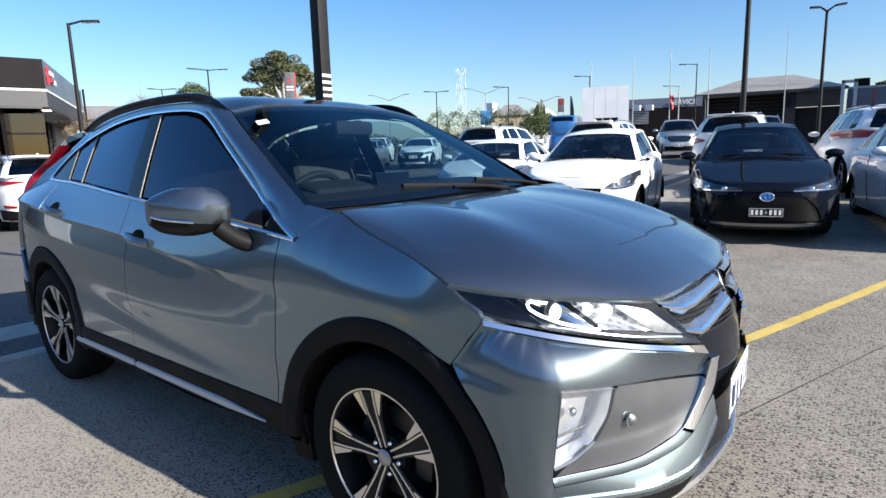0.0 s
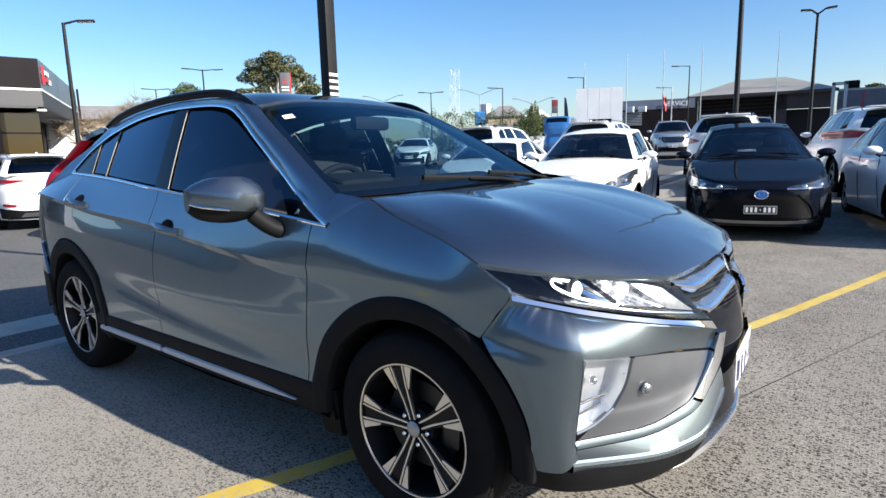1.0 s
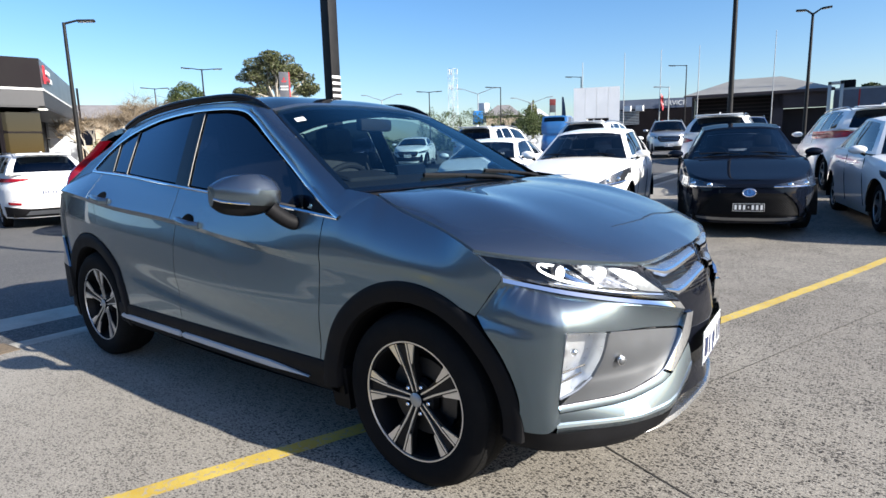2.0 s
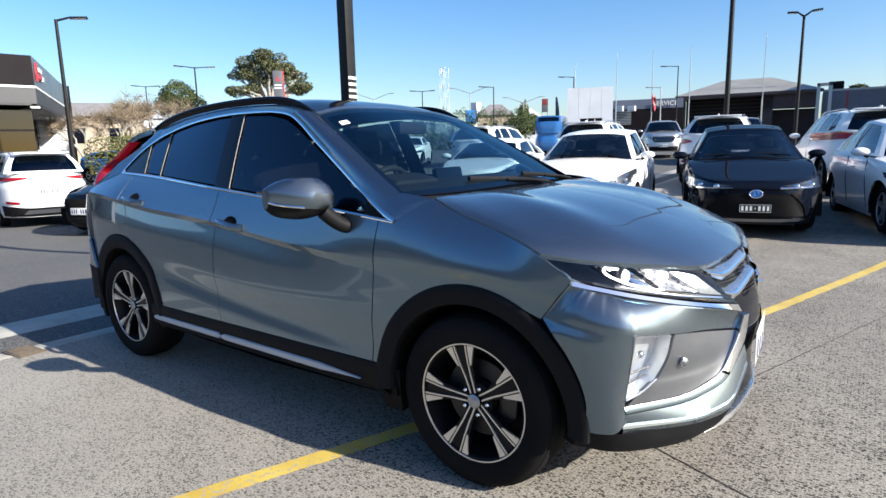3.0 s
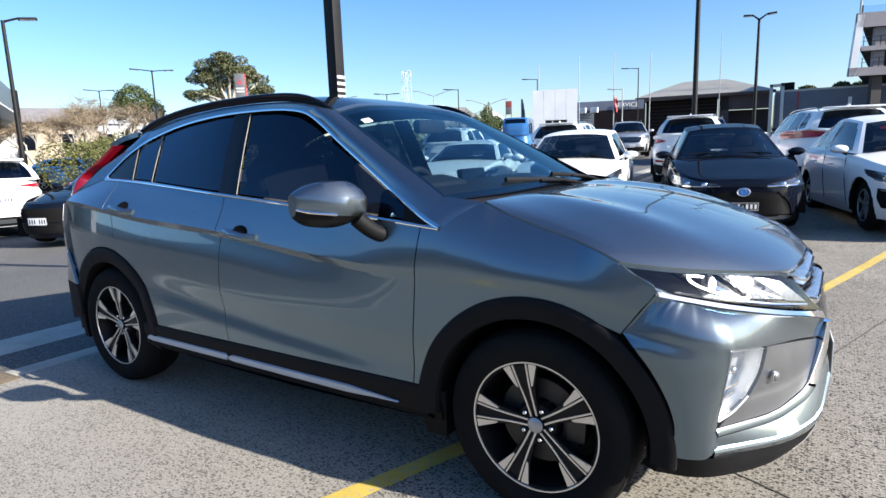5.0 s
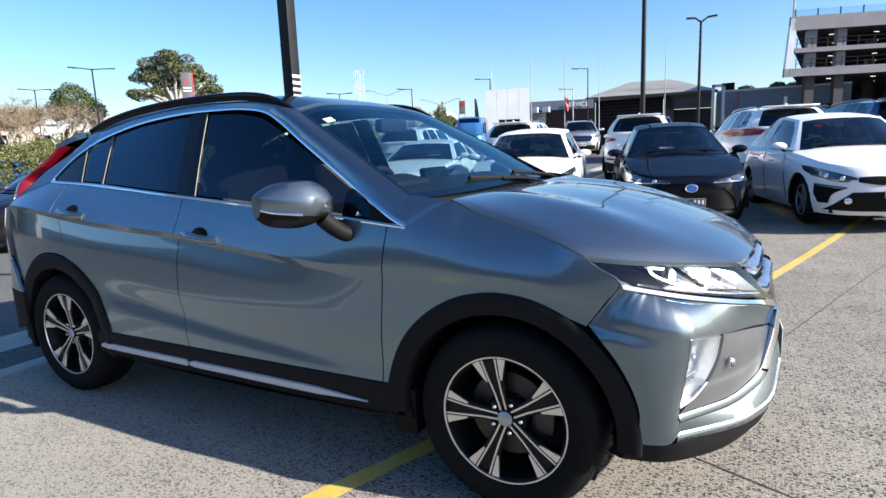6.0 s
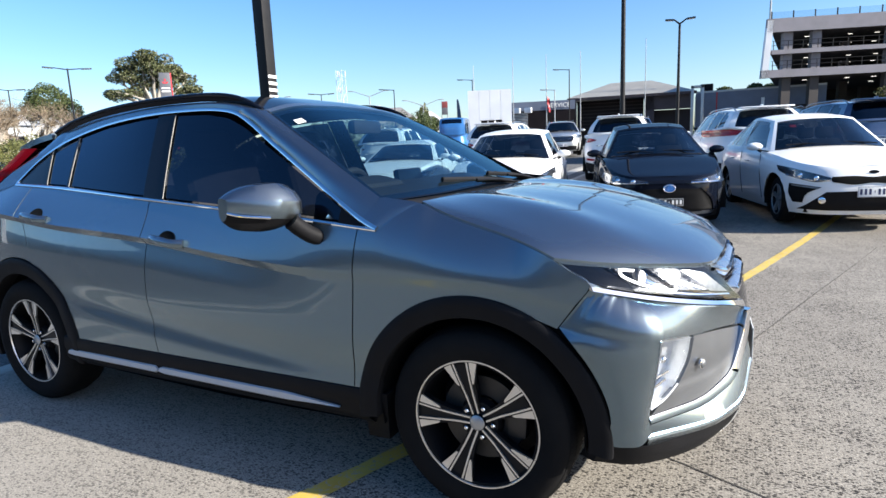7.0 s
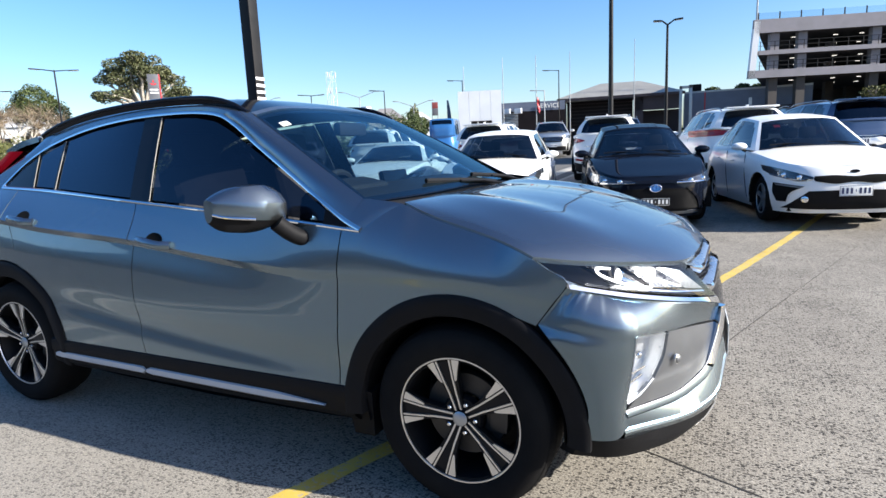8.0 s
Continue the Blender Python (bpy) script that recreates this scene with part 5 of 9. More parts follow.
# wheels
def road_wheel(parent, at, side, turn, alloy="machined"):
    """side = -1 faces the right flank."""
    m = pose(*at) @ pose(0, 0, 0, 0, turn, 0) @ Matrix.Diagonal((1, side, 1, 1))
    put = lambda v: [m @ Vector(p) for p in v]
    R, r0 = 0.345, 0.232
    prof = [(r0 - 0.012, -0.095), (r0 + 0.008, -0.105), (0.275, -0.118), (0.312, -0.113), (0.333, -0.095), (0.3435, -0.070), (R, -0.03), (R, 0.05), (0.33, 0.10), (0.28, 0.115), (r0, 0.10)]
    v, f = spin([(r, -h) for r, h in prof], 72)
    hub = mesh_object("wheel", *(put(v), f), M["tyre"], parent, "alloy wheel with a black road tyre")
    # tread blocks along the shoulders
    tv, tf = [], []
    for k in range(90):
        for h0, h1, sk in ((0.092, 0.052, 0.0), (0.046, 0.004, 0.4), (-0.002, -0.05, 0.0)):
            a0, a1 = 2 * math.pi * (k + 0.12 + sk) / 90, 2 * math.pi * (k + 0.88 + sk) / 90
            b = len(tv)
            rr = [lerp([0.03, 0.07, 0.092], [R + 0.0035, R + 0.002, 0.337], h) for h in (h0, h1)]
            tv += [(rr[0] * math.cos(a0), h0, rr[0] * math.sin(a0)), (rr[0] * math.cos(a1), h0, rr[0] * math.sin(a1)), (rr[1] * math.cos(a1), h1, rr[1] * math.sin(a1)), (rr[1] * math.cos(a0), h1, rr[1] * math.sin(a0))]
            tf.append((b, b + 1, b + 2, b + 3))
    mesh_object("tread", *(put(tv), tf), M["tyre"], hub, "", False)
    v, f = spin([(0.240, 0.094), (0.236, 0.104), (0.231, 0.104), (0.228, 0.095)], 72)
    mesh_object("rim_lip", *(put(v), f), M["machined"], hub, "bright machined rim edge")
    v, f = spin([(0.230, 0.10), (0.222, 0.07), (0.210, 0.0), (0.205, -0.08), (0.05, -0.08)], 48)
    mesh_object("barrel", *(put(v), f), M["rim_black"], hub)
    v, f = spin([(0.075, 0.02), (0.085, 0.03), (0.155, 0.03), (0.158, 0.015), (0.158, 0.0)], 40)
    mesh_object("brake_disc", *(put(v), f), M["disc"], hub)
    bm = box((0.07, 0.05, 0.12), (0.135, 0.025, 0.02), 0.012)
    bmesh.ops.transform(bm, matrix=m, verts=bm.verts)
    part("caliper", bm, M["disc"], hub)
    for k in range(5):
        a = radians(180 - 72 * k)
        ca, sa = math.cos(a), math.sin(a)

        def loc(r, off, h):
            return (r * ca - off * sa, h, r * sa + off * ca)
        hgt = lambda r: lerp([0.03, 0.08, 0.16, 0.23], [0.078, 0.082, 0.094, 0.099], r)
        # black spoke body
        v, f = [], []
        secs = [(0.03, 0.022), (0.08, 0.022), (0.14, 0.034), (0.19, 0.054), (0.231, 0.073)]
        for r, w in secs:
            v += [loc(r, -w, hgt(r) - 0.006), loc(r, w, hgt(r) - 0.006), loc(r, w * 0.8, hgt(r) - 0.045), loc(r, -w * 0.8, hgt(r) - 0.045)]
        for i in range(len(secs) - 1):
            for q in range(4):
                f.append((4 * i + q, 4 * i + (q + 1) % 4, 4 * i + 4 + (q + 1) % 4, 4 * i + 4 + q))
        # a dip down the middle and open windows beside it
        sp_ = mesh_object("spoke", *(put(v), f), M["rim_black"], hub, "black spoke with machined ribs", False)
        v, f = [], []

        def ribbon(rs, offs, ws):
            b = len(v)
            for r, o, w in zip(rs, offs, ws):
                for q, dh in ((-w / 2, -0.008), (-w / 2, 0.0), (w / 2, 0.0), (w / 2, -0.008)):
                    v.append(loc(r, o + q, hgt(r) + dh))
            for i in range(len(rs) - 1):
                for q in range(3):
                    f.append((b + 4 * i + q, b + 4 * i + q + 1, b + 4 * i + 4 + q + 1, b + 4 * i + 4 + q))
        for s in (1, -1):
            ribbon((0.030, 0.06, 0.10, 0.16, 0.232), [s * o for o in (0.0105, 0.0115, 0.0135, 0.0195, 0.0275)], (0.0065, 0.0065, 0.0065, 0.0062, 0.0065))
            ribbon((0.143, 0.150, 0.190, 0.231), [s * o for o in (0.0275, 0.0302, 0.0415, 0.0540)], (0.004, 0.009, 0.021, 0.035))
        mesh_object("machined_ribs", *(put(v), f), M["machined"], sp_, "bright machined ribs", False)
        v, f = spin([(0.0, 0.012), (0.006, 0.012), (0.0085, 0.009), (0.0095, 0.0)], 6)
        an = a + radians(36)
        v = [(p[0] + 0.056 * math.cos(an), p[1] + 0.070, p[2] + 0.056 * math.sin(an)) for p in v]
        mesh_object("wheel_nut", *(put(v), f), M["chrome"], hub, "", False)
    v, f = spin([(0.0, 0.089), (0.024, 0.088), (0.029, 0.083), (0.030, 0.07), (0.072, 0.066), (0.080, 0.04)], 36)
    mesh_object("hub_plate", *(put(v), f), M["rim_black"], hub)
    v, f = spin([(0.0, 0.0905), (0.022, 0.0895), (0.028, 0.085), (0.0295, 0.075)], 30)
    cap = mesh_object("centre_cap", *(put(v), f), M["rim_silver"], hub)
    return hub


TURN_F, TURN_R = 4.0, 20.0
for x, tn in ((AXLE, TURN_F), (-AXLE, TURN_R)):
    road_wheel(car, (x, -0.772, HUB), -1, tn)
    road_wheel(car, (x, 0.772, HUB), 1, tn)


# cabin
def seat(parent, x, y):
    bm = bmesh.new()
    add_box(bm, (0.50, 0.50, 0.16), (x, y, 0.66), 0.06, (0, -6, 0), 3)
    base = part("seat", bm, M["seat"], parent, "dark cloth seat")
    bm = bmesh.new()
    add_box(bm, (0.14, 0.50, 0.60), (x - 0.30, y, 0.98), 0.055, (0, -14, 0), 3)
    part("backrest", bm, M["seat"], base)
    bm = bmesh.new()
    add_box(bm, (0.10, 0.27, 0.17), (x - 0.40, y, 1.36), 0.045, (0, -10, 0), 3)
    part("headrest", bm, M["seat"], base)


for y in (-0.37, 0.37):
    seat(car, 0.02, y)
    seat(car, -0.80, y)
bm = bmesh.new()
add_box(bm, (0.52, 1.44, 0.22), (0.80, 0, 1.02), 0.07, (0, 8, 0), 3)
add_box(bm, (0.30, 1.40, 0.40), (0.70, 0, 0.84), 0.05)
part("dashboard", bm, M["interior"], car, "black dashboard")
bm = bmesh.new()
add_box(bm, (0.16, 0.34, 0.07), (0.62, -0.36, 1.145), 0.03, (0, 12, 0), 3)
part("instrument_hood", bm, M["interior"], car)
bm = bmesh.new()
add_box(bm, (0.035, 0.24, 0.11), (0.60, 0.02, 1.155), 0.012, (0, -10, 0))
part("centre_screen", bm, M["gloss_black"], car, "free-standing dark display screen")
ring = [(0.46 + 0.07 * math.sin(a), -0.37 + 0.185 * math.cos(a), 1.05 + 0.170 * math.sin(a)) for a in np.linspace(0, 2 * math.pi, 33)[:-1]]
wheel_ob = mesh_object("steering_wheel", *sweep(ring, 0.016, 8, 1.0, True), M["interior"], car, "black steering wheel")
bm = bmesh.new()
add_box(bm, (0.05, 0.13, 0.11), (0.47, -0.37, 1.04), 0.025, (0, -24, 0))
add_box(bm, (0.03, 0.33, 0.03), (0.465, -0.37, 1.045), 0.01, (0, -24, 0))
part("wheel_boss", bm, M["interior"], wheel_ob)
lining = coons([(-1.6, -0.52, 1.42), (-0.4, -0.59, 1.53), (0.24, -0.59, 1.475)], [(-1.6, 0.52, 1.42), (-0.4, 0.59, 1.53), (0.24, 0.59, 1.475)], [(-1.6, -0.52, 1.42), (-1.6, 0, 1.47), (-1.6, 0.52, 1.42)], [(0.24, -0.59, 1.475), (0.17, 0, 1.53), (0.24, 0.59, 1.475)], 14, 10)
mesh_object("headlining", *grid_mesh(lining), M["interior"], car)
mesh_object("cabin_floor", *grid_mesh(coons([(-1.7, -0.75, 0.5), (1.0, -0.78, 0.5)], [(-1.7, 0.75, 0.5), (1.0, 0.78, 0.5)], [(-1.7, -0.75, 0.5), (-1.7, 0.75, 0.5)], [(1.0, -0.78, 0.5), (1.0, 0.78, 0.5)], 4, 4)), M["interior"], car)
bm = box((0.05, 0.25, 0.07), (0.36, 0.0, 1.43), 0.02)
part("rear_view_mirror", bm, M["interior"], car)


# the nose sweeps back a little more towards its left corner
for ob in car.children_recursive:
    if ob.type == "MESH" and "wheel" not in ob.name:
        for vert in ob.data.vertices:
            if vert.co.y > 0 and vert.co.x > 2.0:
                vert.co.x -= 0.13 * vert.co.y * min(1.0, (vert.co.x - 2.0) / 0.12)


# ---- ground ----
def soft(x, a, b):
    t = min(1.0, max(0.0, (x - a) / (b - a)))
    return t * t * (3 - 2 * t)


def ground_z(x, y):
    """Level under the crossover, rising gently towards the other rows and falling away over the road."""
    rise = 0.016 * max(0.0, y - 3.0) * soft(y, 3.0, 8.0) if y < 40 else 0.592
    rise += 0.020 * (min(y, 26.0) - 8.5) * soft(y, 8.5, 12.0) if y > 8.5 else 0.0
    return rise - 0.22 * soft(-x, 3.2, 10.0) * (1 - soft(y, 4.0, 14.0))


def sheet(name, xs, ys, mat, lift, label, category, inside=None):
    verts = [(x, y, ground_z(x, y) + lift) for y in ys for x in xs]
    n = len(xs)
    faces = [(j * n + i, j * n + i + 1, (j + 1) * n + i + 1, (j + 1) * n + i) for j in range(len(ys) - 1) for i in range(n - 1)]
    ob = mesh_object(name, verts, faces, mat)
    return tagged(ob, label, category, kind="structure")


def steps(*spans):
    out = []
    for a, b, n in spans:
        out += list(np.linspace(a, b, n, endpoint=False))
    return out + [spans[-1][1]]


sheet("ground", steps((-900, -60, 8), (-60, -12, 12), (-12, -3.04, 16), (-3.04, 14, 30), (14, 60, 10), (60, 900, 8)), steps((-900, -40, 6), (-40, -4, 10), (-4, 16, 50), (16, 45, 14), (45, 900, 10)), M["asphalt"], -0.012, "worn grey asphalt of the dealership yard", "ground")
sheet("pavement", steps((-2.04, 14, 34)), steps((-14, -4, 8), (-4, 16, 50), (16, 34, 12)), M["aggregate"], 0.0, "exposed aggregate concrete slab with dark pebbles", "pavement")


def gutter():
    """A shallow concrete dish between yard and road."""
    prof = [(-3.04, -0.010), (-3.02, 0.002), (-2.75, -0.006), (-2.47, -0.022), (-2.44, -0.030), (-2.41, -0.022), (-2.20, -0.010), (-2.06, 0.0), (-2.04, -0.010)]
    ys = steps((-14, -3, 10), (-3, 6, 30), (6, 34, 20))
    verts = [(x, y, ground_z(x, y) + z) for y in ys for x, z in prof]
    n = len(prof)
    faces = [(j * n + i, j * n + i + 1, (j + 1) * n + i + 1, (j + 1) * n + i) for j in range(len(ys) - 1) for i in range(n - 1)]
    ob = mesh_object("gutter", verts, faces, M["gutter"])
    tagged(ob, "smooth pale concrete dish gutter along the yard", "gutter", kind="structure")


gutter()


def ribbon_on_ground(name, line, wid, mat, lift, label, category, ragged=0.0):
    c = smooth_curve([(x, y, 0) for x, y in line], 160)
    d = np.gradient(c, axis=0)
    d /= np.linalg.norm(d, axis=1)[:, None]
    rnd = random.Random(5)
    G = []
    for s in (-1, -0.5, 0, 0.5, 1):
        row = []
        for p, q in zip(c, d):
            w = wid / 2 * s + (rnd.uniform(-ragged, ragged) if abs(s) == 1 else 0)
            x, y = p[0] - q[1] * w, p[1] + q[0] * w
            row.append((x, y, ground_z(x, y) + lift))
        G.append(row)
    ob = mesh_object(name, *grid_mesh(np.array(G)), mat)
    return tagged(ob, label, category, kind="structure")


ribbon_on_ground("line_marking", [(0.10, -2.6), (0.45, -1.66), (0.76, -0.84), (1.83, 2.13), (2.18, 3.30), (2.66, 4.93), (3.18, 6.71), (3.6, 8.2), (5.0, 13.0)], 0.092, M["yellow"], 0.004, "worn yellow painted bay line", "line marking", 0.004)
ribbon_on_ground("joint_line", [(-1.9, 1.47), (1.0, 0.19), (1.76, -0.15), (2.21, -0.35), (4.0, -1.15)], 0.008, M["joint"], 0.0025, "dark saw-cut joint in the concrete", "joint", 0.002)
ribbon_on_ground("joint_line", [(2.0, 0.75), (2.38, 1.9), (2.73, 2.94), (3.5, 5.2)], 0.006, M["joint"], 0.0025, "faint joint beside the yellow line", "joint", 0.002)


def pit_cover():
    ob = thing("pit_cover", "small dirty cast-iron pit cover in the gutter", "pit cover", "", pose(-2.10, -1.26, ground_z(-2.1, -1.26), 0, 0, 4))
    part("surround", box((0.27, 0.17, 0.008), (0, 0, 0.001), 0.002), M["iron"], ob)
    part("lid", box((0.25, 0.15, 0.010), (0, 0, 0.003), 0.002), M["iron"], ob, "rusty iron lid")
    for k in range(6):
        part("lid_bar", box((0.008, 0.13, 0.004), (-0.10 + 0.04 * k, 0, 0.0095), 0.001), M["iron"], ob)


M["iron"] = plain("rusty_cast_iron", (0.11, 0.085, 0.06), 0.85, vary=0.3, scale=30)
pit_cover()


# ---- parked cars ----
def shape(**kw):
    base = dict(L=4.45, W=1.80, H=1.47, wb=2.65, fo=0.90, r=0.315, nose=0.74, cowl=0.99, xc=1.22, xrf=1.95, xrr=3.75, xt=4.25, belt_f=0.98, belt_r=1.06, tail=1.02, roof_r=1.40,
                n=3.2, roof_w=0.56, belt_w=0.80, low=0.18, deck=0.0, rails=False)
    base.update(kw)
    return base


def level(sp, z):
    """Insets of the plan outline (front, rear, side) at height z."""
    zs = [sp["low"], 0.30, 0.48, 0.64, sp["nose"], 0.95, 1.15]
    return (lerp(zs, [0.10, 0.03, 0.0, 0.015, 0.07, 0.25, 0.45], z), lerp(zs, [0.10, 0.04, 0.0, 0.0, 0.02, 0.05, 0.10], z), lerp(zs, [0.07, 0.02, 0.005, 0.0, 0.004, 0.035, 0.075], z))


def axes(sp, z):
    f, b, s = level(sp, z)
    return sp["L"] / 2 - f, sp["L"] / 2 - b, sp["W"] / 2 - s


def front_x(sp, y, z):
    a, _, w = axes(sp, z)
    t = min(0.999, abs(y) / w)
    return a * (1 - t ** sp["n"]) ** (1 / sp["n"])


def rear_x(sp, y, z):
    _, b, w = axes(sp, z)
    t = min(0.999, abs(y) / w)
    return -b * (1 - t ** (sp["n"] + 0.6)) ** (1 / (sp["n"] + 0.6))


def top_z(sp, x):
    """Height of the shoulder line at x."""
    h = sp["L"] / 2
    return float(pchip([-h, -h + (sp["L"] - sp["xt"]) + 0.02, 0.0, h - sp["xc"], h - 0.25, h], [sp["tail"] - 0.03, sp["belt_r"], 0.5 * (sp["belt_f"] + sp["belt_r"]), sp["belt_f"], sp["nose"] + 0.06, sp["nose"]], x))


def face_patch(sp, quad, nu, nv, where, out):
    """A patch on the front (+1) or rear (-1) face, from border curves in (y, z)."""
    G = coons(*[[(0.0, y, z) for y, z in c] for c in quad], nu, nv)
    for p in G.reshape(-1, 3):
        p[0] = (front_x(sp, p[1], p[2]) + out) if where > 0 else (rear_x(sp, p[1], p[2]) - out)
        p[1] *= 1 + out / 0.9
    return G


def face_bit(sp, parent, name, quad, mat, where=1, out=0.006, nu=10, nv=6, mirror=True, label="", fold=0.02):
    G = face_patch(sp, quad, nu, nv, where, out)
    made = []
    for s in ((1, -1) if mirror else (1,)):
        v, f = grid_mesh(G * np.array([1, s, 1]), (-where * fold, 0, 0))
        made.append(mesh_object(name, v, f if s == 1 else [tuple(reversed(q)) for q in f], mat, parent, label))
    return made


def simple_wheel(parent, x, y, r, side, rim, spokes=5):
    m = pose(x, y, r) @ Matrix.Diagonal((1, side, 1, 1))
    put = lambda v: [m @ Vector(p) for p in v]
    k = r / 0.315
    v, f = spin([(0.20 * k, 0.085), (0.215 * k, 0.10), (0.27 * k, 0.108), (0.302 * k, 0.09), (r, 0.05), (r, -0.08), (0.2 * k, -0.10)], 36)
    hub = mesh_object("wheel", put(v), f, M["tyre"], parent, "alloy wheel with a black tyre")
    v, f = spin([(0.208 * k, 0.096), (0.204 * k, 0.10), (0.196 * k, 0.09), (0.19 * k, 0.0), (0.03, -0.02)], 36)
    mesh_object("rim", put(v), f, M["rim_black"], hub)
    v, f = spin([(0.212 * k, 0.094), (0.208 * k, 0.101), (0.199 * k, 0.101), (0.196 * k, 0.092)], 36)
    mesh_object("rim_edge", put(v), f, rim, hub)
    for i in range(spokes):
        a = 2 * math.pi * i / spokes + 0.3
        ca, sa = math.cos(a), math.sin(a)
        v = []
        for rr, w, h in ((0.02, 0.028, 0.085), (0.10 * k, 0.018, 0.088), (0.202 * k, 0.030, 0.094)):
            for q, dh in ((-w, -0.03), (-w, 0), (w, 0), (w, -0.03)):
                v.append((rr * ca - q * sa, h + dh, rr * sa + q * ca))
        f = [(4 * j + q, 4 * j + q + 1, 4 * j + 5 + q, 4 * j + 4 + q) for j in range(2) for q in range(3)]
        mesh_object("spoke", put(v), f, rim, hub, "", False)
    return hub


def car_body(name, label, sp, paint_mat, at, heading, group="", rim=None, tilt=0.0, glass_mat=None, detail=1.0, category="car"):
    """Shell, cabin, glass and wheels of a parked car; its parts are added by the caller."""
    rim = rim or M["rim_silver"]
    glass_mat = glass_mat or M["glass_far"]
    z0 = ground_z(*at)
    ob = thing(name, label, category, group, pose(at[0], at[1], z0, 0, 0, heading) @ pose(0, 0, 0, 0, tilt, 0))
    h, half = sp["L"] / 2, sp["W"] / 2
    n_th = int(150 * detail)
    ths = np.linspace(0, math.pi, n_th + 1)
    zrel = [0.0, 0.10, 0.22, 0.36, 0.50, 0.62, 0.72, 0.80, 0.87, 0.93, 0.97, 1.0]
    loops = []
    for th in ths:
        # even steps along the outline
        c, s = math.cos(th), math.sin(th)
        e = 2 / (sp["n"] if c > 0 else sp["n"] + 0.6)
        col = []
        for q in zrel:
            zt = top_z(sp, h * math.copysign(abs(c) ** e, c) * 0.97)
            z = sp["low"] + (zt - sp["low"]) * q
            a, b, w = axes(sp, z)
            pinch = 0.030 * max(0, (q - 0.86) / 0.14) ** 2
            x = (a if c > 0 else b) * math.copysign(abs(c) ** e, c)
            y = (w - pinch) * abs(s) ** e
            if abs(x) < 1.6 and q < 0.9:
                y -= 0.014 * math.exp(-((q - 0.40) / 0.13) ** 2) * math.cos(x / 1.6 * math.pi / 2)
                y += 0.006 * math.exp(-((q - 0.74) / 0.06) ** 2)
            col.append((x, y, z))
        loops.append(col)
    G = np.array(loops).transpose(1, 0, 2)
    # wheel openings
    fx, rx, ra = h - sp["fo"], h - sp["fo"] - sp["wb"], sp["r"] + 0.055
    inside = lambda p: min(math.hypot(p[0] - fx, p[2] - sp["r"]), math.hypot(p[0] - rx, p[2] - sp["r"])) < ra and abs(p[1]) > half * 0.6
    flag = np.array([[inside(p) for p in row] for row in G])
    verts = G.reshape(-1, 3).copy()
    for k, p in enumerate(verts):
        if inside(p):
            cx = fx if abs(p[0] - fx) < abs(p[0] - rx) else rx
            d = max(1e-4, math.hypot(p[0] - cx, p[2] - sp["r"]))
            p[0], p[2] = cx + (p[0] - cx) * ra / d, sp["r"] + (p[2] - sp["r"]) * ra / d
    nr, nc = G.shape[0], G.shape[1]
    faces = [(j * nc + i, j * nc + i + 1, (j + 1) * nc + i + 1, (j + 1) * nc + i) for j in range(nr - 1) for i in range(nc - 1)
             if not (flag[j, i] and flag[j, i + 1] and flag[j + 1, i] and flag[j + 1, i + 1])]
    m_v = [(x, -y, z) for x, y, z in verts]
    m_f = [tuple(reversed([k + len(verts) for k in f])) for f in faces]
    mesh_object("body", list(verts) + m_v, faces + m_f, paint_mat, ob)
    # black well and floor
    bm = bmesh.new()
    add_box(bm, (sp["L"] - 0.5, sp["W"] - 0.46, 0.34), (0, 0, sp["low"] + 0.19))
    part("underbody", bm, M["under"], ob, "", False)
    for cx in (fx, rx):
        for s in (1, -1):
            pts = [(cx + (ra - 0.004) * math.cos(a), s * (half - 0.035), sp["r"] + (ra - 0.004) * math.sin(a)) for a in np.linspace(-0.25, math.pi + 0.25, 22)]
            inner = [(x, s * half * 0.55, z) for x, y, z in pts]
            v, f = grid_mesh(np.array([pts, inner]))
            mesh_object("wheel_well", v, f, M["under"], ob)
            simple_wheel(ob, cx, s * (half - 0.185), sp["r"], s, rim)
    # bonnet and rear deck as crowned sheets between the shoulder lines
    top = G[-1]

    def deck_sheet(nm, idx, end_x, z_mid, crown, where):
        L_edge = np.array([top[i] for i in idx])
        rows = []
        for s in np.linspace(-1, 1, 17):
            row = []
            for p in L_edge:
                wgt = (1 - s * s) ** 0.8
                row.append((p[0] + where * 0.0, p[1] * s, p[2] + crown * wgt * min(1.0, 0.25 + 2.0 * abs(end_x - p[0]) / sp["L"])))
            rows.append(row)
        return mesh_object(nm, *grid_mesh(np.array(rows)), paint_mat, ob)
    front_idx = [i for i in range(nc) if top[i][0] > h - sp["xc"] - 0.12]
    deck_sheet("bonnet", front_idx, h, sp["cowl"], sp["cowl"] - sp["belt_f"] + 0.035, 1)
    rear_idx = [i for i in range(nc) if top[i][0] < -h + (sp["L"] - sp["xt"]) + 0.10]
    deck_sheet("boot_lid", rear_idx, -h, sp["tail"], 0.02, -1)
    # cabin
    X = lambda d: h - d
    bw, rw = sp["belt_w"], sp["roof_w"]
    zr = sp["H"]
    ws_b = [(X(sp["xc"]) + 0.06, 0, sp["cowl"] + 0.035), (X(sp["xc"]) + 0.02, bw * 0.55, sp["cowl"] + 0.025), (X(sp["xc"]) - 0.14, bw * 0.96, sp["belt_f"] + 0.015)]
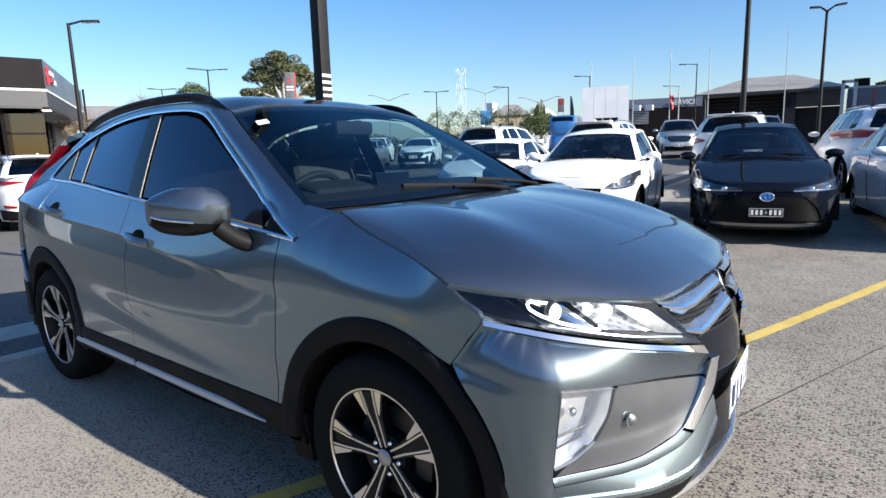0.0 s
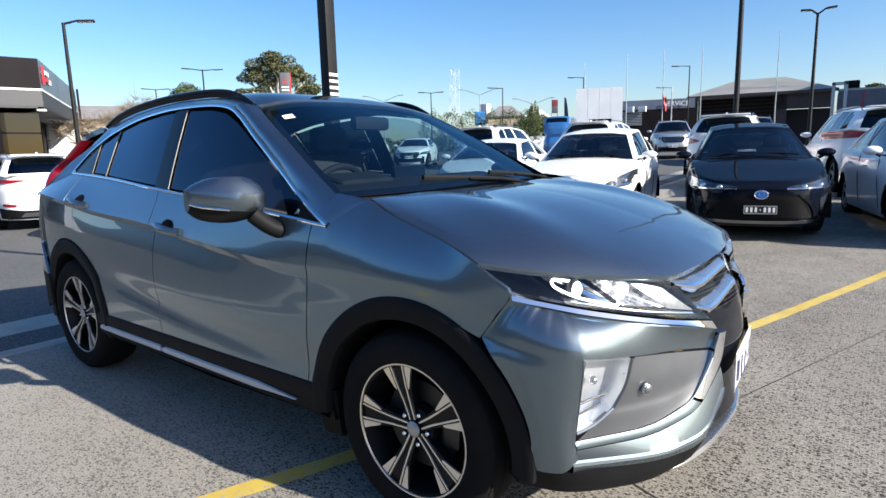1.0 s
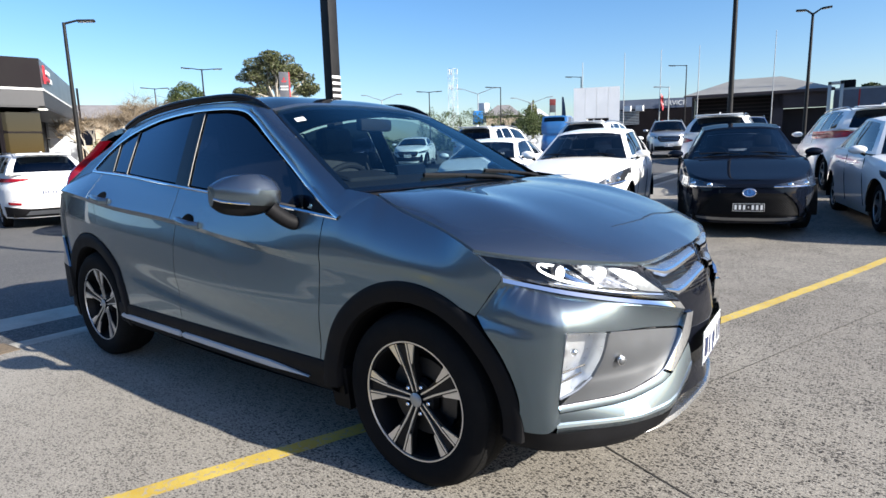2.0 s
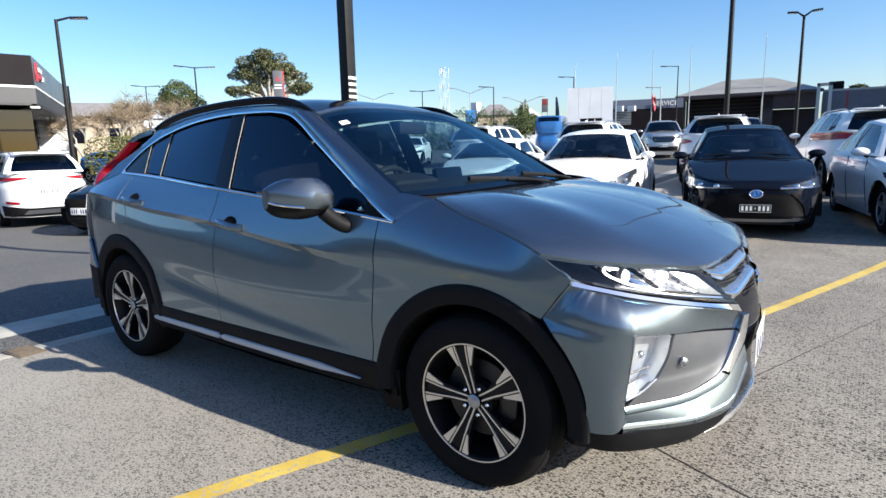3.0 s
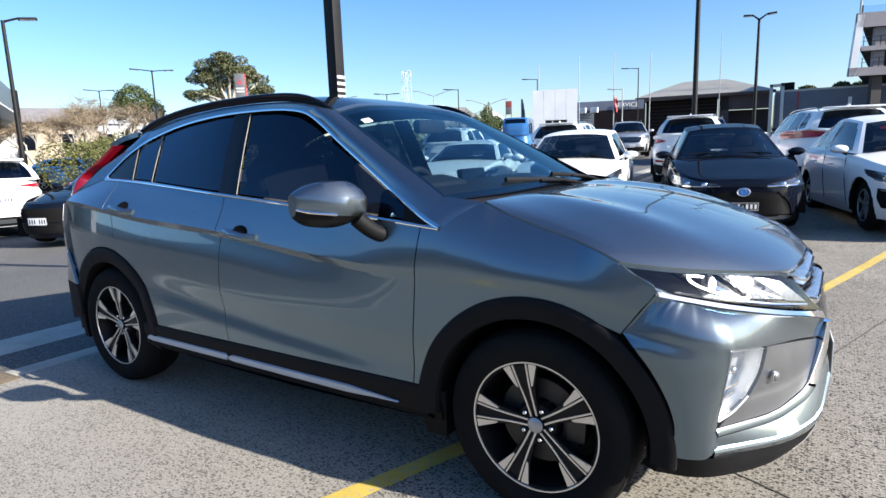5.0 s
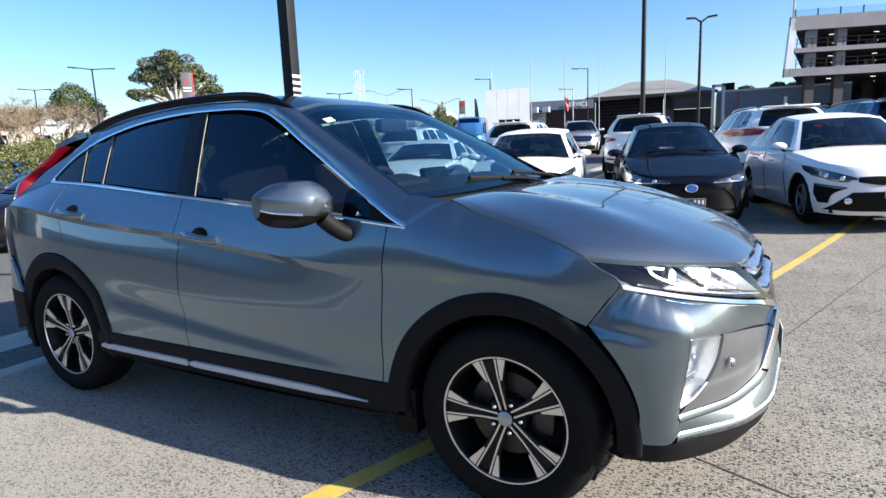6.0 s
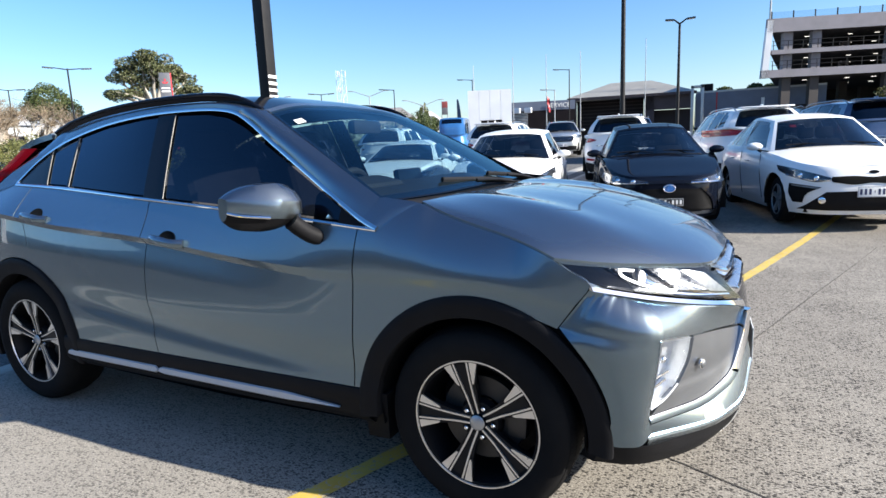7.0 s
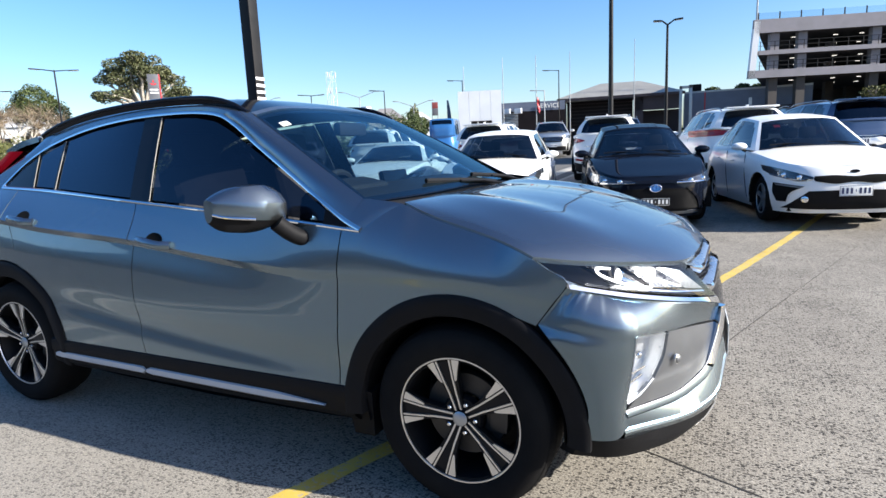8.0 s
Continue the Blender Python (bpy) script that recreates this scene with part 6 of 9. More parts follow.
    ws_t = [(X(sp["xrf"]) + 0.10, 0, zr - 0.075), (X(sp["xrf"]) + 0.08, rw * 0.6, zr - 0.085), (X(sp["xrf"]) + 0.02, rw, zr - 0.115)]
    bk_b = [(X(sp["xt"]) - 0.04, 0, sp["tail"] + 0.03), (X(sp["xt"]) - 0.02, bw * 0.55, sp["tail"] + 0.025), (X(sp["xt"]) + 0.10, bw * 0.90, sp["belt_r"])]
    bk_t = [(X(sp["xrr"]) - 0.06, 0, sp["roof_r"]), (X(sp["xrr"]) - 0.04, rw * 0.6, sp["roof_r"] - 0.01), (X(sp["xrr"]), rw * 0.94, sp["roof_r"] - 0.04)]
    side_b = [ws_b[-1], (X(2.2), bw, 0.5 * (sp["belt_f"] + sp["belt_r"])), (X(3.2), bw * 0.985, 0.3 * sp["belt_f"] + 0.7 * sp["belt_r"]), bk_b[-1]]
    side_t = [ws_t[-1], (X(0.5 * (sp["xrf"] + sp["xrr"])), rw * 1.03, zr - 0.045), bk_t[-1]]

    def sheet_pair(nm_f, nm_g, quad, nu, nv, keep, centre, g_mat=None, spans=((0, 999),)):
        Gs = coons(*quad, nu, nv)
        if centre:
            Gs = np.concatenate([(Gs * np.array([1, -1, 1]))[:, ::-1], Gs[:, 1:]], 1)
        sides = (1,) if centre else (1, -1)
        N = Gs.shape[1] - 1
        for s in sides:
            A = Gs * np.array([1, s, 1])
            v, f = grid_mesh(A, None, lambda i, j: not keep(i, j, N, nv))
            if f:
                mesh_object(nm_f, v, f, paint_mat, ob)
            for i0, i1 in spans:
                v, f = grid_mesh(A - np.array([0, s * 0.006 if not centre else 0, 0.003]), None, lambda i, j: i0 <= i < i1 and keep(i, j, N, nv))
                if f:
                    used = sorted({k for q in f for k in q})
                    at_new = {k: n for n, k in enumerate(used)}
                    mesh_object(nm_g, [v[k] for k in used], [tuple(at_new[k] for k in q) for q in f], g_mat or glass_mat, ob).visible_shadow = False
    sheet_pair("windscreen_frame", "windscreen", (ws_b, ws_t, [ws_b[0], ws_t[0]], [ws_b[-1], ws_t[-1]]), 14, 14, lambda i, j, N, V: 1 <= i < N - 1 and 0 <= j < V - 1, True)
    lo_cut = sp.get("rear_low", 1)
    sheet_pair("rear_frame", "rear_window", (bk_b, bk_t, [bk_b[0], (0.5 * (bk_b[0][0] + bk_t[0][0]) - sp.get("bulge", 0.06), 0, 0.5 * (bk_b[0][2] + bk_t[0][2])), bk_t[0]],
               [bk_b[-1], (0.5 * (bk_b[-1][0] + bk_t[-1][0]) - sp.get("bulge", 0.06), 0.52 * (bk_b[-1][1] + bk_t[-1][1]), 0.5 * (bk_b[-1][2] + bk_t[-1][2])), bk_t[-1]]), 12, 12, lambda i, j, N, V: 2 <= i < N - 2 and lo_cut <= j < V - 1, True, M["glass_dark"])
    n1 = 40
    pill = lambda i: 19 <= i < 21 or (30 <= i < 31)
    sheet_pair("side_frame", "side_window", (side_b, side_t, [side_b[0], side_t[0]], [side_b[-1], (0.5 * (bk_b[-1][0] + bk_t[-1][0]) - sp.get("bulge", 0.06), 0.52 * (bk_b[-1][1] + bk_t[-1][1]), 0.5 * (bk_b[-1][2] + bk_t[-1][2])), side_t[-1]]), n1, 12,
               lambda i, j, N, V: 3 <= i < sp.get("last", 35) and 1 <= j < V - 1 - (2 if i < 4 or i > sp.get("last", 35) - 3 else 0) and not pill(i), False, None, ((0, 19), (21, 30), (31, 99)))
    rg = coons(side_t, [ws_t[0], (X(0.5 * (sp["xrf"] + sp["xrr"])), 0, zr + 0.0), bk_t[0]], [ws_t[-1], ws_t[1], ws_t[0]], [bk_t[-1], bk_t[1], bk_t[0]], 20, 8)
    rg = np.concatenate([rg, (rg * np.array([1, -1, 1]))[::-1][1:]])
    mesh_object("roof", *grid_mesh(rg), sp.get("roof_mat") or paint_mat, ob)
    if sp["rails"]:
        for s in (1, -1):
            rl = [(X(sp["xrf"]) - 0.12, s * rw * 0.93, zr - 0.06), (X(sp["xrf"]) - 0.3, s * rw * 0.95, zr - 0.020), (X(0.5 * (sp["xrf"] + sp["xrr"])), s * rw * 0.96, zr - 0.004), (X(sp["xrr"]) + 0.2, s * rw * 0.92, sp["roof_r"] + 0.03), (X(sp["xrr"]) + 0.05, s * rw * 0.9, sp["roof_r"] - 0.03)]
            mesh_object("roof_rail", *sweep(smooth_curve(rl, 20), 0.013, 6), M["silver_trim"], ob)
    # door seams, handles, mirrors
    side_y = lambda x, z: (axes(sp, z)[2]) * (1 - (abs(x) / (h - 0.02)) ** sp["n"]) ** (1 / sp["n"])
    for s in (1, -1):
        for d0 in (sp["fo"] + 0.46, sp["fo"] + 1.52):
            line = [(X(d0) - 0.03 * k, s * (side_y(X(d0) - 0.03 * k, z) + 0.0015), z) for k, z in enumerate(np.linspace(sp["low"] + 0.12, top_z(sp, X(d0)) - 0.03, 7))]
            mesh_object("door_seam", *sweep(line, 0.0045, 4), M["under"], ob)
        for d0 in (sp["fo"] + 1.28, sp["fo"] + 2.20):
            zz = top_z(sp, X(d0)) - 0.17
            mesh_object("door_handle", *sweep([(X(d0) + q, s * (side_y(X(d0), zz) + 0.022 * math.sin(math.pi * (q + 0.1) / 0.2)), zz) for q in np.linspace(-0.1, 0.1, 7)], 0.012, 6), paint_mat, ob)
        bm = bmesh.new()
        bmesh.ops.create_uvsphere(bm, u_segments=18, v_segments=10, radius=1.0)
        bmesh.ops.scale(bm, vec=(0.075, 0.115, 0.060), verts=bm.verts)
        bmesh.ops.translate(bm, vec=(X(sp["xc"]) - 0.30, s * (half + 0.045), sp["belt_f"] + 0.085), verts=bm.verts)
        part("door_mirror", bm, sp.get("mirror_mat") or paint_mat, ob)
        mesh_object("mirror_foot", *sweep([(X(sp["xc"]) - 0.29, s * (half - 0.05), sp["belt_f"] + 0.01), (X(sp["xc"]) - 0.29, s * (half + 0.01), sp["belt_f"] + 0.05)], 0.025, 6), M["plastic"], ob)
    # seats, dash and wheel inside
    bm = bmesh.new()
    add_box(bm, (0.45, sp["W"] - 0.42, 0.16), (X(sp["xc"]) - 0.28, 0, sp["belt_f"] - 0.04), 0.04)
    part("dashboard", bm, M["interior"], ob)
    for yy in (-0.36, 0.36):
        for d0 in (2.55, 3.35):
            if d0 > sp["xrr"] - 0.3:
                continue
            bm = bmesh.new()
            add_box(bm, (0.16, 0.46, 0.56), (X(d0), yy, sp["belt_f"] - 0.12), 0.06, (0, -12, 0))
            add_box(bm, (0.10, 0.25, 0.18), (X(d0) - 0.08, yy, sp["belt_f"] + 0.26), 0.04, (0, -10, 0))
            part("seat", bm, M["seat"], ob)
    ring = [(X(sp["xc"]) - 0.62 + 0.06 * math.sin(a), -0.36 + 0.18 * math.cos(a), sp["belt_f"] + 0.02 + 0.16 * math.sin(a)) for a in np.linspace(0, 2 * math.pi, 25)[:-1]]
    mesh_object("steering_wheel", *sweep(ring, 0.015, 6, 1.0, True), M["interior"], ob)
    for s in (0.05, -0.55):
        wv = [(X(sp["xc"]) + 0.02, s + 0.5, sp["cowl"] + 0.045), (X(sp["xc"]) - 0.03, s + 0.2, sp["cowl"] + 0.07), (X(sp["xc"]) - 0.02, s - 0.05, sp["cowl"] + 0.06)]
        mesh_object("wiper", *sweep(smooth_curve(wv, 8), 0.010, 5), M["plastic"], ob)
    return ob


def plate_on(ob, sp, z, where, w, hgt, ground, ink, text=None, y=0.0):
    """A number plate with plain bars for its characters."""
    x = (front_x(sp, 0, z) + 0.02) if where > 0 else (rear_x(sp, 0, z) - 0.02)
    m = pose(x, y, z, 0, 0, 0 if where > 0 else 180)
    return number_plate(ob, w, hgt, m, ground, ink, 7, hgt * 0.30)


def ring_badge(ob, x, z, a, b, mat, t=0.008):
    pts = [(x, a * math.cos(k), z + b * math.sin(k)) for k in np.linspace(0, 2 * math.pi, 33)[:-1]]
    return mesh_object("badge", *sweep(pts, t, 6, 1.0, True), mat, ob, "round badge")


def honeycomb(ob, sp, y1, z0, z1, taper, step=0.030):
    """Mesh of small dark lozenges over an intake."""
    v, f = [], []
    row = 0
    z = z0 + step * 0.5
    while z < z1 - step * 0.4:
        wid = y1 - taper * (z - z0)
        k0 = int(wid / step)
        for k in range(-k0, k0 + 1):
            y = k * step + (step / 2 if row % 2 else 0)
            if abs(y) > wid - 0.01:
                continue
            b = len(v)
            for dy, dz, dx in ((-0.42, 0, 0.009), (0, -0.30, 0.012), (0.42, 0, 0.009), (0, 0.30, 0.012)):
                v.append((front_x(sp, y + dy * step, z) + dx, y + dy * step, z + dz * step))
            f.append((b, b + 1, b + 2, b + 3))
        z += step * 0.5
        row += 1
    ob2 = mesh_object("grille_mesh", v, f, M["plastic"], ob, "dark honeycomb mesh", False)
    return ob2


def headlamp(ob, sp, low, top, outer, inner, depth=0.03, bowls=2):
    made = face_bit(sp, ob, "headlight", (low, top, inner, outer), M["lamp_dark"], 1, 0.004, 12, 6, True, "headlight behind a clear lens")
    G = face_patch(sp, (low, top, inner, outer), 12, 6, 1, 0.016)
    for lamp, s in zip(made, (1, -1)):
        v, f = grid_mesh(G * np.array([1, s, 1]), (-0.012, 0, 0))
        mesh_object("lens", v, f if s == 1 else [tuple(reversed(q)) for q in f], M["glass_lens"], lamp)
        for k in range(bowls):
            c = G[3, 4 + 4 * k] * np.array([1, s, 1]) - np.array([0.012, 0, 0])
            bm = bmesh.new()
            bmesh.ops.create_uvsphere(bm, u_segments=14, v_segments=8, radius=0.034)
            bmesh.ops.scale(bm, vec=(0.4, 1, 1), verts=bm.verts)
            bmesh.ops.translate(bm, vec=c, verts=bm.verts)
            part("reflector", bm, M["lamp_inner"], lamp)
        edge = [G[1, i] * np.array([1, s, 1]) - np.array([0.006, 0, 0]) for i in range(0, 13, 2)]
        mesh_object("light_guide", *sweep(edge, 0.011, 5), M["lamp_inner"], lamp)
    return made


# dark sedan that faces the camera
SEDAN_D = shape(L=4.63, W=1.78, H=1.515, low=0.15, wb=2.70, fo=0.93, r=0.315, nose=0.69, cowl=0.98, xc=1.30, xrf=2.12, xrr=3.45, xt=4.22, belt_f=0.955, belt_r=1.03, tail=1.05, roof_r=1.38, n=3.8, roof_w=0.53, belt_w=0.79, mirror_mat=M["paint_black"], rear_low=0, bulge=0.0)
dark = car_body("sedan", "blue-black sedan facing the yard, nose in the sun", SEDAN_D, M["paint_black"], (0.70, 8.12), -75.5, "parked cars", M["rim_silver"], 0.0)
headlamp(dark, SEDAN_D, [(0.27, 0.628), (0.52, 0.618), (0.77, 0.610)], [(0.27, 0.655), (0.56, 0.705), (0.81, 0.765)], [(0.77, 0.610), (0.835, 0.69), (0.81, 0.765)], [(0.27, 0.628), (0.27, 0.655)])
face_bit(SEDAN_D, dark, "upper_grille", ([(-0.34, 0.622), (0.34, 0.622)], [(-0.36, 0.655), (0, 0.668), (0.36, 0.655)], [(-0.34, 0.622), (-0.36, 0.655)], [(0.34, 0.622), (0.36, 0.655)]), M["gloss_black"], 1, 0.008, 14, 2, False)
face_bit(SEDAN_D, dark, "lower_grille", ([(-0.60, 0.255), (0, 0.24), (0.60, 0.255)], [(-0.40, 0.545), (0, 0.555), (0.40, 0.545)], [(-0.60, 0.255), (-0.53, 0.40), (-0.40, 0.545)], [(0.60, 0.255), (0.53, 0.40), (0.40, 0.545)]), M["under"], 1, 0.006, 20, 8, False)
honeycomb(dark, SEDAN_D, 0.59, 0.26, 0.54, 0.62)
face_bit(SEDAN_D, dark, "intake_edge", ([(0.60, 0.240), (0.66, 0.25)], [(0.40, 0.56), (0.43, 0.57)], [(0.60, 0.240), (0.55, 0.40), (0.40, 0.56)], [(0.66, 0.25), (0.60, 0.40), (0.43, 0.57)]), M["gloss_black"], 1, 0.016, 3, 8)
face_bit(SEDAN_D, dark, "corner_scoop", ([(0.70, 0.27), (0.83, 0.30)], [(0.66, 0.50), (0.80, 0.56)], [(0.70, 0.27), (0.66, 0.50)], [(0.83, 0.30), (0.80, 0.56)]), M["lamp_dark"], 1, 0.006, 5, 6)
face_bit(SEDAN_D, dark, "chin", ([(-0.66, 0.195), (0, 0.185), (0.66, 0.195)], [(-0.68, 0.235), (0, 0.225), (0.68, 0.235)], [(-0.66, 0.195), (-0.68, 0.235)], [(0.66, 0.195), (0.68, 0.235)]), M["silver_trim"], 1, 0.012, 20, 2, False)
xe = front_x(SEDAN_D, 0, 0.58) + 0.018
ring_badge(dark, xe, 0.56, 0.075, 0.050, M["chrome"])
ring_badge(dark, xe + 0.001, 0.567, 0.026, 0.036, M["blue_badge"], 0.007)
v, f = spin([(0.0, 0.0), (1.0, -0.002)], 28)
mesh_object("badge_field", [(xe - 0.004, p[0] * 0.07, 0.56 + p[2] * 0.045) for p in v], f, M["blue_badge"], dark)
number_plate(dark, 0.372, 0.107, pose(front_x(SEDAN_D, 0, 0.37) + 0.022, 0, 0.37), M["plate_black"], M["plate_white"], 7, 0.030)

# white sedan beside it
SEDAN_W = shape(L=4.64, W=1.80, H=1.545, wb=2.70, fo=0.90, r=0.32, nose=0.76, cowl=1.00, xc=1.30, xrf=2.10, xrr=3.72, xt=4.32, belt_f=0.965, belt_r=1.04, tail=1.06, roof_r=1.43, n=4.4, roof_w=0.54, belt_w=0.80, rear_low=0, bulge=0.0)
white = car_body("sedan", "clean white sedan with a black tiger-nose grille", SEDAN_W, M["paint_white"], (3.05, 8.46), -76.0, "parked cars", M["rim_silver"])
headlamp(white, SEDAN_W, [(0.47, 0.62), (0.62, 0.60), (0.80, 0.66)], [(0.46, 0.655), (0.66, 0.725), (0.85, 0.80)], [(0.80, 0.66), (0.85, 0.73), (0.85, 0.80)], [(0.47, 0.62), (0.46, 0.655)])
face_bit(SEDAN_W, white, "grille", ([(-0.44, 0.60), (-0.22, 0.565), (0, 0.585), (0.22, 0.565), (0.44, 0.60)], [(-0.44, 0.665), (-0.2, 0.672), (0, 0.655), (0.2, 0.672), (0.44, 0.665)], [(-0.44, 0.60), (-0.455, 0.63), (-0.44, 0.665)], [(0.44, 0.60), (0.455, 0.63), (0.44, 0.665)]), M["under"], 1, 0.010, 24, 4, False, "black tiger-nose grille")
face_bit(SEDAN_W, white, "lower_intake", ([(-0.72, 0.24), (0, 0.23), (0.72, 0.24)], [(-0.50, 0.475), (0, 0.485), (0.50, 0.475)], [(-0.72, 0.24), (-0.62, 0.36), (-0.50, 0.475)], [(0.72, 0.24), (0.62, 0.36), (0.50, 0.475)]), M["plastic"], 1, 0.008, 24, 6, False, "black lower intake")
face_bit(SEDAN_W, white, "corner_vent", ([(0.70, 0.33), (0.765, 0.33)], [(0.55, 0.535), (0.80, 0.575)], [(0.70, 0.33), (0.68, 0.45), (0.55, 0.535)], [(0.765, 0.33), (0.80, 0.45), (0.80, 0.575)]), M["under"], 1, 0.008, 5, 6)
face_bit(SEDAN_W, white, "vent_strip", ([(0.58, 0.515), (0.78, 0.545)], [(0.57, 0.53), (0.79, 0.565)], [(0.58, 0.515), (0.57, 0.53)], [(0.78, 0.545), (0.79, 0.565)]), M["silver_trim"], 1, 0.014, 5, 2)
for yy in (-0.54, 0.54):
    v, f = spin([(0.0, 0.012), (0.030, 0.012), (0.042, 0.006), (0.045, 0.0)], 20)
    m = pose(front_x(SEDAN_W, yy, 0.37) + 0.01, yy, 0.37, 0, 0, -90 + (14 if yy > 0 else -14))
    mesh_object("fog_lamp", [m @ Vector(p) for p in v], f, M["lamp_inner"], white)
v, f = spin([(0.0, 0.0), (1.0, -0.003)], 28)
xe = front_x(SEDAN_W, 0, 0.715) + 0.012
mesh_object("badge", [(xe - p[1], p[0] * 0.058, 0.715 + p[2] * 0.022) for p in v], f, M["gloss_black"], white, "oval badge")
number_plate(white, 0.372, 0.134, pose(front_x(SEDAN_W, 0, 0.47) + 0.03, 0, 0.475), M["plate_white"], ink_blue, 7, 0.036)

for nm, yy, zz, sz, mt in (("sticker", -0.40, 1.395, (0.006, 0.10, 0.05), M["stripe_white"]), ("hanging_tag", -0.33, 1.345, (0.006, 0.09, 0.075), M["red_sign"])):
    part(nm, box(sz, (0.305 + (1.395 - zz) * 1.75, yy, zz - 0.012), 0.001, (0, -58, 0)), mt, white)

# white hatchback
HATCH = shape(L=4.30, W=1.78, H=1.535, wb=2.65, fo=0.88, r=0.31, nose=0.78, cowl=1.02, xc=1.12, xrf=1.85, xrr=3.75, xt=4.12, belt_f=0.985, belt_r=1.08, tail=1.02, roof_r=1.43, n=4.0, roof_w=0.55, belt_w=0.80)
hatch = car_body("hatchback", "plain white hatchback with dark glass", HATCH, M["paint_white"], (-1.55, 7.55), -78.4, "parked cars", M["rim_silver"])
headlamp(hatch, HATCH, [(0.48, 0.66), (0.62, 0.63), (0.78, 0.66)], [(0.52, 0.70), (0.68, 0.80), (0.83, 0.88)], [(0.78, 0.66), (0.84, 0.76), (0.83, 0.88)], [(0.48, 0.66), (0.52, 0.70)])
face_bit(HATCH, hatch, "grille", ([(-0.42, 0.58), (0.42, 0.58)], [(-0.44, 0.655), (0, 0.66), (0.44, 0.655)], [(-0.42, 0.58), (-0.44, 0.655)], [(0.42, 0.58), (0.44, 0.655)]), M["under"], 1, 0.008, 18, 3, False)
face_bit(HATCH, hatch, "lower_intake", ([(-0.58, 0.26), (0.58, 0.26)], [(-0.50, 0.46), (0.50, 0.46)], [(-0.58, 0.26), (-0.50, 0.46)], [(0.58, 0.26), (0.50, 0.46)]), M["plastic"], 1, 0.008, 18, 4, False)
plate_on(hatch, HATCH, 0.45, 1, 0.372, 0.134, M["plate_white"], ink_blue)

# white sedan further along that row
SEDAN_V = shape(L=4.55, W=1.77, H=1.44, wb=2.65, fo=0.88, r=0.31, nose=0.77, cowl=1.0, xc=1.18, xrf=1.95, xrr=3.45, xt=4.15, belt_f=0.98, belt_r=1.05, tail=1.06, roof_r=1.37, n=2.9, rear_low=0, bulge=0.0)
sedan2 = car_body("sedan", "white sedan parked in the row, dark windscreen", SEDAN_V, M["paint_white"], (-4.45, 8.9), -75.0, "parked cars")
headlamp(sedan2, SEDAN_V, [(0.46, 0.65), (0.76, 0.66)], [(0.50, 0.72), (0.82, 0.84)], [(0.76, 0.66), (0.82, 0.84)], [(0.46, 0.65), (0.50, 0.72)])
face_bit(SEDAN_V, sedan2, "grille", ([(-0.40, 0.58), (0.40, 0.58)], [(-0.42, 0.67), (0.42, 0.67)], [(-0.40, 0.58), (-0.42, 0.67)], [(0.40, 0.58), (0.42, 0.67)]), M["under"], 1, 0.008, 14, 3, False)
plate_on(sedan2, SEDAN_V, 0.45, 1, 0.372, 0.134, M["plate_white"], ink_blue)


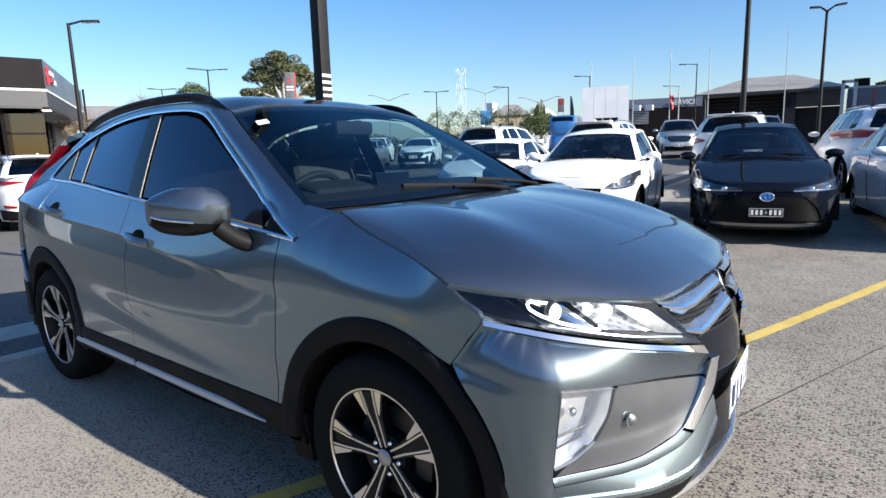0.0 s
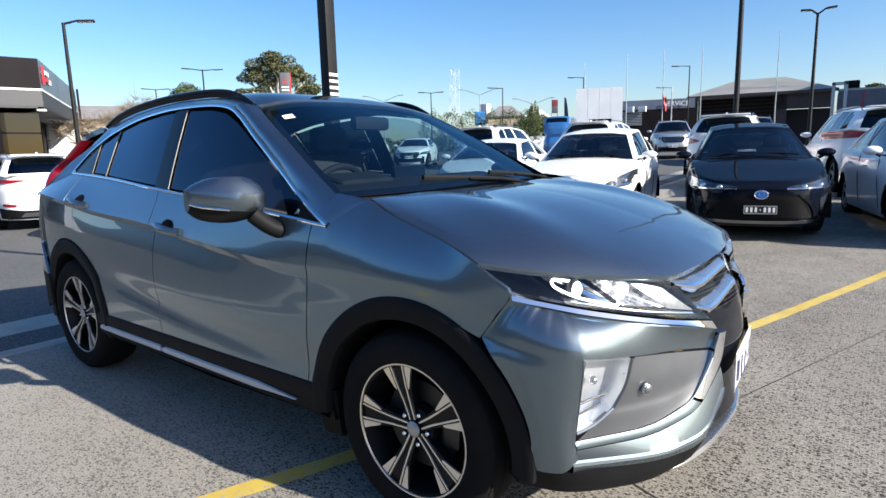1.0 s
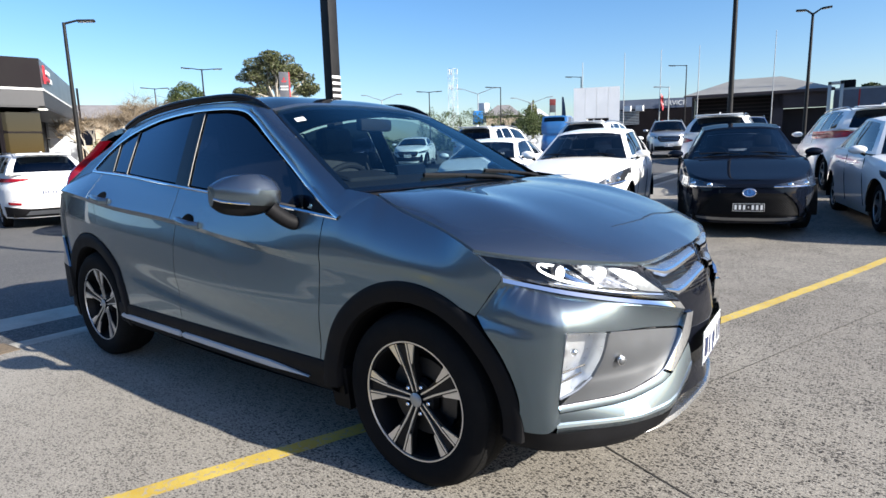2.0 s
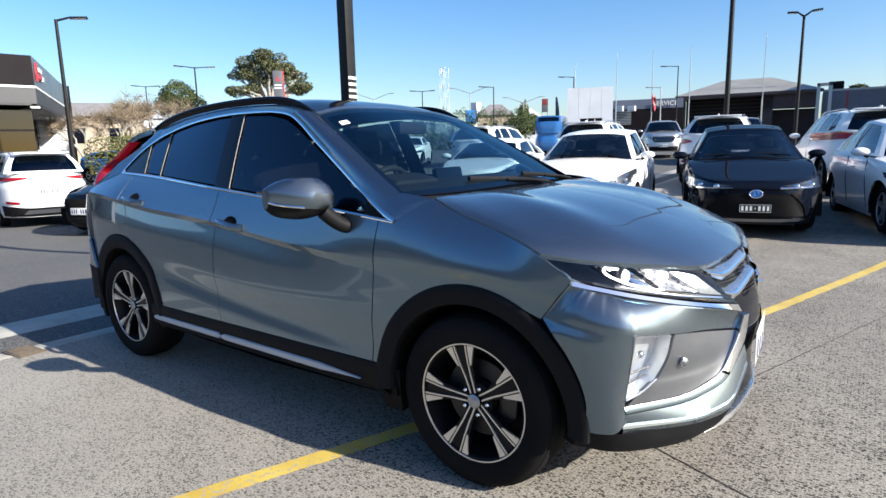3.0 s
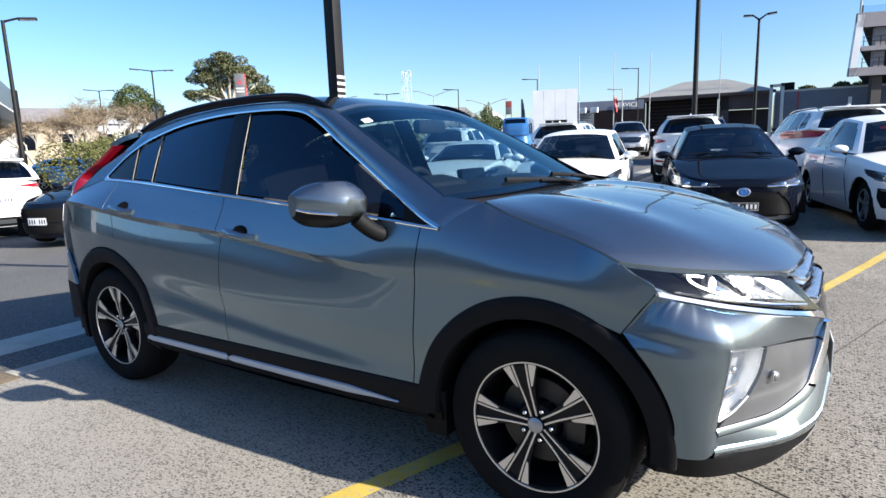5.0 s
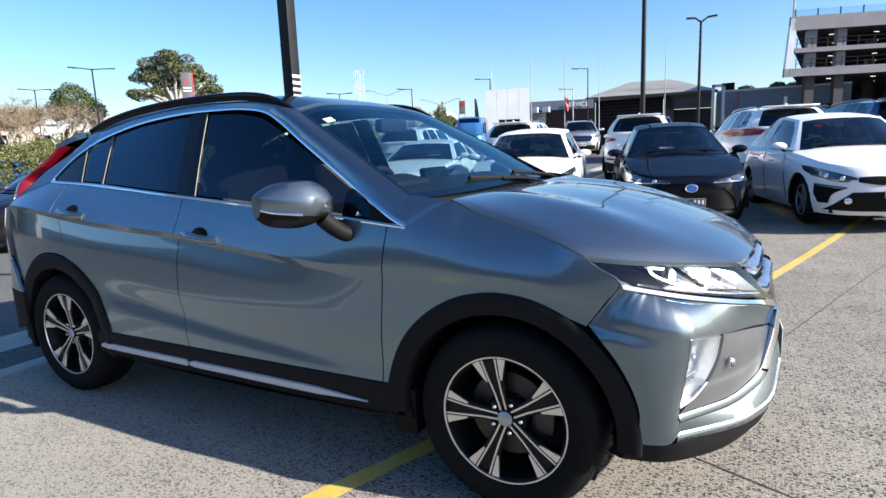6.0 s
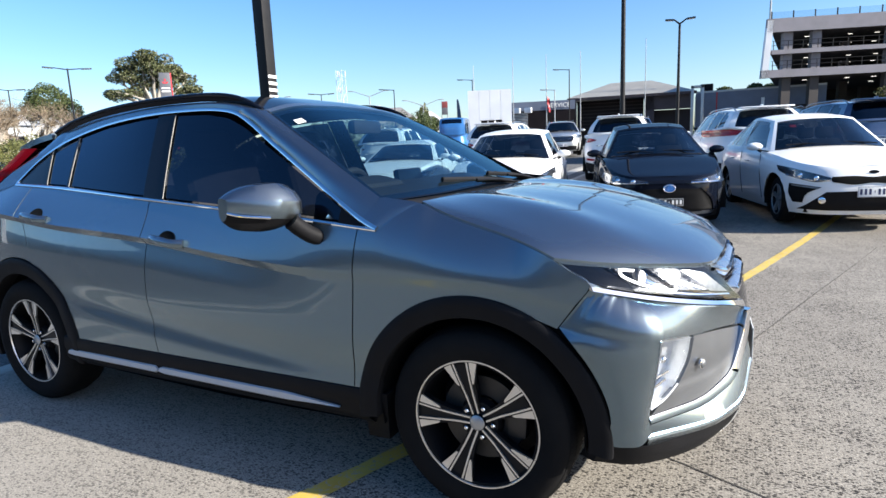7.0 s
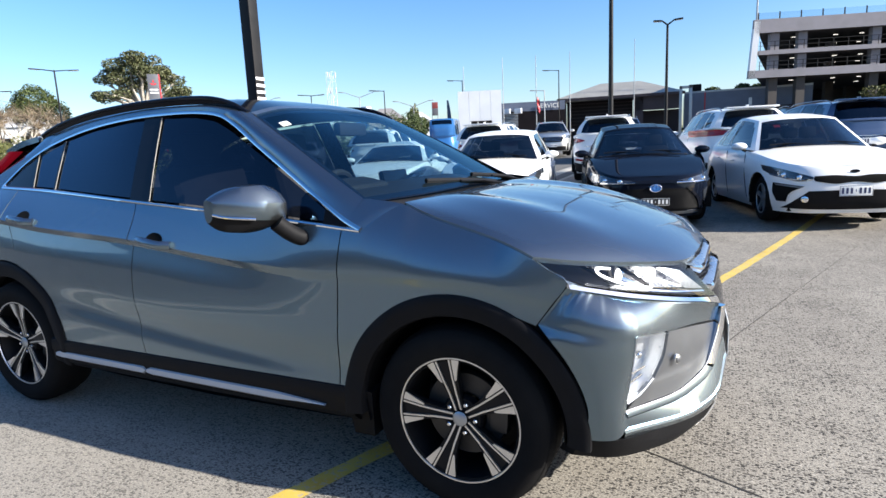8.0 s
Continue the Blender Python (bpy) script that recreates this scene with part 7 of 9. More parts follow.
# sport-utilities seen from behind
def suv(label, at, heading, paint_mat, sp, lamp, plate_z=0.92, rim=None, low_lamp=True, cat="car"):
    ob = car_body("suv", label, sp, paint_mat, at, heading, "parked cars", rim, 0.0, None, 1.0, cat)
    zl0, zl1, y0, y1 = lamp
    zm = 0.5 * (zl0 + zl1)
    lamps = face_bit(sp, ob, "tail_lamp", ([(y0, zl0 + 0.05), (0.5 * (y0 + y1), zl0 + 0.015), (y1, zl0)], [(y0, zl0 + 0.075), (0.5 * (y0 + y1), zl1 - 0.015), (y1, zl1)], [(y0, zl0 + 0.05), (y0, zl0 + 0.075)], [(y1, zl0), (y1 + 0.012, zm), (y1, zl1)]), M["red_lamp"], -1, 0.018, 12, 5, True, "red tail lamp")
    # the lamp runs on round the corner to a point on the flank
    tail = rear_x(sp, y1, zm)
    for lamp_ob, s in zip(lamps, (1, -1)):
        rows_ = []
        for q in np.linspace(-1, 1, 6):
            row = []
            for u in np.linspace(0, 1, 9):
                hgt = 0.5 * (zl1 - zl0) * (1 - u) ** 0.7
                z = zm - 0.02 * u + q * hgt
                x = tail + 0.22 * u - 0.012
                _, b_, w_ = axes(sp, z)
                e_ = sp["n"] + 0.6
                row.append((x, s * (w_ * max(0.02, 1 - (abs(x) / (b_ + 0.012)) ** e_) ** (1 / e_) + 0.010), z))
            rows_.append(row)
        v, f = grid_mesh(np.array(rows_), (0, -s * 0.02, 0))
        mesh_object("lamp_wing", v, f if s == -1 else [tuple(reversed(q)) for q in f], M["red_lamp"], lamp_ob)
    face_bit(sp, ob, "lower_bumper", ([(-0.80, 0.26), (0, 0.25), (0.80, 0.26)], [(-0.83, 0.50), (-0.4, 0.44), (0, 0.44), (0.4, 0.44), (0.83, 0.50)], [(-0.80, 0.26), (-0.83, 0.50)], [(0.80, 0.26), (0.83, 0.50)]), M["plastic"], -1, 0.010, 24, 5, False, "black lower bumper")
    face_bit(sp, ob, "skid_strip", ([(-0.50, 0.30), (0.50, 0.30)], [(-0.42, 0.39), (0.42, 0.39)], [(-0.50, 0.30), (-0.42, 0.39)], [(0.50, 0.30), (0.42, 0.39)]), M["silver_trim"], -1, 0.022, 12, 3, False)
    if low_lamp:
        face_bit(sp, ob, "reflector", ([(0.56, 0.53), (0.76, 0.54)], [(0.55, 0.575), (0.77, 0.60)], [(0.56, 0.53), (0.55, 0.575)], [(0.76, 0.54), (0.77, 0.60)]), M["red_lamp"], -1, 0.012, 6, 2, True)
    seam = [(rear_x(sp, y, 0.62) - 0.004, y, 0.62 + 0.02 * (abs(y) < 0.55)) for y in np.linspace(-0.70, 0.70, 15)]
    mesh_object("tailgate_seam", *sweep(seam, 0.004, 4), M["under"], ob)
    gl = [(rear_x(sp, y, 0.90) - 0.008, y, 0.895 + 0.02 * abs(y)) for y in np.linspace(-y0, y0, 11)]
    mesh_object("tailgate_strip", *sweep(gl, 0.011, 5), M["chrome"], ob)
    plate_on(ob, sp, plate_z - 0.13, -1, 0.372, 0.134, M["plate_white"], ink_blue)
    X = sp["L"] / 2 - sp["xrr"]
    bm = bmesh.new()
    add_box(bm, (0.24, sp["roof_w"] * 1.75, 0.035), (X - 0.13, 0, sp["roof_r"] + 0.018), 0.015)
    part("spoiler", bm, paint_mat, ob)
    bm = bmesh.new()
    add_box(bm, (0.12, 0.035, 0.05), (X + 0.14, 0, sp["roof_r"] + 0.06), 0.012)
    part("aerial_fin", bm, paint_mat, ob)
    wv = [(X - 0.33, 0.0, sp["tail"] + 0.03), (X - 0.30, 0.22, sp["tail"] + 0.07), (X - 0.29, 0.40, sp["tail"] + 0.06)]
    mesh_object("rear_wiper", *sweep(smooth_curve(wv, 8), 0.009, 5), M["plastic"], ob)
    return ob


SUV_A = shape(L=4.48, W=1.85, H=1.66, wb=2.67, fo=0.92, r=0.345, nose=0.90, cowl=1.12, xc=1.15, xrf=1.80, xrr=4.05, xt=4.36, belt_f=1.08, belt_r=1.22, tail=1.16, roof_r=1.60, n=3.2, roof_w=0.58, belt_w=0.83, low=0.22, rails=True, last=36, bulge=0.05)
SUV_B = shape(L=4.77, W=1.89, H=1.69, wb=2.76, fo=0.95, r=0.36, nose=0.95, cowl=1.15, xc=1.2, xrf=1.85, xrr=4.28, xt=4.64, belt_f=1.10, belt_r=1.20, tail=1.18, roof_r=1.62, n=3.4, roof_w=0.60, belt_w=0.85, low=0.23, rails=True, last=37, bulge=0.05)
suv("white sport-utility seen from behind, long red lamps", (2.02, 13.28), 106.0, M["paint_white"], SUV_A, (1.05, 1.20, 0.34, 0.885))
suv("white sport-utility with rear window in shade", (-0.9, 14.6), 98.0, M["paint_white"], SUV_A, (0.98, 1.12, 0.52, 0.87))
suv("white sport-utility behind the hatchback", (-4.3, 14.6), 99.0, M["paint_white"], SUV_A, (0.98, 1.13, 0.50, 0.87))
suv("white sport-utility wagon with roof rails", (-8.3, 15.2), 100.0, M["paint_white"], SUV_B, (0.98, 1.12, 0.52, 0.88))
suv("white sport-utility reversed in by the showroom", (-14.7, 3.1), 170.0, M["paint_white"], SUV_B, (1.03, 1.13, 0.36, 0.90))
suv("dark blue sport-utility behind the white sedan", (4.15, 14.2), 104.0, M["paint_blue"], SUV_B, (0.98, 1.12, 0.52, 0.88))
suv("dark blue sport-utility further along the row", (7.1, 13.9), 103.0, M["paint_blue"], SUV_A, (0.98, 1.12, 0.52, 0.88))


# silver sport-utility that comes head on, a black hatch by the road, and others far off
def front_kit(ob, sp, slats=3, mat_g=None, plate_mat=None):
    z = sp["nose"]
    headlamp(ob, sp, [(0.50, z - 0.16), (0.80, z - 0.12)], [(0.50, z - 0.07), (0.84, z + 0.02)], [(0.80, z - 0.12), (0.84, z + 0.02)], [(0.50, z - 0.16), (0.50, z - 0.07)])
    face_bit(sp, ob, "grille", ([(-0.36, z - 0.30), (0.36, z - 0.30)], [(-0.45, z - 0.05), (0.45, z - 0.05)], [(-0.36, z - 0.30), (-0.47, z - 0.16), (-0.45, z - 0.05)], [(0.36, z - 0.30), (0.47, z - 0.16), (0.45, z - 0.05)]), M["under"], 1, 0.010, 16, 6, False)
    for k in range(slats):
        zz = z - 0.10 - 0.065 * k
        ln = [(front_x(sp, y, zz) + 0.016, y, zz) for y in np.linspace(-0.42 + 0.02 * k, 0.42 - 0.02 * k, 13)]
        mesh_object("grille_slat", *sweep(ln, 0.011, 5), mat_g or M["chrome"], ob)
    face_bit(sp, ob, "lower_intake", ([(-0.58, 0.27), (0.58, 0.27)], [(-0.60, 0.46), (0.60, 0.46)], [(-0.58, 0.27), (-0.60, 0.46)], [(0.58, 0.27), (0.60, 0.46)]), M["plastic"], 1, 0.008, 14, 4, False)
    plate_on(ob, sp, 0.50, 1, 0.372, 0.134, plate_mat or M["plate_white"], ink_blue)


silver = car_body("suv", "silver sport-utility facing out, chrome slatted grille", SUV_B, M["paint_silver"], (-5.9, 26.5), -72.0, "parked cars")
front_kit(silver, SUV_B)
BLACKH = shape(L=4.46, W=1.795, H=1.455, wb=2.70, fo=0.92, r=0.32, nose=0.78, cowl=1.0, xc=1.30, xrf=2.05, xrr=3.70, xt=4.25, belt_f=0.98, belt_r=1.06, tail=1.03, roof_r=1.39, n=2.7)
blackh = car_body("hatchback", "glossy black hatchback facing the yard by the showroom", BLACKH, M["paint_black"], (-10.64, 4.22), -65.0, "parked cars")
front_kit(blackh, BLACKH, 0)
blue_far = car_body("hatchback", "bright blue hatchback parked under bare trees", BLACKH, M["paint_bright_blue"], (-26.0, 11.0), 30.0, "distant cars", None, 0.0, None, 0.5)
front_kit(blue_far, BLACKH, 1)
VAN = shape(L=4.9, W=1.95, H=2.45, wb=3.0, fo=0.85, r=0.33, nose=1.0, cowl=1.25, xc=0.80, xrf=1.40, xrr=4.70, xt=4.84, belt_f=1.22, belt_r=1.28, tail=1.25, roof_r=2.38, n=4.0, roof_w=0.80, belt_w=0.90, rear_low=8)
FAR = [("suv", "dark sport-utility in the far row", SUV_A, "paint_blue", (-1.8, 22.5), -80), ("sedan", "dark sedan in the far row", SEDAN_D, "paint_black", (1.4, 23.0), -82), ("suv", "black sport-utility in the far row", SUV_B, "paint_black", (4.6, 23.2), -84),
       ("hatchback", "blue hatchback in the far row", BLACKH, "paint_blue", (-13.0, 21.0), -65), ("sedan", "white sedan in the far row", SEDAN_V, "paint_white", (-16.5, 20.5), -60), ("hatchback", "silver hatchback in the far row", BLACKH, "paint_silver", (-19.8, 20.0), -60),
       ("hatchback", "white hatchback in the far row", HATCH, "paint_white", (-23.0, 24.0), -55), ("van", "bright blue delivery van by the white hall", VAN, "paint_bright_blue", (-15.3, 34.2), 108), ("sedan", "black sedan in the far row", SEDAN_D, "paint_black", (7.9, 23.0), -85),
       ("suv", "white sport-utility in the far row", SUV_A, "paint_white", (11.2, 22.6), -85), ("hatchback", "white hatchback at the end of the row", HATCH, "paint_white", (6.55, 10.1), -74)]
for nm, lab, sp, pm, at, hd in FAR:
    o = car_body(nm, lab, sp, M[pm], at, hd, "distant cars", None, 0.0, None, 0.6)
    front_kit(o, sp, 2)


# ---- posts, lamps, buildings and trees ----
M["post_black"] = plain("black_powder_coat", (0.012, 0.012, 0.013), 0.5, vary=0.2, spec=0.2)
M["galv"] = plain("galvanised_steel", (0.36, 0.37, 0.38), 0.45, metal=0.7)
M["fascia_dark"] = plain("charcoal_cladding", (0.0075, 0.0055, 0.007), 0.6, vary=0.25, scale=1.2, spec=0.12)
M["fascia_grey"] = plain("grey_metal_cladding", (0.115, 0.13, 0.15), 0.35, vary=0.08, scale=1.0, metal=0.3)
M["soffit"] = plain("silver_canopy_panel", (0.045, 0.046, 0.05), 0.5, metal=0.2, vary=0.08)
M["white_wall"] = plain("white_metal_panel", (0.62, 0.64, 0.67), 0.45, vary=0.06, scale=0.8)
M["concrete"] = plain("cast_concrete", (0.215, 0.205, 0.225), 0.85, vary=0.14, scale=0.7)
# dark copy of the concrete, with the shade under the decks in its colour
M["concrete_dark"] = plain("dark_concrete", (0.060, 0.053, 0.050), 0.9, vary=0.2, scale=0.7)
M["shed_wall"] = plain("dark_brown_shed_cladding", (0.055, 0.046, 0.050), 0.8, vary=0.2, scale=0.6, spec=0.15)
# near-black colour holds the shade inside bays, entrance and undercroft
M["bay_dark"] = plain("unlit_bay", (0.030, 0.026, 0.028), 0.9, spec=0.1)
M["blue_clad"] = plain("blue_grey_cladding", (0.105, 0.125, 0.175), 0.45, vary=0.12, scale=0.8)
M["brick_dull"] = plain("dull_grey_render", (0.068, 0.068, 0.071), 0.9, vary=0.2, scale=0.8)
M["brown_red"] = plain("faded_red_sign_panel", (0.17, 0.03, 0.03), 0.5)
M["grey_sign"] = plain("grey_sign_panel", (0.085, 0.088, 0.10), 0.4)
M["brick_warm"] = plain("warm_rendered_wall", (0.42, 0.34, 0.25), 0.9, vary=0.15, scale=0.6)
M["tile_roof"] = plain("grey_tiled_roof", (0.20, 0.19, 0.19), 0.8, vary=0.2, scale=2.0)
M["pale_roof"] = plain("pale_metal_roof", (0.55, 0.56, 0.57), 0.5, vary=0.08)
M["lattice_white"] = plain("white_tower_paint", (0.62, 0.63, 0.65), 0.5)
M["bark"] = plain("grey_brown_bark", (0.16, 0.125, 0.095), 0.9, vary=0.3, scale=3, bump=0.3)
M["bark_pale"] = plain("pale_gum_bark", (0.36, 0.33, 0.28), 0.8, vary=0.25, scale=2)
M["strip_lamp"] = glow("lit_strip_lamp", (1.0, 0.95, 0.85), 0.8)
M["shop_glass"] = glass("showroom_glass", (0.055, 0.065, 0.075), 0.05)


def leaf_material(name, a, b):
    k = Nodes(name)
    geo = k.add("NewGeometry")
    col = k.ramp(geo.outputs["Random Per Island"], [(0.0, a), (0.55, tuple(0.5 * (p + q) for p, q in zip(a, b))), (1.0, b)])
    k.set(Base_Color=col, Roughness=0.55, Specular_IOR_Level=0.3)
    return k.m


M["leaf_gum"] = leaf_material("gum_leaves", (0.045, 0.058, 0.022), (0.15, 0.155, 0.075))
M["leaf_dark"] = leaf_material("dark_green_leaves", (0.024, 0.042, 0.012), (0.10, 0.125, 0.040))
M["leaf_olive"] = leaf_material("olive_hedge_leaves", (0.045, 0.055, 0.015), (0.15, 0.15, 0.05))
M["twig"] = leaf_material("dry_twigs", (0.11, 0.085, 0.06), (0.27, 0.21, 0.14))


def iron_roof():
    k = Nodes("ribbed_iron_roof")
    v = k.coords()
    wave = k.add("TexWave")
    wave.inputs["Scale"].default_value = 1.6
    wave.inputs["Distortion"].default_value = 0.0
    k.link(v, wave.inputs["Vector"])
    col = k.mix(k.rng(k.noise(v, 0.6), 0.3, 0.7, 0, 1), (0.30, 0.285, 0.25), (0.38, 0.36, 0.32))
    k.set(Base_Color=k.mix(k.rng(wave.outputs["Fac"], 0.0, 0.25, 0.35, 0), col, (0.10, 0.10, 0.095)), Roughness=0.5, Metallic=0.3)
    k.bump(wave.outputs["Fac"], 0.4, 0.03)
    return k.m


M["roof_iron"] = iron_roof()


def light_pole(label, x, y, top, arms, r=0.07, mat=None, head=(0.55, 0.26, 0.07), name="lamp_post", lit=False, rise=0.0):
    """A tapering pole; arms are (dx, dy) reaches that end in flat luminaires."""
    mat = mat or M["post_black"]
    z0 = ground_z(x, y)
    ob = thing(name, label, "lamp post", "lamp posts", Matrix.Translation((x, y, z0)))
    part("pole", tube((0, 0, 0), (0, 0, top - z0), r, r * 0.62, 12), mat, ob)
    part("base_plate", box((0.36, 0.36, 0.03), (0, 0, 0.015), 0.004), M["galv"], ob)
    for dx, dy in arms:
        d = Vector((dx, dy, 0))
        a, b = Vector((0, 0, top - z0 - 0.06)), Vector((dx, dy, top - z0 + 0.02 + rise))
        arm = part("arm", tube(a, b, r * 0.5, r * 0.4, 8), mat, ob)
        ang = math.degrees(math.atan2(dy, dx))
        bm = box(head, (0, 0, 0), min(head) * 0.3)
        bmesh.ops.transform(bm, matrix=Matrix.Translation(b + d.normalized() * head[0] * 0.5) @ pose(0, 0, 0, 0, -4, ang), verts=bm.verts)
        lum = part("luminaire", bm, mat, arm)
        bm = box((head[0] * 0.8, head[1] * 0.8, 0.01), (0, 0, -head[2] / 2 - 0.004))
        bmesh.ops.transform(bm, matrix=Matrix.Translation(b + d.normalized() * head[0] * 0.5) @ pose(0, 0, 0, 0, -4, ang), verts=bm.verts)
        part("diffuser", bm, M["plate_white"], arm)
    return ob


# square black post with white bands, beyond the crossover
post = thing("steel_post", "square black steel post with white reflective bands", "post", "", pose(-1.95, 1.82, ground_z(-1.95, 1.82), 0, 0, 0))
part("shaft", box((0.118, 0.118, 7.6), (0, 0, 3.8), 0.008), M["post_black"], post)
part("foot", box((0.24, 0.24, 0.02), (0, 0, 0.01), 0.003), M["galv"], post)
for k in range(6):
    part("band", box((0.003, 0.112, 0.027), (0.0605, 0, 2.045 - 0.062 * k), 0.001), M["stripe_white"], post, "white reflective band")

light_pole("tall black light pole between the parked rows", -1.29, 17.0, 9.2, [], 0.085)
light_pole("black light pole with two angled luminaires", -1.56, 38.0, 8.35, [(0.40, 0.05), (-0.34, -0.05)], 0.11, None, (0.50, 0.30, 0.09), rise=0.20)
light_pole("black light pole with one slim luminaire by the showroom", -28.75, 9.75, 7.62, [(0.28, 0.48)], 0.115, None, (0.75, 0.36, 0.09), rise=0.10)
light_pole("dark light pole with a pair of luminaires", -34.1, 19.8, 6.95, [(0.35, 0.62), (-0.35, -0.62)], 0.07, None, (0.55, 0.22, 0.06))
for x, y, z, arms in ((-50.8, 25.1, 7.4, [(0.3, 0.45), (-0.3, -0.45)]), (-34.6, 44.5, 7.0, [(0.5, 0.4), (-0.5, -0.4)]), (-28.8, 48.6, 7.25, [(-0.75, -0.45)]), (-21.9, 52.2, 7.9, [(-0.8, -0.35)]), (-13.0, 55.3, 8.35, [(-0.9, -0.25)])):
    light_pole("slim dark light pole in the distance", x, y, z, arms, 0.07, None, (0.62, 0.26, 0.07))
for x, y, z in ((-47.4, 72.3, 9.4), (-40.6, 76.4, 7.8), (-58.7, 63.4, 8.8)):
    light_pole("grey street lamp with two curved arms", x, y, z, [(2.0, 1.25), (-2.0, -1.25)], 0.10, M["galv"], (0.75, 0.25, 0.10), "street_lamp", rise=0.75)
light_pole("grey street lamp near the service hall", -13.8, 53.0, 6.35, [(-0.8, -0.3)], 0.07, M["galv"], (0.5, 0.2, 0.08), "street_lamp")
for x, y, z, flag in ((-17.5, 51.8, 8.6, False), (-14.54, 52.8, 8.65, True), (-11.5, 53.6, 8.75, False), (-6.6, 60.0, 10.2, False), (-21.0, 50.5, 8.0, False)):
    fp = thing("flagpole", "thin pale flagpole" + (" with a furled red flag" if flag else " with no flag"), "flagpole", "flagpoles", Matrix.Translation((x, y, ground_z(x, y))))
    part("pole", tube((0, 0, 0), (0, 0, z), 0.06, 0.025, 8), M["galv"], fp)
    if flag:
        G = np.array([[(0.04 + 0.28 * u + 0.04 * math.sin(9 * v_), 0.10 * math.sin(6 * u + 4 * v_), 3.7 + 1.2 * v_ - 0.4 * u) for u in np.linspace(0, 1, 6)] for v_ in np.linspace(0, 1, 10)])
        mesh_object("flag", *grid_mesh(G), M["red_sign"], fp)


def slab(ob, name, a, b, z0, z1, depth, mat, label="", out=0.0):
    """An upright slab from plan point a to b, z0 to z1, its thickness going to the far side."""
    a, b = Vector((*a, 0)), Vector((*b, 0))
    d = (b - a).normalized()
    n = Vector((-d.y, d.x, 0))
    a, b = a - n * out, b - n * out
    pts = [a, b, b + n * depth, a + n * depth]
    v = [(p.x, p.y, z) for z in (z0, z1) for p in pts]
    f = [(3, 2, 1, 0), (4, 5, 6, 7), (0, 1, 5, 4), (1, 2, 6, 5), (2, 3, 7, 6), (3, 0, 4, 7)]
    return mesh_object(name, v, f, mat, ob, label, False)


def along(a, b, s):
    return (a[0] + (b[0] - a[0]) * s, a[1] + (b[1] - a[1]) * s)


# showroom with a dark fascia
def showroom():
    ob = thing("showroom", "car showroom with charcoal fascia, silver canopy and tall glazing", "building")
    c, f_, e = (-25.6, 7.4), (-37.3, 13.2), (-29.5, -12.0)
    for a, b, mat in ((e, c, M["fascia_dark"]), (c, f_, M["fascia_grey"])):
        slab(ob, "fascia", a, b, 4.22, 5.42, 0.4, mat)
        slab(ob, "fascia_strip", a, b, 4.14, 4.22, 0.45, M["stripe_white"], "thin white strip", 0.04)
        slab(ob, "canopy", a, b, 3.50, 4.14, 0.6, M["soffit"], "silver canopy edge", 0.02)
        slab(ob, "soffit", along(a, b, 0.01), along(a, b, 0.99), 3.44, 3.50, 3.2, M["soffit"])
        n = 9
        inner_a, inner_b = along(a, b, 0.0), along(a, b, 1.0)
        d = (Vector((*b, 0)) - Vector((*a, 0))).normalized()
        nn = Vector((-d.y, d.x, 0)) * 1.6
        ia, ib = (a[0] + nn.x, a[1] + nn.y), (b[0] + nn.x, b[1] + nn.y)
        for k in range(n):
            pa, pb = along(ia, ib, k / n), along(ia, ib, (k + 1) / n)
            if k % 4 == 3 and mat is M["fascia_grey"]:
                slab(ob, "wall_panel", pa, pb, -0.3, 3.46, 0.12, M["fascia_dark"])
            else:
                slab(ob, "window", pa, pb, 0.1, 3.44, 0.02, M["shop_glass"])
            slab(ob, "mullion", pa, along(pa, pb, 0.05), -0.3, 3.46, 0.14, M["fascia_dark"], "", 0.05)
            slab(ob, "transom", pa, pb, 2.45, 2.53, 0.08, M["fascia_dark"], "", 0.02)
    roof_v = [(e[0], e[1], 5.3), (c[0], c[1], 5.3), (f_[0], f_[1], 5.3), (-44, -4, 5.3)]
    mesh_object("roof", roof_v, [(0, 1, 2, 3)], M["concrete_dark"], ob, "", False)
    mesh_object("floor", [(x, y, 0.06) for x, y, _ in roof_v], [(0, 1, 2, 3)], M["concrete"], ob, "", False)
    slab(ob, "back_wall", (-44, -4), (-37.3, 13.2), -0.3, 5.2, 0.2, M["white_wall"])
    slab(ob, "back_wall", (-44, -4), (-29.5, -12.0), -0.3, 5.2, 0.2, M["white_wall"])
    # red and white sign by the corner: a mark and unreadable letters
    for k, (s0, s1, z0, z1, mat) in enumerate(((0.03, 0.055, 4.45, 5.20, "red_sign"), (0.075, 0.15, 4.90, 5.08, "stripe_white"), (0.075, 0.14, 4.62, 4.80, "red_sign"), (0.145, 0.185, 4.60, 4.80, "stripe_white"))):
        slab(ob, "sign_panel", along(c, f_, s0), along(c, f_, s1), z0, z1, 0.06, M[mat], "", 0.10)
    slab(ob, "canopy_lamp", along(c, f_, 0.03), along(c, f_, 0.06), 3.38, 3.43, 0.3, M["strip_lamp"])
    slab(ob, "downpipe", along(c, f_, 0.96), along(c, f_, 0.98), 0, 5.5, 0.1, M["fascia_dark"], "", 0.2)


showroom()


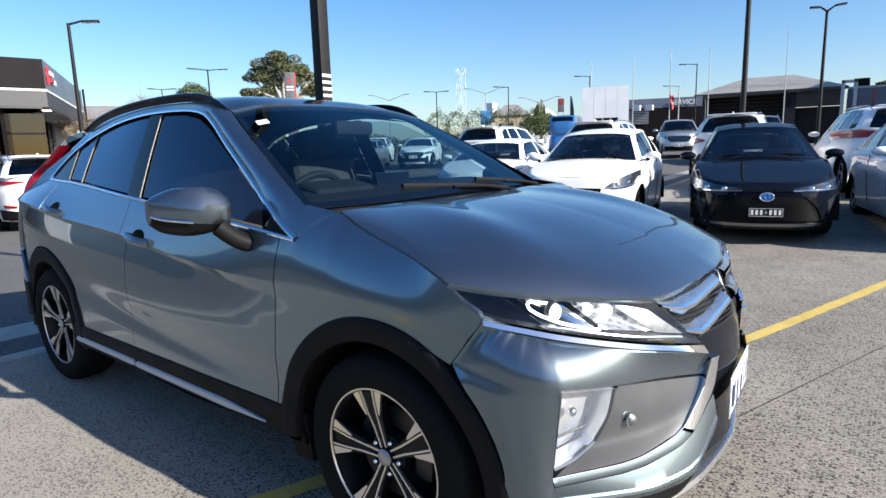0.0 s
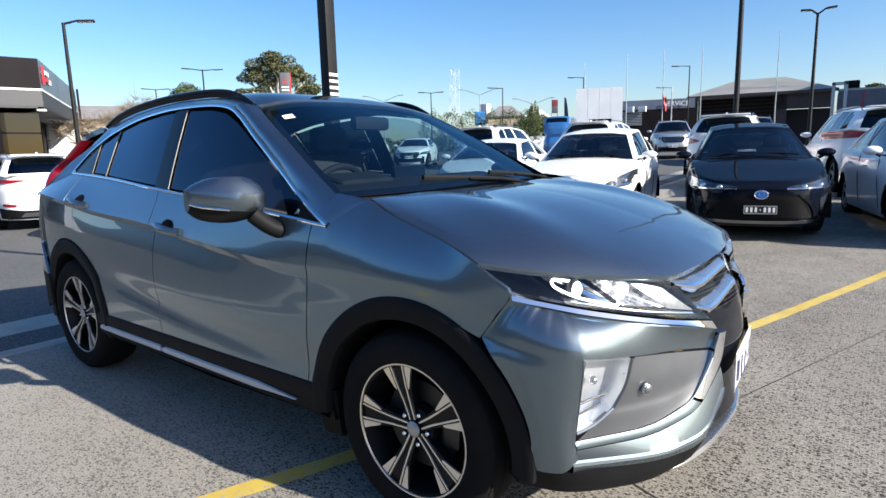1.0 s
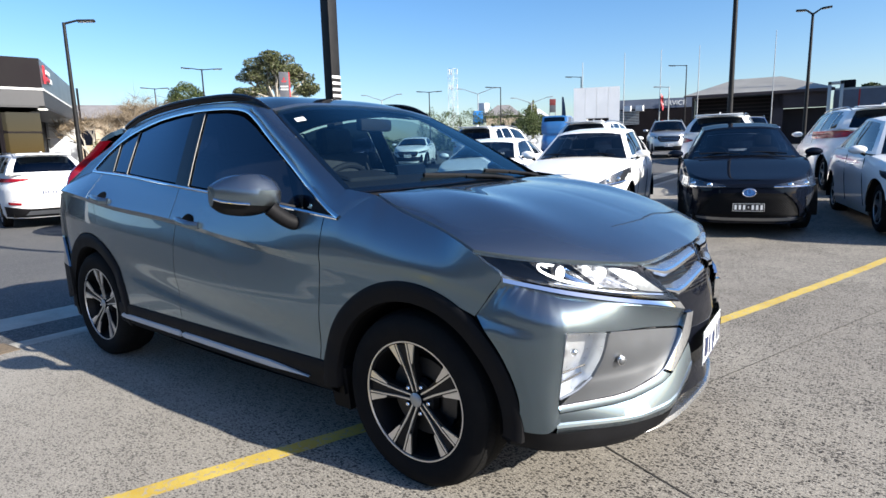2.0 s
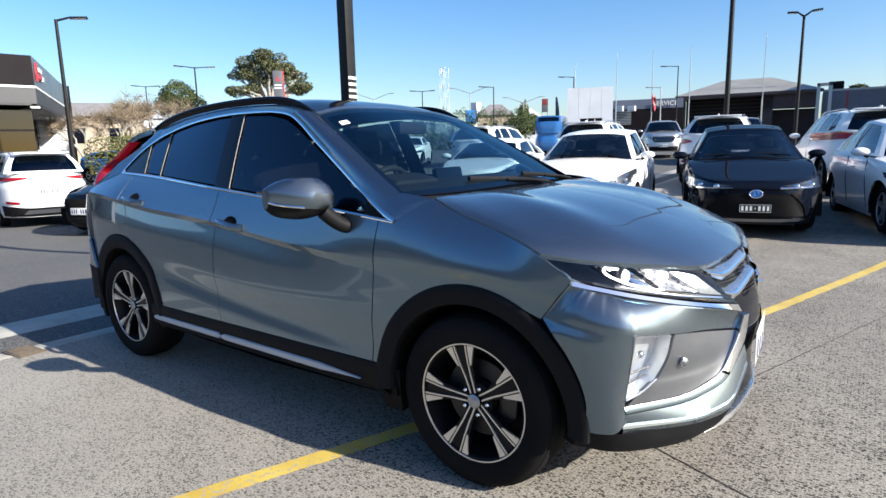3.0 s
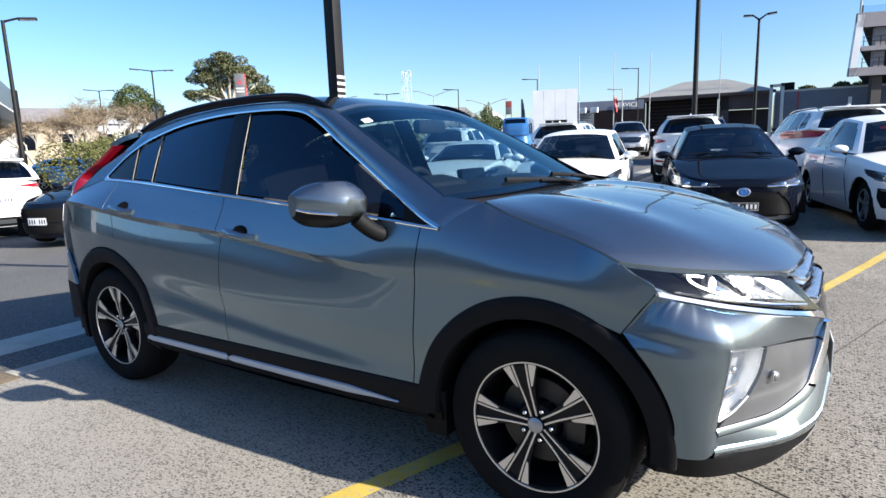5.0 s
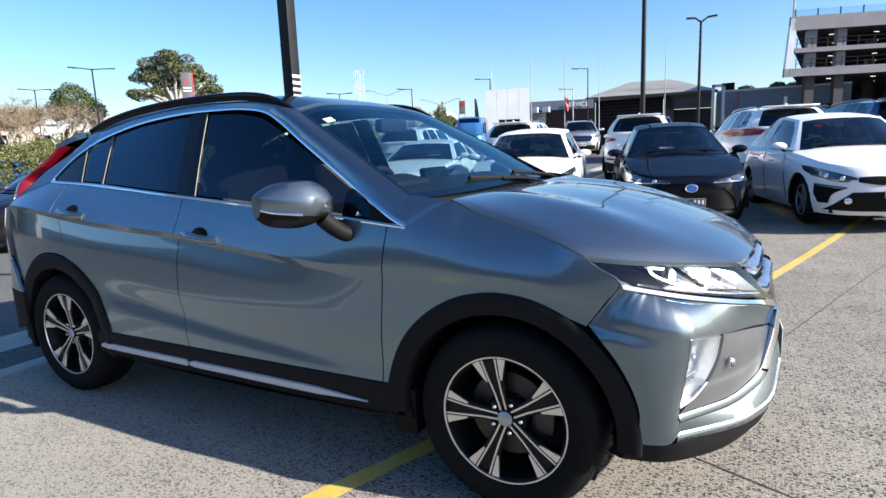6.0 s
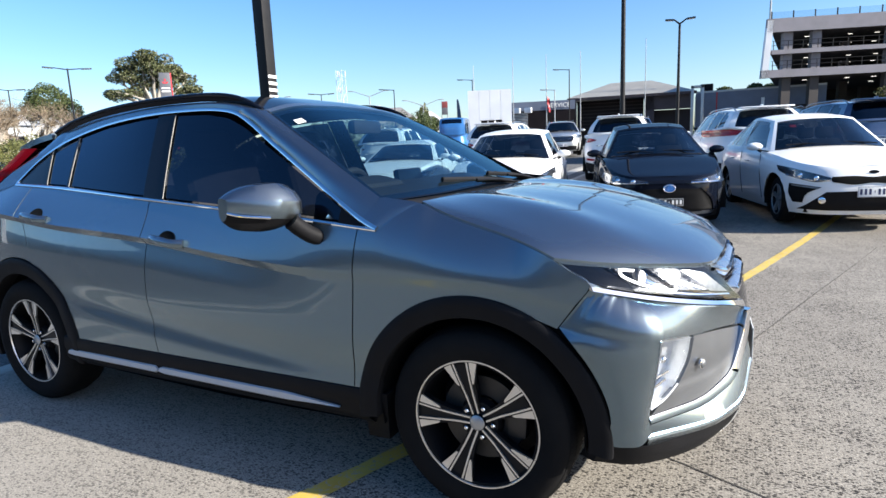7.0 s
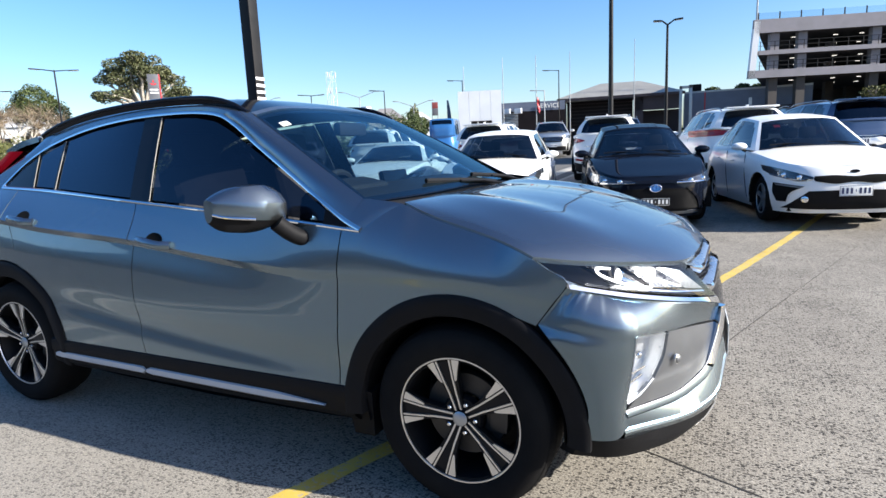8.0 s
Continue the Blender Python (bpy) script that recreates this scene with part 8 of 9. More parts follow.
def hall():
    ob = thing("white_hall", "plain white panelled hall with a dark glazed entrance", "building")
    a, b = (-16.12, 38.13), (-13.14, 39.36)
    n = 4
    for k in range(n):
        slab(ob, "wall_panel", along(a, b, k / n), along(a, b, (k + 0.985) / n), 3.25, 5.42, 5.0, M["white_wall"])
    slab(ob, "wall", a, along(a, b, 0.27), 0.0, 3.25, 5.0, M["white_wall"])
    slab(ob, "wall", along(a, b, 0.77), b, 0.0, 3.25, 5.0, M["white_wall"])
    slab(ob, "entrance", along(a, b, 0.27), along(a, b, 0.77), 0.0, 3.25, 4.6, M["bay_dark"], "dark glazed entrance", -0.3)
    for k in range(4):
        s = 0.27 + 0.50 * k / 3
        slab(ob, "door_frame", along(a, b, s), along(a, b, s + 0.02), 0.3, 3.2, 0.1, M["stripe_white"])
    ban = thing("feather_banner", "dark feather banner on a bent pole", "banner", "", Matrix.Translation((-16.6, 37.2, ground_z(-16.6, 37.2))))
    G = np.array([[(0.32 * u * (1 - 0.6 * v_ ** 3), 0.02 * math.sin(5 * v_), 1.6 + 2.3 * v_) for u in (0, 0.5, 1)] for v_ in np.linspace(0, 1, 10)])
    mesh_object("cloth", *grid_mesh(G), M["paint_blue"], ban)
    part("pole", tube((0, 0, 0), (0, 0, 3.95), 0.025, 0.012, 6), M["galv"], ban)


hall()


def sign_text(ob, body, m, size, mat):
    """Raised letters in the built-in font, turned into a mesh."""
    cu = bpy.data.curves.new("lettering", "FONT")
    cu.body, cu.size, cu.extrude, cu.align_x, cu.align_y = body, size, 0.02, "CENTER", "CENTER"
    tmp = new("lettering_source", cu)
    bpy.context.view_layer.update()
    me = bpy.data.meshes.new_from_object(tmp.evaluated_get(bpy.context.evaluated_depsgraph_get()))
    bpy.data.objects.remove(tmp)
    me.transform(m)
    me.materials.clear()
    me.materials.append(mat)
    txt = new("lettering", me)
    txt.parent = ob
    return txt


def service_hall():
    ob = thing("service_hall", "low dark workshop with a service sign", "building")
    a, b = (-20.6, 54.6), (-12.9, 57.2)
    slab(ob, "fascia", a, b, 4.70, 5.60, 6.0, M["blue_clad"], "grey-blue fascia")
    slab(ob, "wall", a, b, 0.3, 4.70, 6.0, M["fascia_dark"])
    for k in range(9):
        slab(ob, "slat", a, along(a, b, 0.42), 3.25 + 0.15 * k, 3.33 + 0.15 * k, 0.06, M["galv"], "", 0.12)
    ang = math.degrees(math.atan2(b[1] - a[1], b[0] - a[0]))
    c = along(a, b, 0.80)
    sign_text(ob, "SERVICE", pose(c[0] + 0.05, c[1] - 0.14, 5.12, 0, 0, ang) @ pose(0, 0, 0, 90, 0, 0), 0.62, M["stripe_white"])
    for k, s in enumerate((0.30, 0.44)):
        p = along(a, b, s)
        bm = box((0.7, 0.4, 0.5), (p[0], p[1] - 0.4, 4.75), 0.02)
        part("air_unit", bm, M["white_wall"], ob, "white air-conditioning unit")


service_hall()


def shed():
    ob = thing("workshop_shed", "dark open-fronted shed under a hipped ribbed iron roof", "building")
    a, b = (-15.83, 66.78), (-2.88, 68.98)
    d = (Vector((*b, 0)) - Vector((*a, 0))).normalized()
    n = Vector((-d.y, d.x, 0))
    Lg = (Vector((*b, 0)) - Vector((*a, 0))).length
    P = lambda s, t, z: tuple(Vector((*a, 0)) + d * s * Lg + n * t + Vector((0, 0, z)))
    ov = 0.03
    v = [P(-ov, -0.5, 6.4), P(1 + ov, -0.5, 6.4), P(1 + ov, 9.5, 6.4), P(-ov, 9.5, 6.4), P(0.335, 4.5, 8.25), P(0.685, 4.5, 8.25)]
    mesh_object("roof", v, [(0, 1, 5, 4), (1, 2, 5), (2, 3, 4, 5), (3, 0, 4)], M["roof_iron"], ob, "grey-brown ribbed iron roof", False)
    v = [P(-ov, -0.5, 6.1), P(1 + ov, -0.5, 6.1), P(1 + ov, -0.5, 6.4), P(-ov, -0.5, 6.4)]
    mesh_object("gutter", v, [(0, 1, 2, 3)], M["shed_wall"], ob, "", False)
    slab(ob, "wall", P(0, 0, 0)[:2], P(0.04, 0, 0)[:2], 0, 6.4, 0.4, M["shed_wall"])
    # slab set back in the bay, its inner shade painted near-black
    slab(ob, "bay", P(0.04, 3.0, 0)[:2], P(0.62, 3.0, 0)[:2], 0, 6.2, 0.3, M["bay_dark"], "dark backing with the open bay's shade in its colour")
    for k in range(9):
        slab(ob, "purlin", P(0.04, 2.8, 0)[:2], P(0.62, 2.8, 0)[:2], 2.6 + 0.4 * k, 2.72 + 0.4 * k, 0.1, M["shed_wall"])
    slab(ob, "wall", P(0.62, 0, 0)[:2], P(1.0, 0, 0)[:2], 4.6, 6.4, 0.3, M["shed_wall"])
    slab(ob, "wall", P(0.62, 0, 0)[:2], P(0.70, 0, 0)[:2], 0, 6.4, 0.3, M["shed_wall"])
    slab(ob, "bay", P(0.70, 1.5, 0)[:2], P(1.0, 1.5, 0)[:2], 0, 4.6, 0.3, M["bay_dark"])
    slab(ob, "side_wall", P(0, 0.2, 0)[:2], P(0, 9, 0)[:2], 0, 6.3, 0.2, M["shed_wall"])


shed()


def long_wall():
    ob = thing("blue_grey_building", "long flat-roofed building with blue-grey cladding", "building")
    a, b = (-2.7, 71.9), (10.0, 72.9)
    slab(ob, "wall", a, b, 0, 6.3, 8.0, M["blue_clad"])
    slab(ob, "parapet", a, b, 6.3, 6.5, 0.3, M["galv"], "", 0.05)
    p = along(a, b, 0.16)
    bm = bmesh.new()
    add_box(bm, (1.3, 1.4, 0.9), (p[0] - 1.0, p[1] + 1.5, 6.9), 0.03)
    part("roof_plant", bm, M["fascia_dark"], ob, "dark rooftop plant box")
    slab(ob, "red_stripe", along(a, b, 0.165), along(a, b, 0.175), 4.0, 6.3, 0.04, M["red_sign"], "", 0.05)
    slab(ob, "wall_sign", along(a, b, 0.52), along(a, b, 0.545), 4.6, 5.4, 0.04, M["stripe_white"], "", 0.06)
    g = thing("steel_gate_frame", "tall pale steel gate frame", "gate")
    q = (-2.75, 70.0)
    for dx in (0.0, 1.0):
        part("post", box((0.28, 0.28, 6.8), (q[0] + dx, q[1] - 3.0, 3.4), 0.02), M["galv"], g)
    part("lintel", box((1.28, 0.28, 0.28), (q[0] + 0.5, q[1] - 3.0, 6.66), 0.02), M["galv"], g)


long_wall()


def car_park():
    ob = thing("multi_storey_car_park", "open concrete multi-storey car park with lit decks", "building")
    a = (4.0, 67.3)
    dvec = Vector((12.1, 4.3, 0)).normalized()
    n = Vector((-dvec.y, dvec.x, 0))
    P = lambda s, t: (a[0] + dvec.x * s + n.x * t, a[1] + dvec.y * s + n.y * t)
    Lg, deep = 46.0, 26.0
    for nm, z0, z1, s0 in (("parapet", 11.45, 12.75, 0.0), ("deck_edge", 9.30, 9.72, 0.55), ("deck_edge", 7.02, 7.78, -0.35)):
        slab(ob, nm, P(s0, 0), P(Lg, 0), z0, z1, 0.35, M["concrete"])
    # decks take the dark copy: shade between storeys is painted in
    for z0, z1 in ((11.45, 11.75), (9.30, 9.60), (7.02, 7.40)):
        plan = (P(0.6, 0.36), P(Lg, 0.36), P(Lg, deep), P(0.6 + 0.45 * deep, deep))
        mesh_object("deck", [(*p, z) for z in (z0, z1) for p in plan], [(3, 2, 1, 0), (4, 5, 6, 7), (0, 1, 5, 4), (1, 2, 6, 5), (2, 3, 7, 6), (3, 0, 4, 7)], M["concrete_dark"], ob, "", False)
    v = [(*P(-0.35, 0), 7.02), (*P(0.28, 0), 7.02), (*P(0.62, 0), 12.6), (*P(0.05, 0), 12.6)]
    v += [(x + n.x * 0.5, y + n.y * 0.5, z) for x, y, z in v]
    mesh_object("end_fin", v, [(0, 1, 2, 3), (7, 6, 5, 4), (0, 4, 5, 1), (1, 5, 6, 2), (2, 6, 7, 3), (3, 7, 4, 0)], M["white_wall"], ob, "pale slanted end fin", False)
    for s in (1.9, 4.6, 11.6, 18.6, 25.6, 32.6, 39.6):
        for t in (0.6, 9.0, 18.0):
            if s < 1.0 + 0.5 * t - 0.3:
                continue
            # ground-floor columns get the dark copy, as shade put into the colour
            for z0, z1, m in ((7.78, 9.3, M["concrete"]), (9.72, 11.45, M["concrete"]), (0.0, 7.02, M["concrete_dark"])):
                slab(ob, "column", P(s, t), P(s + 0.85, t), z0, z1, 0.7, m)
    # back walls and a dark sheet below carry the inner shade as colour
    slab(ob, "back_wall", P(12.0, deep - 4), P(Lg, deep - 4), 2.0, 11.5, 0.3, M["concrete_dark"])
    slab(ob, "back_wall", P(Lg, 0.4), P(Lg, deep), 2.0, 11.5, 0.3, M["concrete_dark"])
    slab(ob, "undercroft_backing", P(0.2, 1.0), P(Lg, 1.0), 0.0, 4.3, 0.4, M["bay_dark"])
    for z in (11.38, 9.24, 6.95):
        for s in (3.4, 7.6, 10.2, 14.6, 19.5, 23.5):
            for t in (3.5, 10.0):
                slab(ob, "strip_lamp", P(s + 0.5 * t, t), P(s + 0.5 * t + 0.45, t), z - 0.04, z, 0.06, M["strip_lamp"])
    for z in (9.72, 7.78):
        for k in range(2):
            slab(ob, "rail", P(0.6, 0.1), P(Lg, 0.1), z + 0.42 + 0.42 * k, z + 0.46 + 0.42 * k, 0.04, M["post_black"])
        for k in range(24):
            slab(ob, "baluster", P(0.7 + k * 1.4, 0.1), P(0.76 + k * 1.4, 0.1), z, z + 0.88, 0.04, M["post_black"])
    for k in range(22):
        slab(ob, "roof_post", P(0.5 + 2.05 * k, 0.4), P(0.60 + 2.05 * k, 0.4), 12.75, 13.5, 0.08, M["post_black"])
        slab(ob, "roof_screen", P(0.62 + 2.05 * k, 0.42), P(2.53 + 2.05 * k, 0.42), 12.78, 13.45, 0.02, M["screen_glass"], "clear roof screen")
    part("mast", tube((*P(1.4, 3), 12.7), (*P(1.4, 3), 17.5), 0.12, 0.06, 8), M["galv"], ob)
    bushes = foliage_cloud([((*P(11.5, -1.0), 5.0), (1.4, 1.0, 0.7)), ((*P(13.6, -1.0), 5.1), (1.3, 1.0, 0.75))], 900, 0.16, M["leaf_olive"], 3)
    hb = mesh_object("bushes", *bushes, M["leaf_olive"], None, "", False)
    tagged(hb, "olive green clipped bushes before the car park", "bush", kind="stuff")


M["screen_glass"] = glass("clear_roof_screen", (0.80, 0.86, 0.90), 0.10)


def foliage_cloud(blobs, count, size, mat, seed, shell=0.55):
    """Many small leaf quads spread through ellipsoids, denser towards the outside."""
    rnd = random.Random(seed)
    total = sum(b[1][0] * b[1][1] * b[1][2] for b in blobs)
    v, f = [], []
    for (c, rad) in blobs:
        for _ in range(max(8, int(count * rad[0] * rad[1] * rad[2] / total))):
            d = Vector((rnd.gauss(0, 1), rnd.gauss(0, 1), rnd.gauss(0, 1))).normalized()
            s = shell + (1 - shell) * rnd.random() ** 0.5
            s *= 0.82 + 0.28 * noise.noise(Vector((d.x * 2.3 + seed, d.y * 2.3, d.z * 2.3 + c[0] * 0.1))) + 0.15
            p = Vector(c) + Vector((d.x * rad[0], d.y * rad[1], d.z * rad[2])) * s
            u = Vector((rnd.gauss(0, 1), rnd.gauss(0, 1), rnd.gauss(0, 0.7))).normalized()
            w = u.cross(Vector((rnd.gauss(0, 1), rnd.gauss(0, 1), rnd.gauss(0, 1)))).normalized()
            a, b_ = size * rnd.uniform(0.6, 1.3), size * rnd.uniform(0.3, 0.6)
            k = len(v)
            v += [p - u * a, p + w * b_, p + u * a, p - w * b_]
            f.append((k, k + 1, k + 2, k + 3))
    return v, f


car_park()


def limbs(bm, a, d, length, r, depth, rnd, spread=0.6, up=0.15):
    b = a + d * length
    add_tube(bm, a, b, r, r * 0.62, 6 if depth > 1 else 4, False)
    tips = []
    if depth == 0:
        return [b]
    for _ in range(2 if rnd.random() < 0.55 else 3):
        nd = (d + Vector((rnd.gauss(0, spread), rnd.gauss(0, spread), rnd.gauss(up, spread * 0.6)))).normalized()
        tips += limbs(bm, a.lerp(b, rnd.uniform(0.75, 1.0)), nd, length * rnd.uniform(0.6, 0.85), r * 0.6, depth - 1, rnd, spread, up)
    return tips


def tree(label, x, y, trunk_h, crown_blobs, leaf, bark, count, size, seed, trunk_r=0.3, name="tree"):
    z0 = ground_z(x, y)
    ob = thing(name, label, "tree", "trees", Matrix.Translation((x, y, z0)))
    rnd = random.Random(seed)
    bm = bmesh.new()
    base = Vector((0, 0, -0.1))
    add_tube(bm, base, Vector((0.1, 0.05, trunk_h)), trunk_r, trunk_r * 0.7, 10, False)
    for (c, rad) in crown_blobs:
        tgt = Vector(c)
        mid = Vector((0.1, 0.05, trunk_h)).lerp(tgt, 0.5) + Vector((rnd.gauss(0, 0.3), rnd.gauss(0, 0.3), 0))
        add_tube(bm, Vector((0.1, 0.05, trunk_h * 0.96)), mid, trunk_r * 0.5, trunk_r * 0.32, 7, False)
        add_tube(bm, mid, tgt, trunk_r * 0.32, trunk_r * 0.14, 6, False)
        for _ in range(5):
            e = tgt + Vector((rnd.gauss(0, rad[0] * 0.5), rnd.gauss(0, rad[1] * 0.5), rnd.gauss(0, rad[2] * 0.4)))
            add_tube(bm, mid.lerp(tgt, rnd.uniform(0.3, 1)), e, trunk_r * 0.14, trunk_r * 0.05, 5, False)
    part("trunk", bm, bark, ob)
    mesh_object("crown", *foliage_cloud(crown_blobs, count, size, leaf, seed), leaf, ob, "", False)
    return ob


gum_rnd = random.Random(17)
gum_blobs = []
# tiers of the crown: sideways, height, half width, half height, clumps
for side, z, rx_, rz_, n in ((0.0, 8.5, 2.5, 1.2, 18), (-2.1, 7.9, 1.2, 0.8, 6), (2.0, 8.0, 1.3, 0.9, 6), (2.8, 6.6, 1.3, 0.7, 7), (-2.2, 6.3, 1.3, 0.6, 6), (0.4, 7.2, 1.3, 0.6, 5)):
    for _ in range(n):
        q, dz = gum_rnd.uniform(-1, 1), gum_rnd.uniform(-1, 1)
        lat, dep = side + rx_ * q * 0.8, gum_rnd.uniform(-1, 1) * rx_ * 0.55
        r = gum_rnd.uniform(0.5, 0.9)
        gum_blobs.append(((0.61 * lat - 0.79 * dep, 0.79 * lat + 0.61 * dep, z + rz_ * dz * 0.75 * (1 - 0.4 * q * q)), (r * 1.1, r * 1.1, r * 0.62)))
tree("tall spreading gum tree with pale limbs and gaps", -44.6, 33.6, 5.2, gum_blobs, M["leaf_gum"], M["bark_pale"], 17000, 0.12, 11, 0.26)
tree("rounded dark green tree behind bare branches", -53.9, 29.9, 3.0, [((0, 0, 6.2), (1.6, 1.9, 1.5)), ((-0.4, -0.9, 5.4), (1.2, 1.3, 1.2)), ((0.6, 1.2, 5.3), (1.3, 1.4, 1.2))], M["leaf_dark"], M["bark"], 11000, 0.10, 5, 0.25)
tree("narrow autumn-brown poplar beyond the yard", -42.0, 79.0, 2.0, [((0, 0, 4.6), (1.0, 1.2, 2.6))], M["leaf_olive"], M["bark"], 1600, 0.2, 8, 0.2)
tree("dark green tree far behind the houses", -37.5, 71.0, 2.0, [((0, 0, 3.6), (2.4, 2.4, 1.5))], M["leaf_dark"], M["bark"], 1800, 0.22, 9, 0.2)
for k, (x, y, s) in enumerate(((-0.4, 97.0, 0.75), (3.6, 95.0, 0.7), (5.8, 98.0, 0.8), (9.2, 99.0, 0.8))):
    tree("small dark tree on the rise behind the buildings", x, y, 6.5, [((0, 0, 7.1), (1.5 * s, 1.5 * s, 0.9 * s)), ((0.9 * s, 0.3, 6.8), (1.1 * s, 1.1 * s, 0.7 * s))], M["leaf_dark"], M["bark"], 900, 0.25, 20 + k, 0.2)


def bare_tree(x, y, hgt, seed):
    ob = thing("bare_tree", "leafless tree with a haze of fine brown twigs", "tree", "bare trees", Matrix.Translation((x, y, ground_z(x, y))))
    rnd = random.Random(seed)
    bm = bmesh.new()
    tips = limbs(bm, Vector((0, 0, -0.1)), Vector((0, 0, 1)), hgt * 0.26, 0.16, 5, rnd, 0.42, 0.18)
    part("trunk", bm, M["bark_pale"], ob)
    v, f = [], []
    for t in tips:
        for _ in range(12):
            d = Vector((rnd.gauss(0, 0.5), rnd.gauss(0, 0.5), rnd.gauss(0.35, 0.4))) * 0.85
            s = d.cross(Vector((rnd.gauss(0, 1), rnd.gauss(0, 1), 0.3))).normalized() * 0.012
            k = len(v)
            v += [t - s, t + s, t + d]
            f.append((k, k + 1, k + 2))
    mesh_object("twig_mass", v, f, M["twig"], ob, "fine dry twigs", False)


for k, (x, y, hh) in enumerate(((-33.8, 14.0, 5.2), (-36.0, 16.2, 5.8), (-35.5, 18.6, 5.6), (-37.5, 18.0, 6.2), (-33.0, 12.0, 4.4), (-34.5, 15.2, 5.6), (-36.5, 20.2, 5.2))):
    bare_tree(x, y, hh, 31 + k)


def hedge(label, blobs, count, leaf, seed, size=0.09):
    z = [((c[0], c[1], c[2] + ground_z(c[0], c[1])), r) for c, r in blobs]
    ob = mesh_object("hedge", *foliage_cloud(z, count, size, leaf, seed, 0.7), leaf, None, "", False)
    tagged(ob, label, "hedge", kind="stuff")


hedge("clipped olive green hedge beside the showroom", [((-24.6, 9.3 + 0.9 * k, 1.25), (1.0, 0.75, 0.95)) for k in range(4)] + [((-27.5, 12.5, 1.2), (1.4, 1.5, 1.0)), ((-29.5, 14.5, 1.3), (1.5, 1.6, 1.1))], 14000, M["leaf_olive"], 41, 0.06)
hedge("low green garden bed by the road", [((-27.0 + 1.5 * k, 14.5 + 1.2 * k, 0.7), (1.4, 1.2, 0.6)) for k in range(5)], 4000, M["leaf_dark"], 43)
hedge("dark green tree belt in the distance", [((-41.0 + 1.9 * k, 52.5 + 1.3 * k, 2.6), (1.6, 1.4, 2.4)) for k in range(6)], 14000, M["leaf_dark"], 47, 0.09)


def house(label, x, y, w, d, eave, ridge, turn, wall, roof, wins=3):
    ob = thing("house", label, "house", "distant houses", pose(x, y, ground_z(x, y), 0, 0, turn))
    bm = box((w, d, eave), (0, 0, eave / 2))
    part("wall", bm, wall, ob, "", False)
    o = 0.35
    v = [(-w / 2 - o, -d / 2 - o, eave), (w / 2 + o, -d / 2 - o, eave), (w / 2 + o, d / 2 + o, eave), (-w / 2 - o, d / 2 + o, eave), (-w / 2 + d * 0.35, 0, ridge), (w / 2 - d * 0.35, 0, ridge)]
    mesh_object("roof", v, [(0, 1, 5, 4), (1, 2, 5), (2, 3, 4, 5), (3, 0, 4)], roof, ob, "", False)
    for k in range(wins):
        bm = box((w * 0.12, 0.06, eave * 0.3), (-w / 2 + w * (k + 0.7) / (wins + 0.4), -d / 2 - 0.01, eave * 0.62), 0.01)
        part("window", bm, M["gloss_black"], ob)


house("cream house with a grey tiled roof in the distance", -49.5, 83.0, 5.5, 5.0, 5.6, 7.4, 30, M["brick_warm"], M["tile_roof"], 3)
house("pale low building with a white roof in the distance", -45.0, 85.5, 5.0, 5.0, 4.8, 6.6, 30, M["white_wall"], M["pale_roof"], 2)
house("white-roofed factory beyond the bare trees", -70.0, 30.5, 12.0, 9.0, 4.6, 6.0, 60, M["white_wall"], M["pale_roof"], 5)
house("long white-roofed store beyond the bare trees", -67.5, 37.5, 10.0, 9.0, 4.8, 6.4, 60, M["white_wall"], M["pale_roof"], 4)
house("grey-roofed shop behind the showroom", -52.0, 20.0, 9.0, 6.0, 4.0, 5.3, 60, M["brick_warm"], M["tile_roof"], 3)
part("tower_block", box((1.4, 1.4, 3.2), (-52.8, 82.0, 7.2), 0.05), M["white_wall"], None)["label"] = "slim white rendered tower"
tagged(bpy.data.objects["tower_block"], "slim white rendered chimney tower", "tower")


def lattice_tower(x, y, top, w0, w1):
    ob = thing("phone_tower", "white steel lattice telecommunications tower with antennas", "tower", "", Matrix.Translation((x, y, 0)))
    for a in range(4):
        s = ((1, 1), (1, -1), (-1, -1), (-1, 1))
        p, q = s[a], s[(a + 1) % 4]
        part("leg", tube((p[0] * w0, p[1] * w0, 0), (p[0] * w1, p[1] * w1, top), 0.055, 0.045, 6), M["lattice_white"], ob)
        n = 9
        for k in range(n):
            z0, z1 = top * k / n, top * (k + 1) / n
            wa, wb = w0 + (w1 - w0) * k / n, w0 + (w1 - w0) * (k + 1) / n
            c, d = (p, q) if k % 2 else (q, p)
            part("brace", tube((c[0] * wa, c[1] * wa, z0), (d[0] * wb, d[1] * wb, z1), 0.027, 0.027, 5), M["lattice_white"], ob)
            part("brace", tube((p[0] * wb, p[1] * wb, z1), (q[0] * wb, q[1] * wb, z1), 0.025, 0.025, 5), M["lattice_white"], ob)
    for z in (top - 0.9, top - 5.0):
        for a in range(3):
            an = 0.4 + a * 2 * math.pi / 3
            part("antenna", box((0.22, 0.22, 1.4), (1.25 * math.cos(an), 1.25 * math.sin(an), z), 0.04), M["white_wall"], ob)


lattice_tower(-97.7, 134.7, 23.6, 1.05, 0.9)

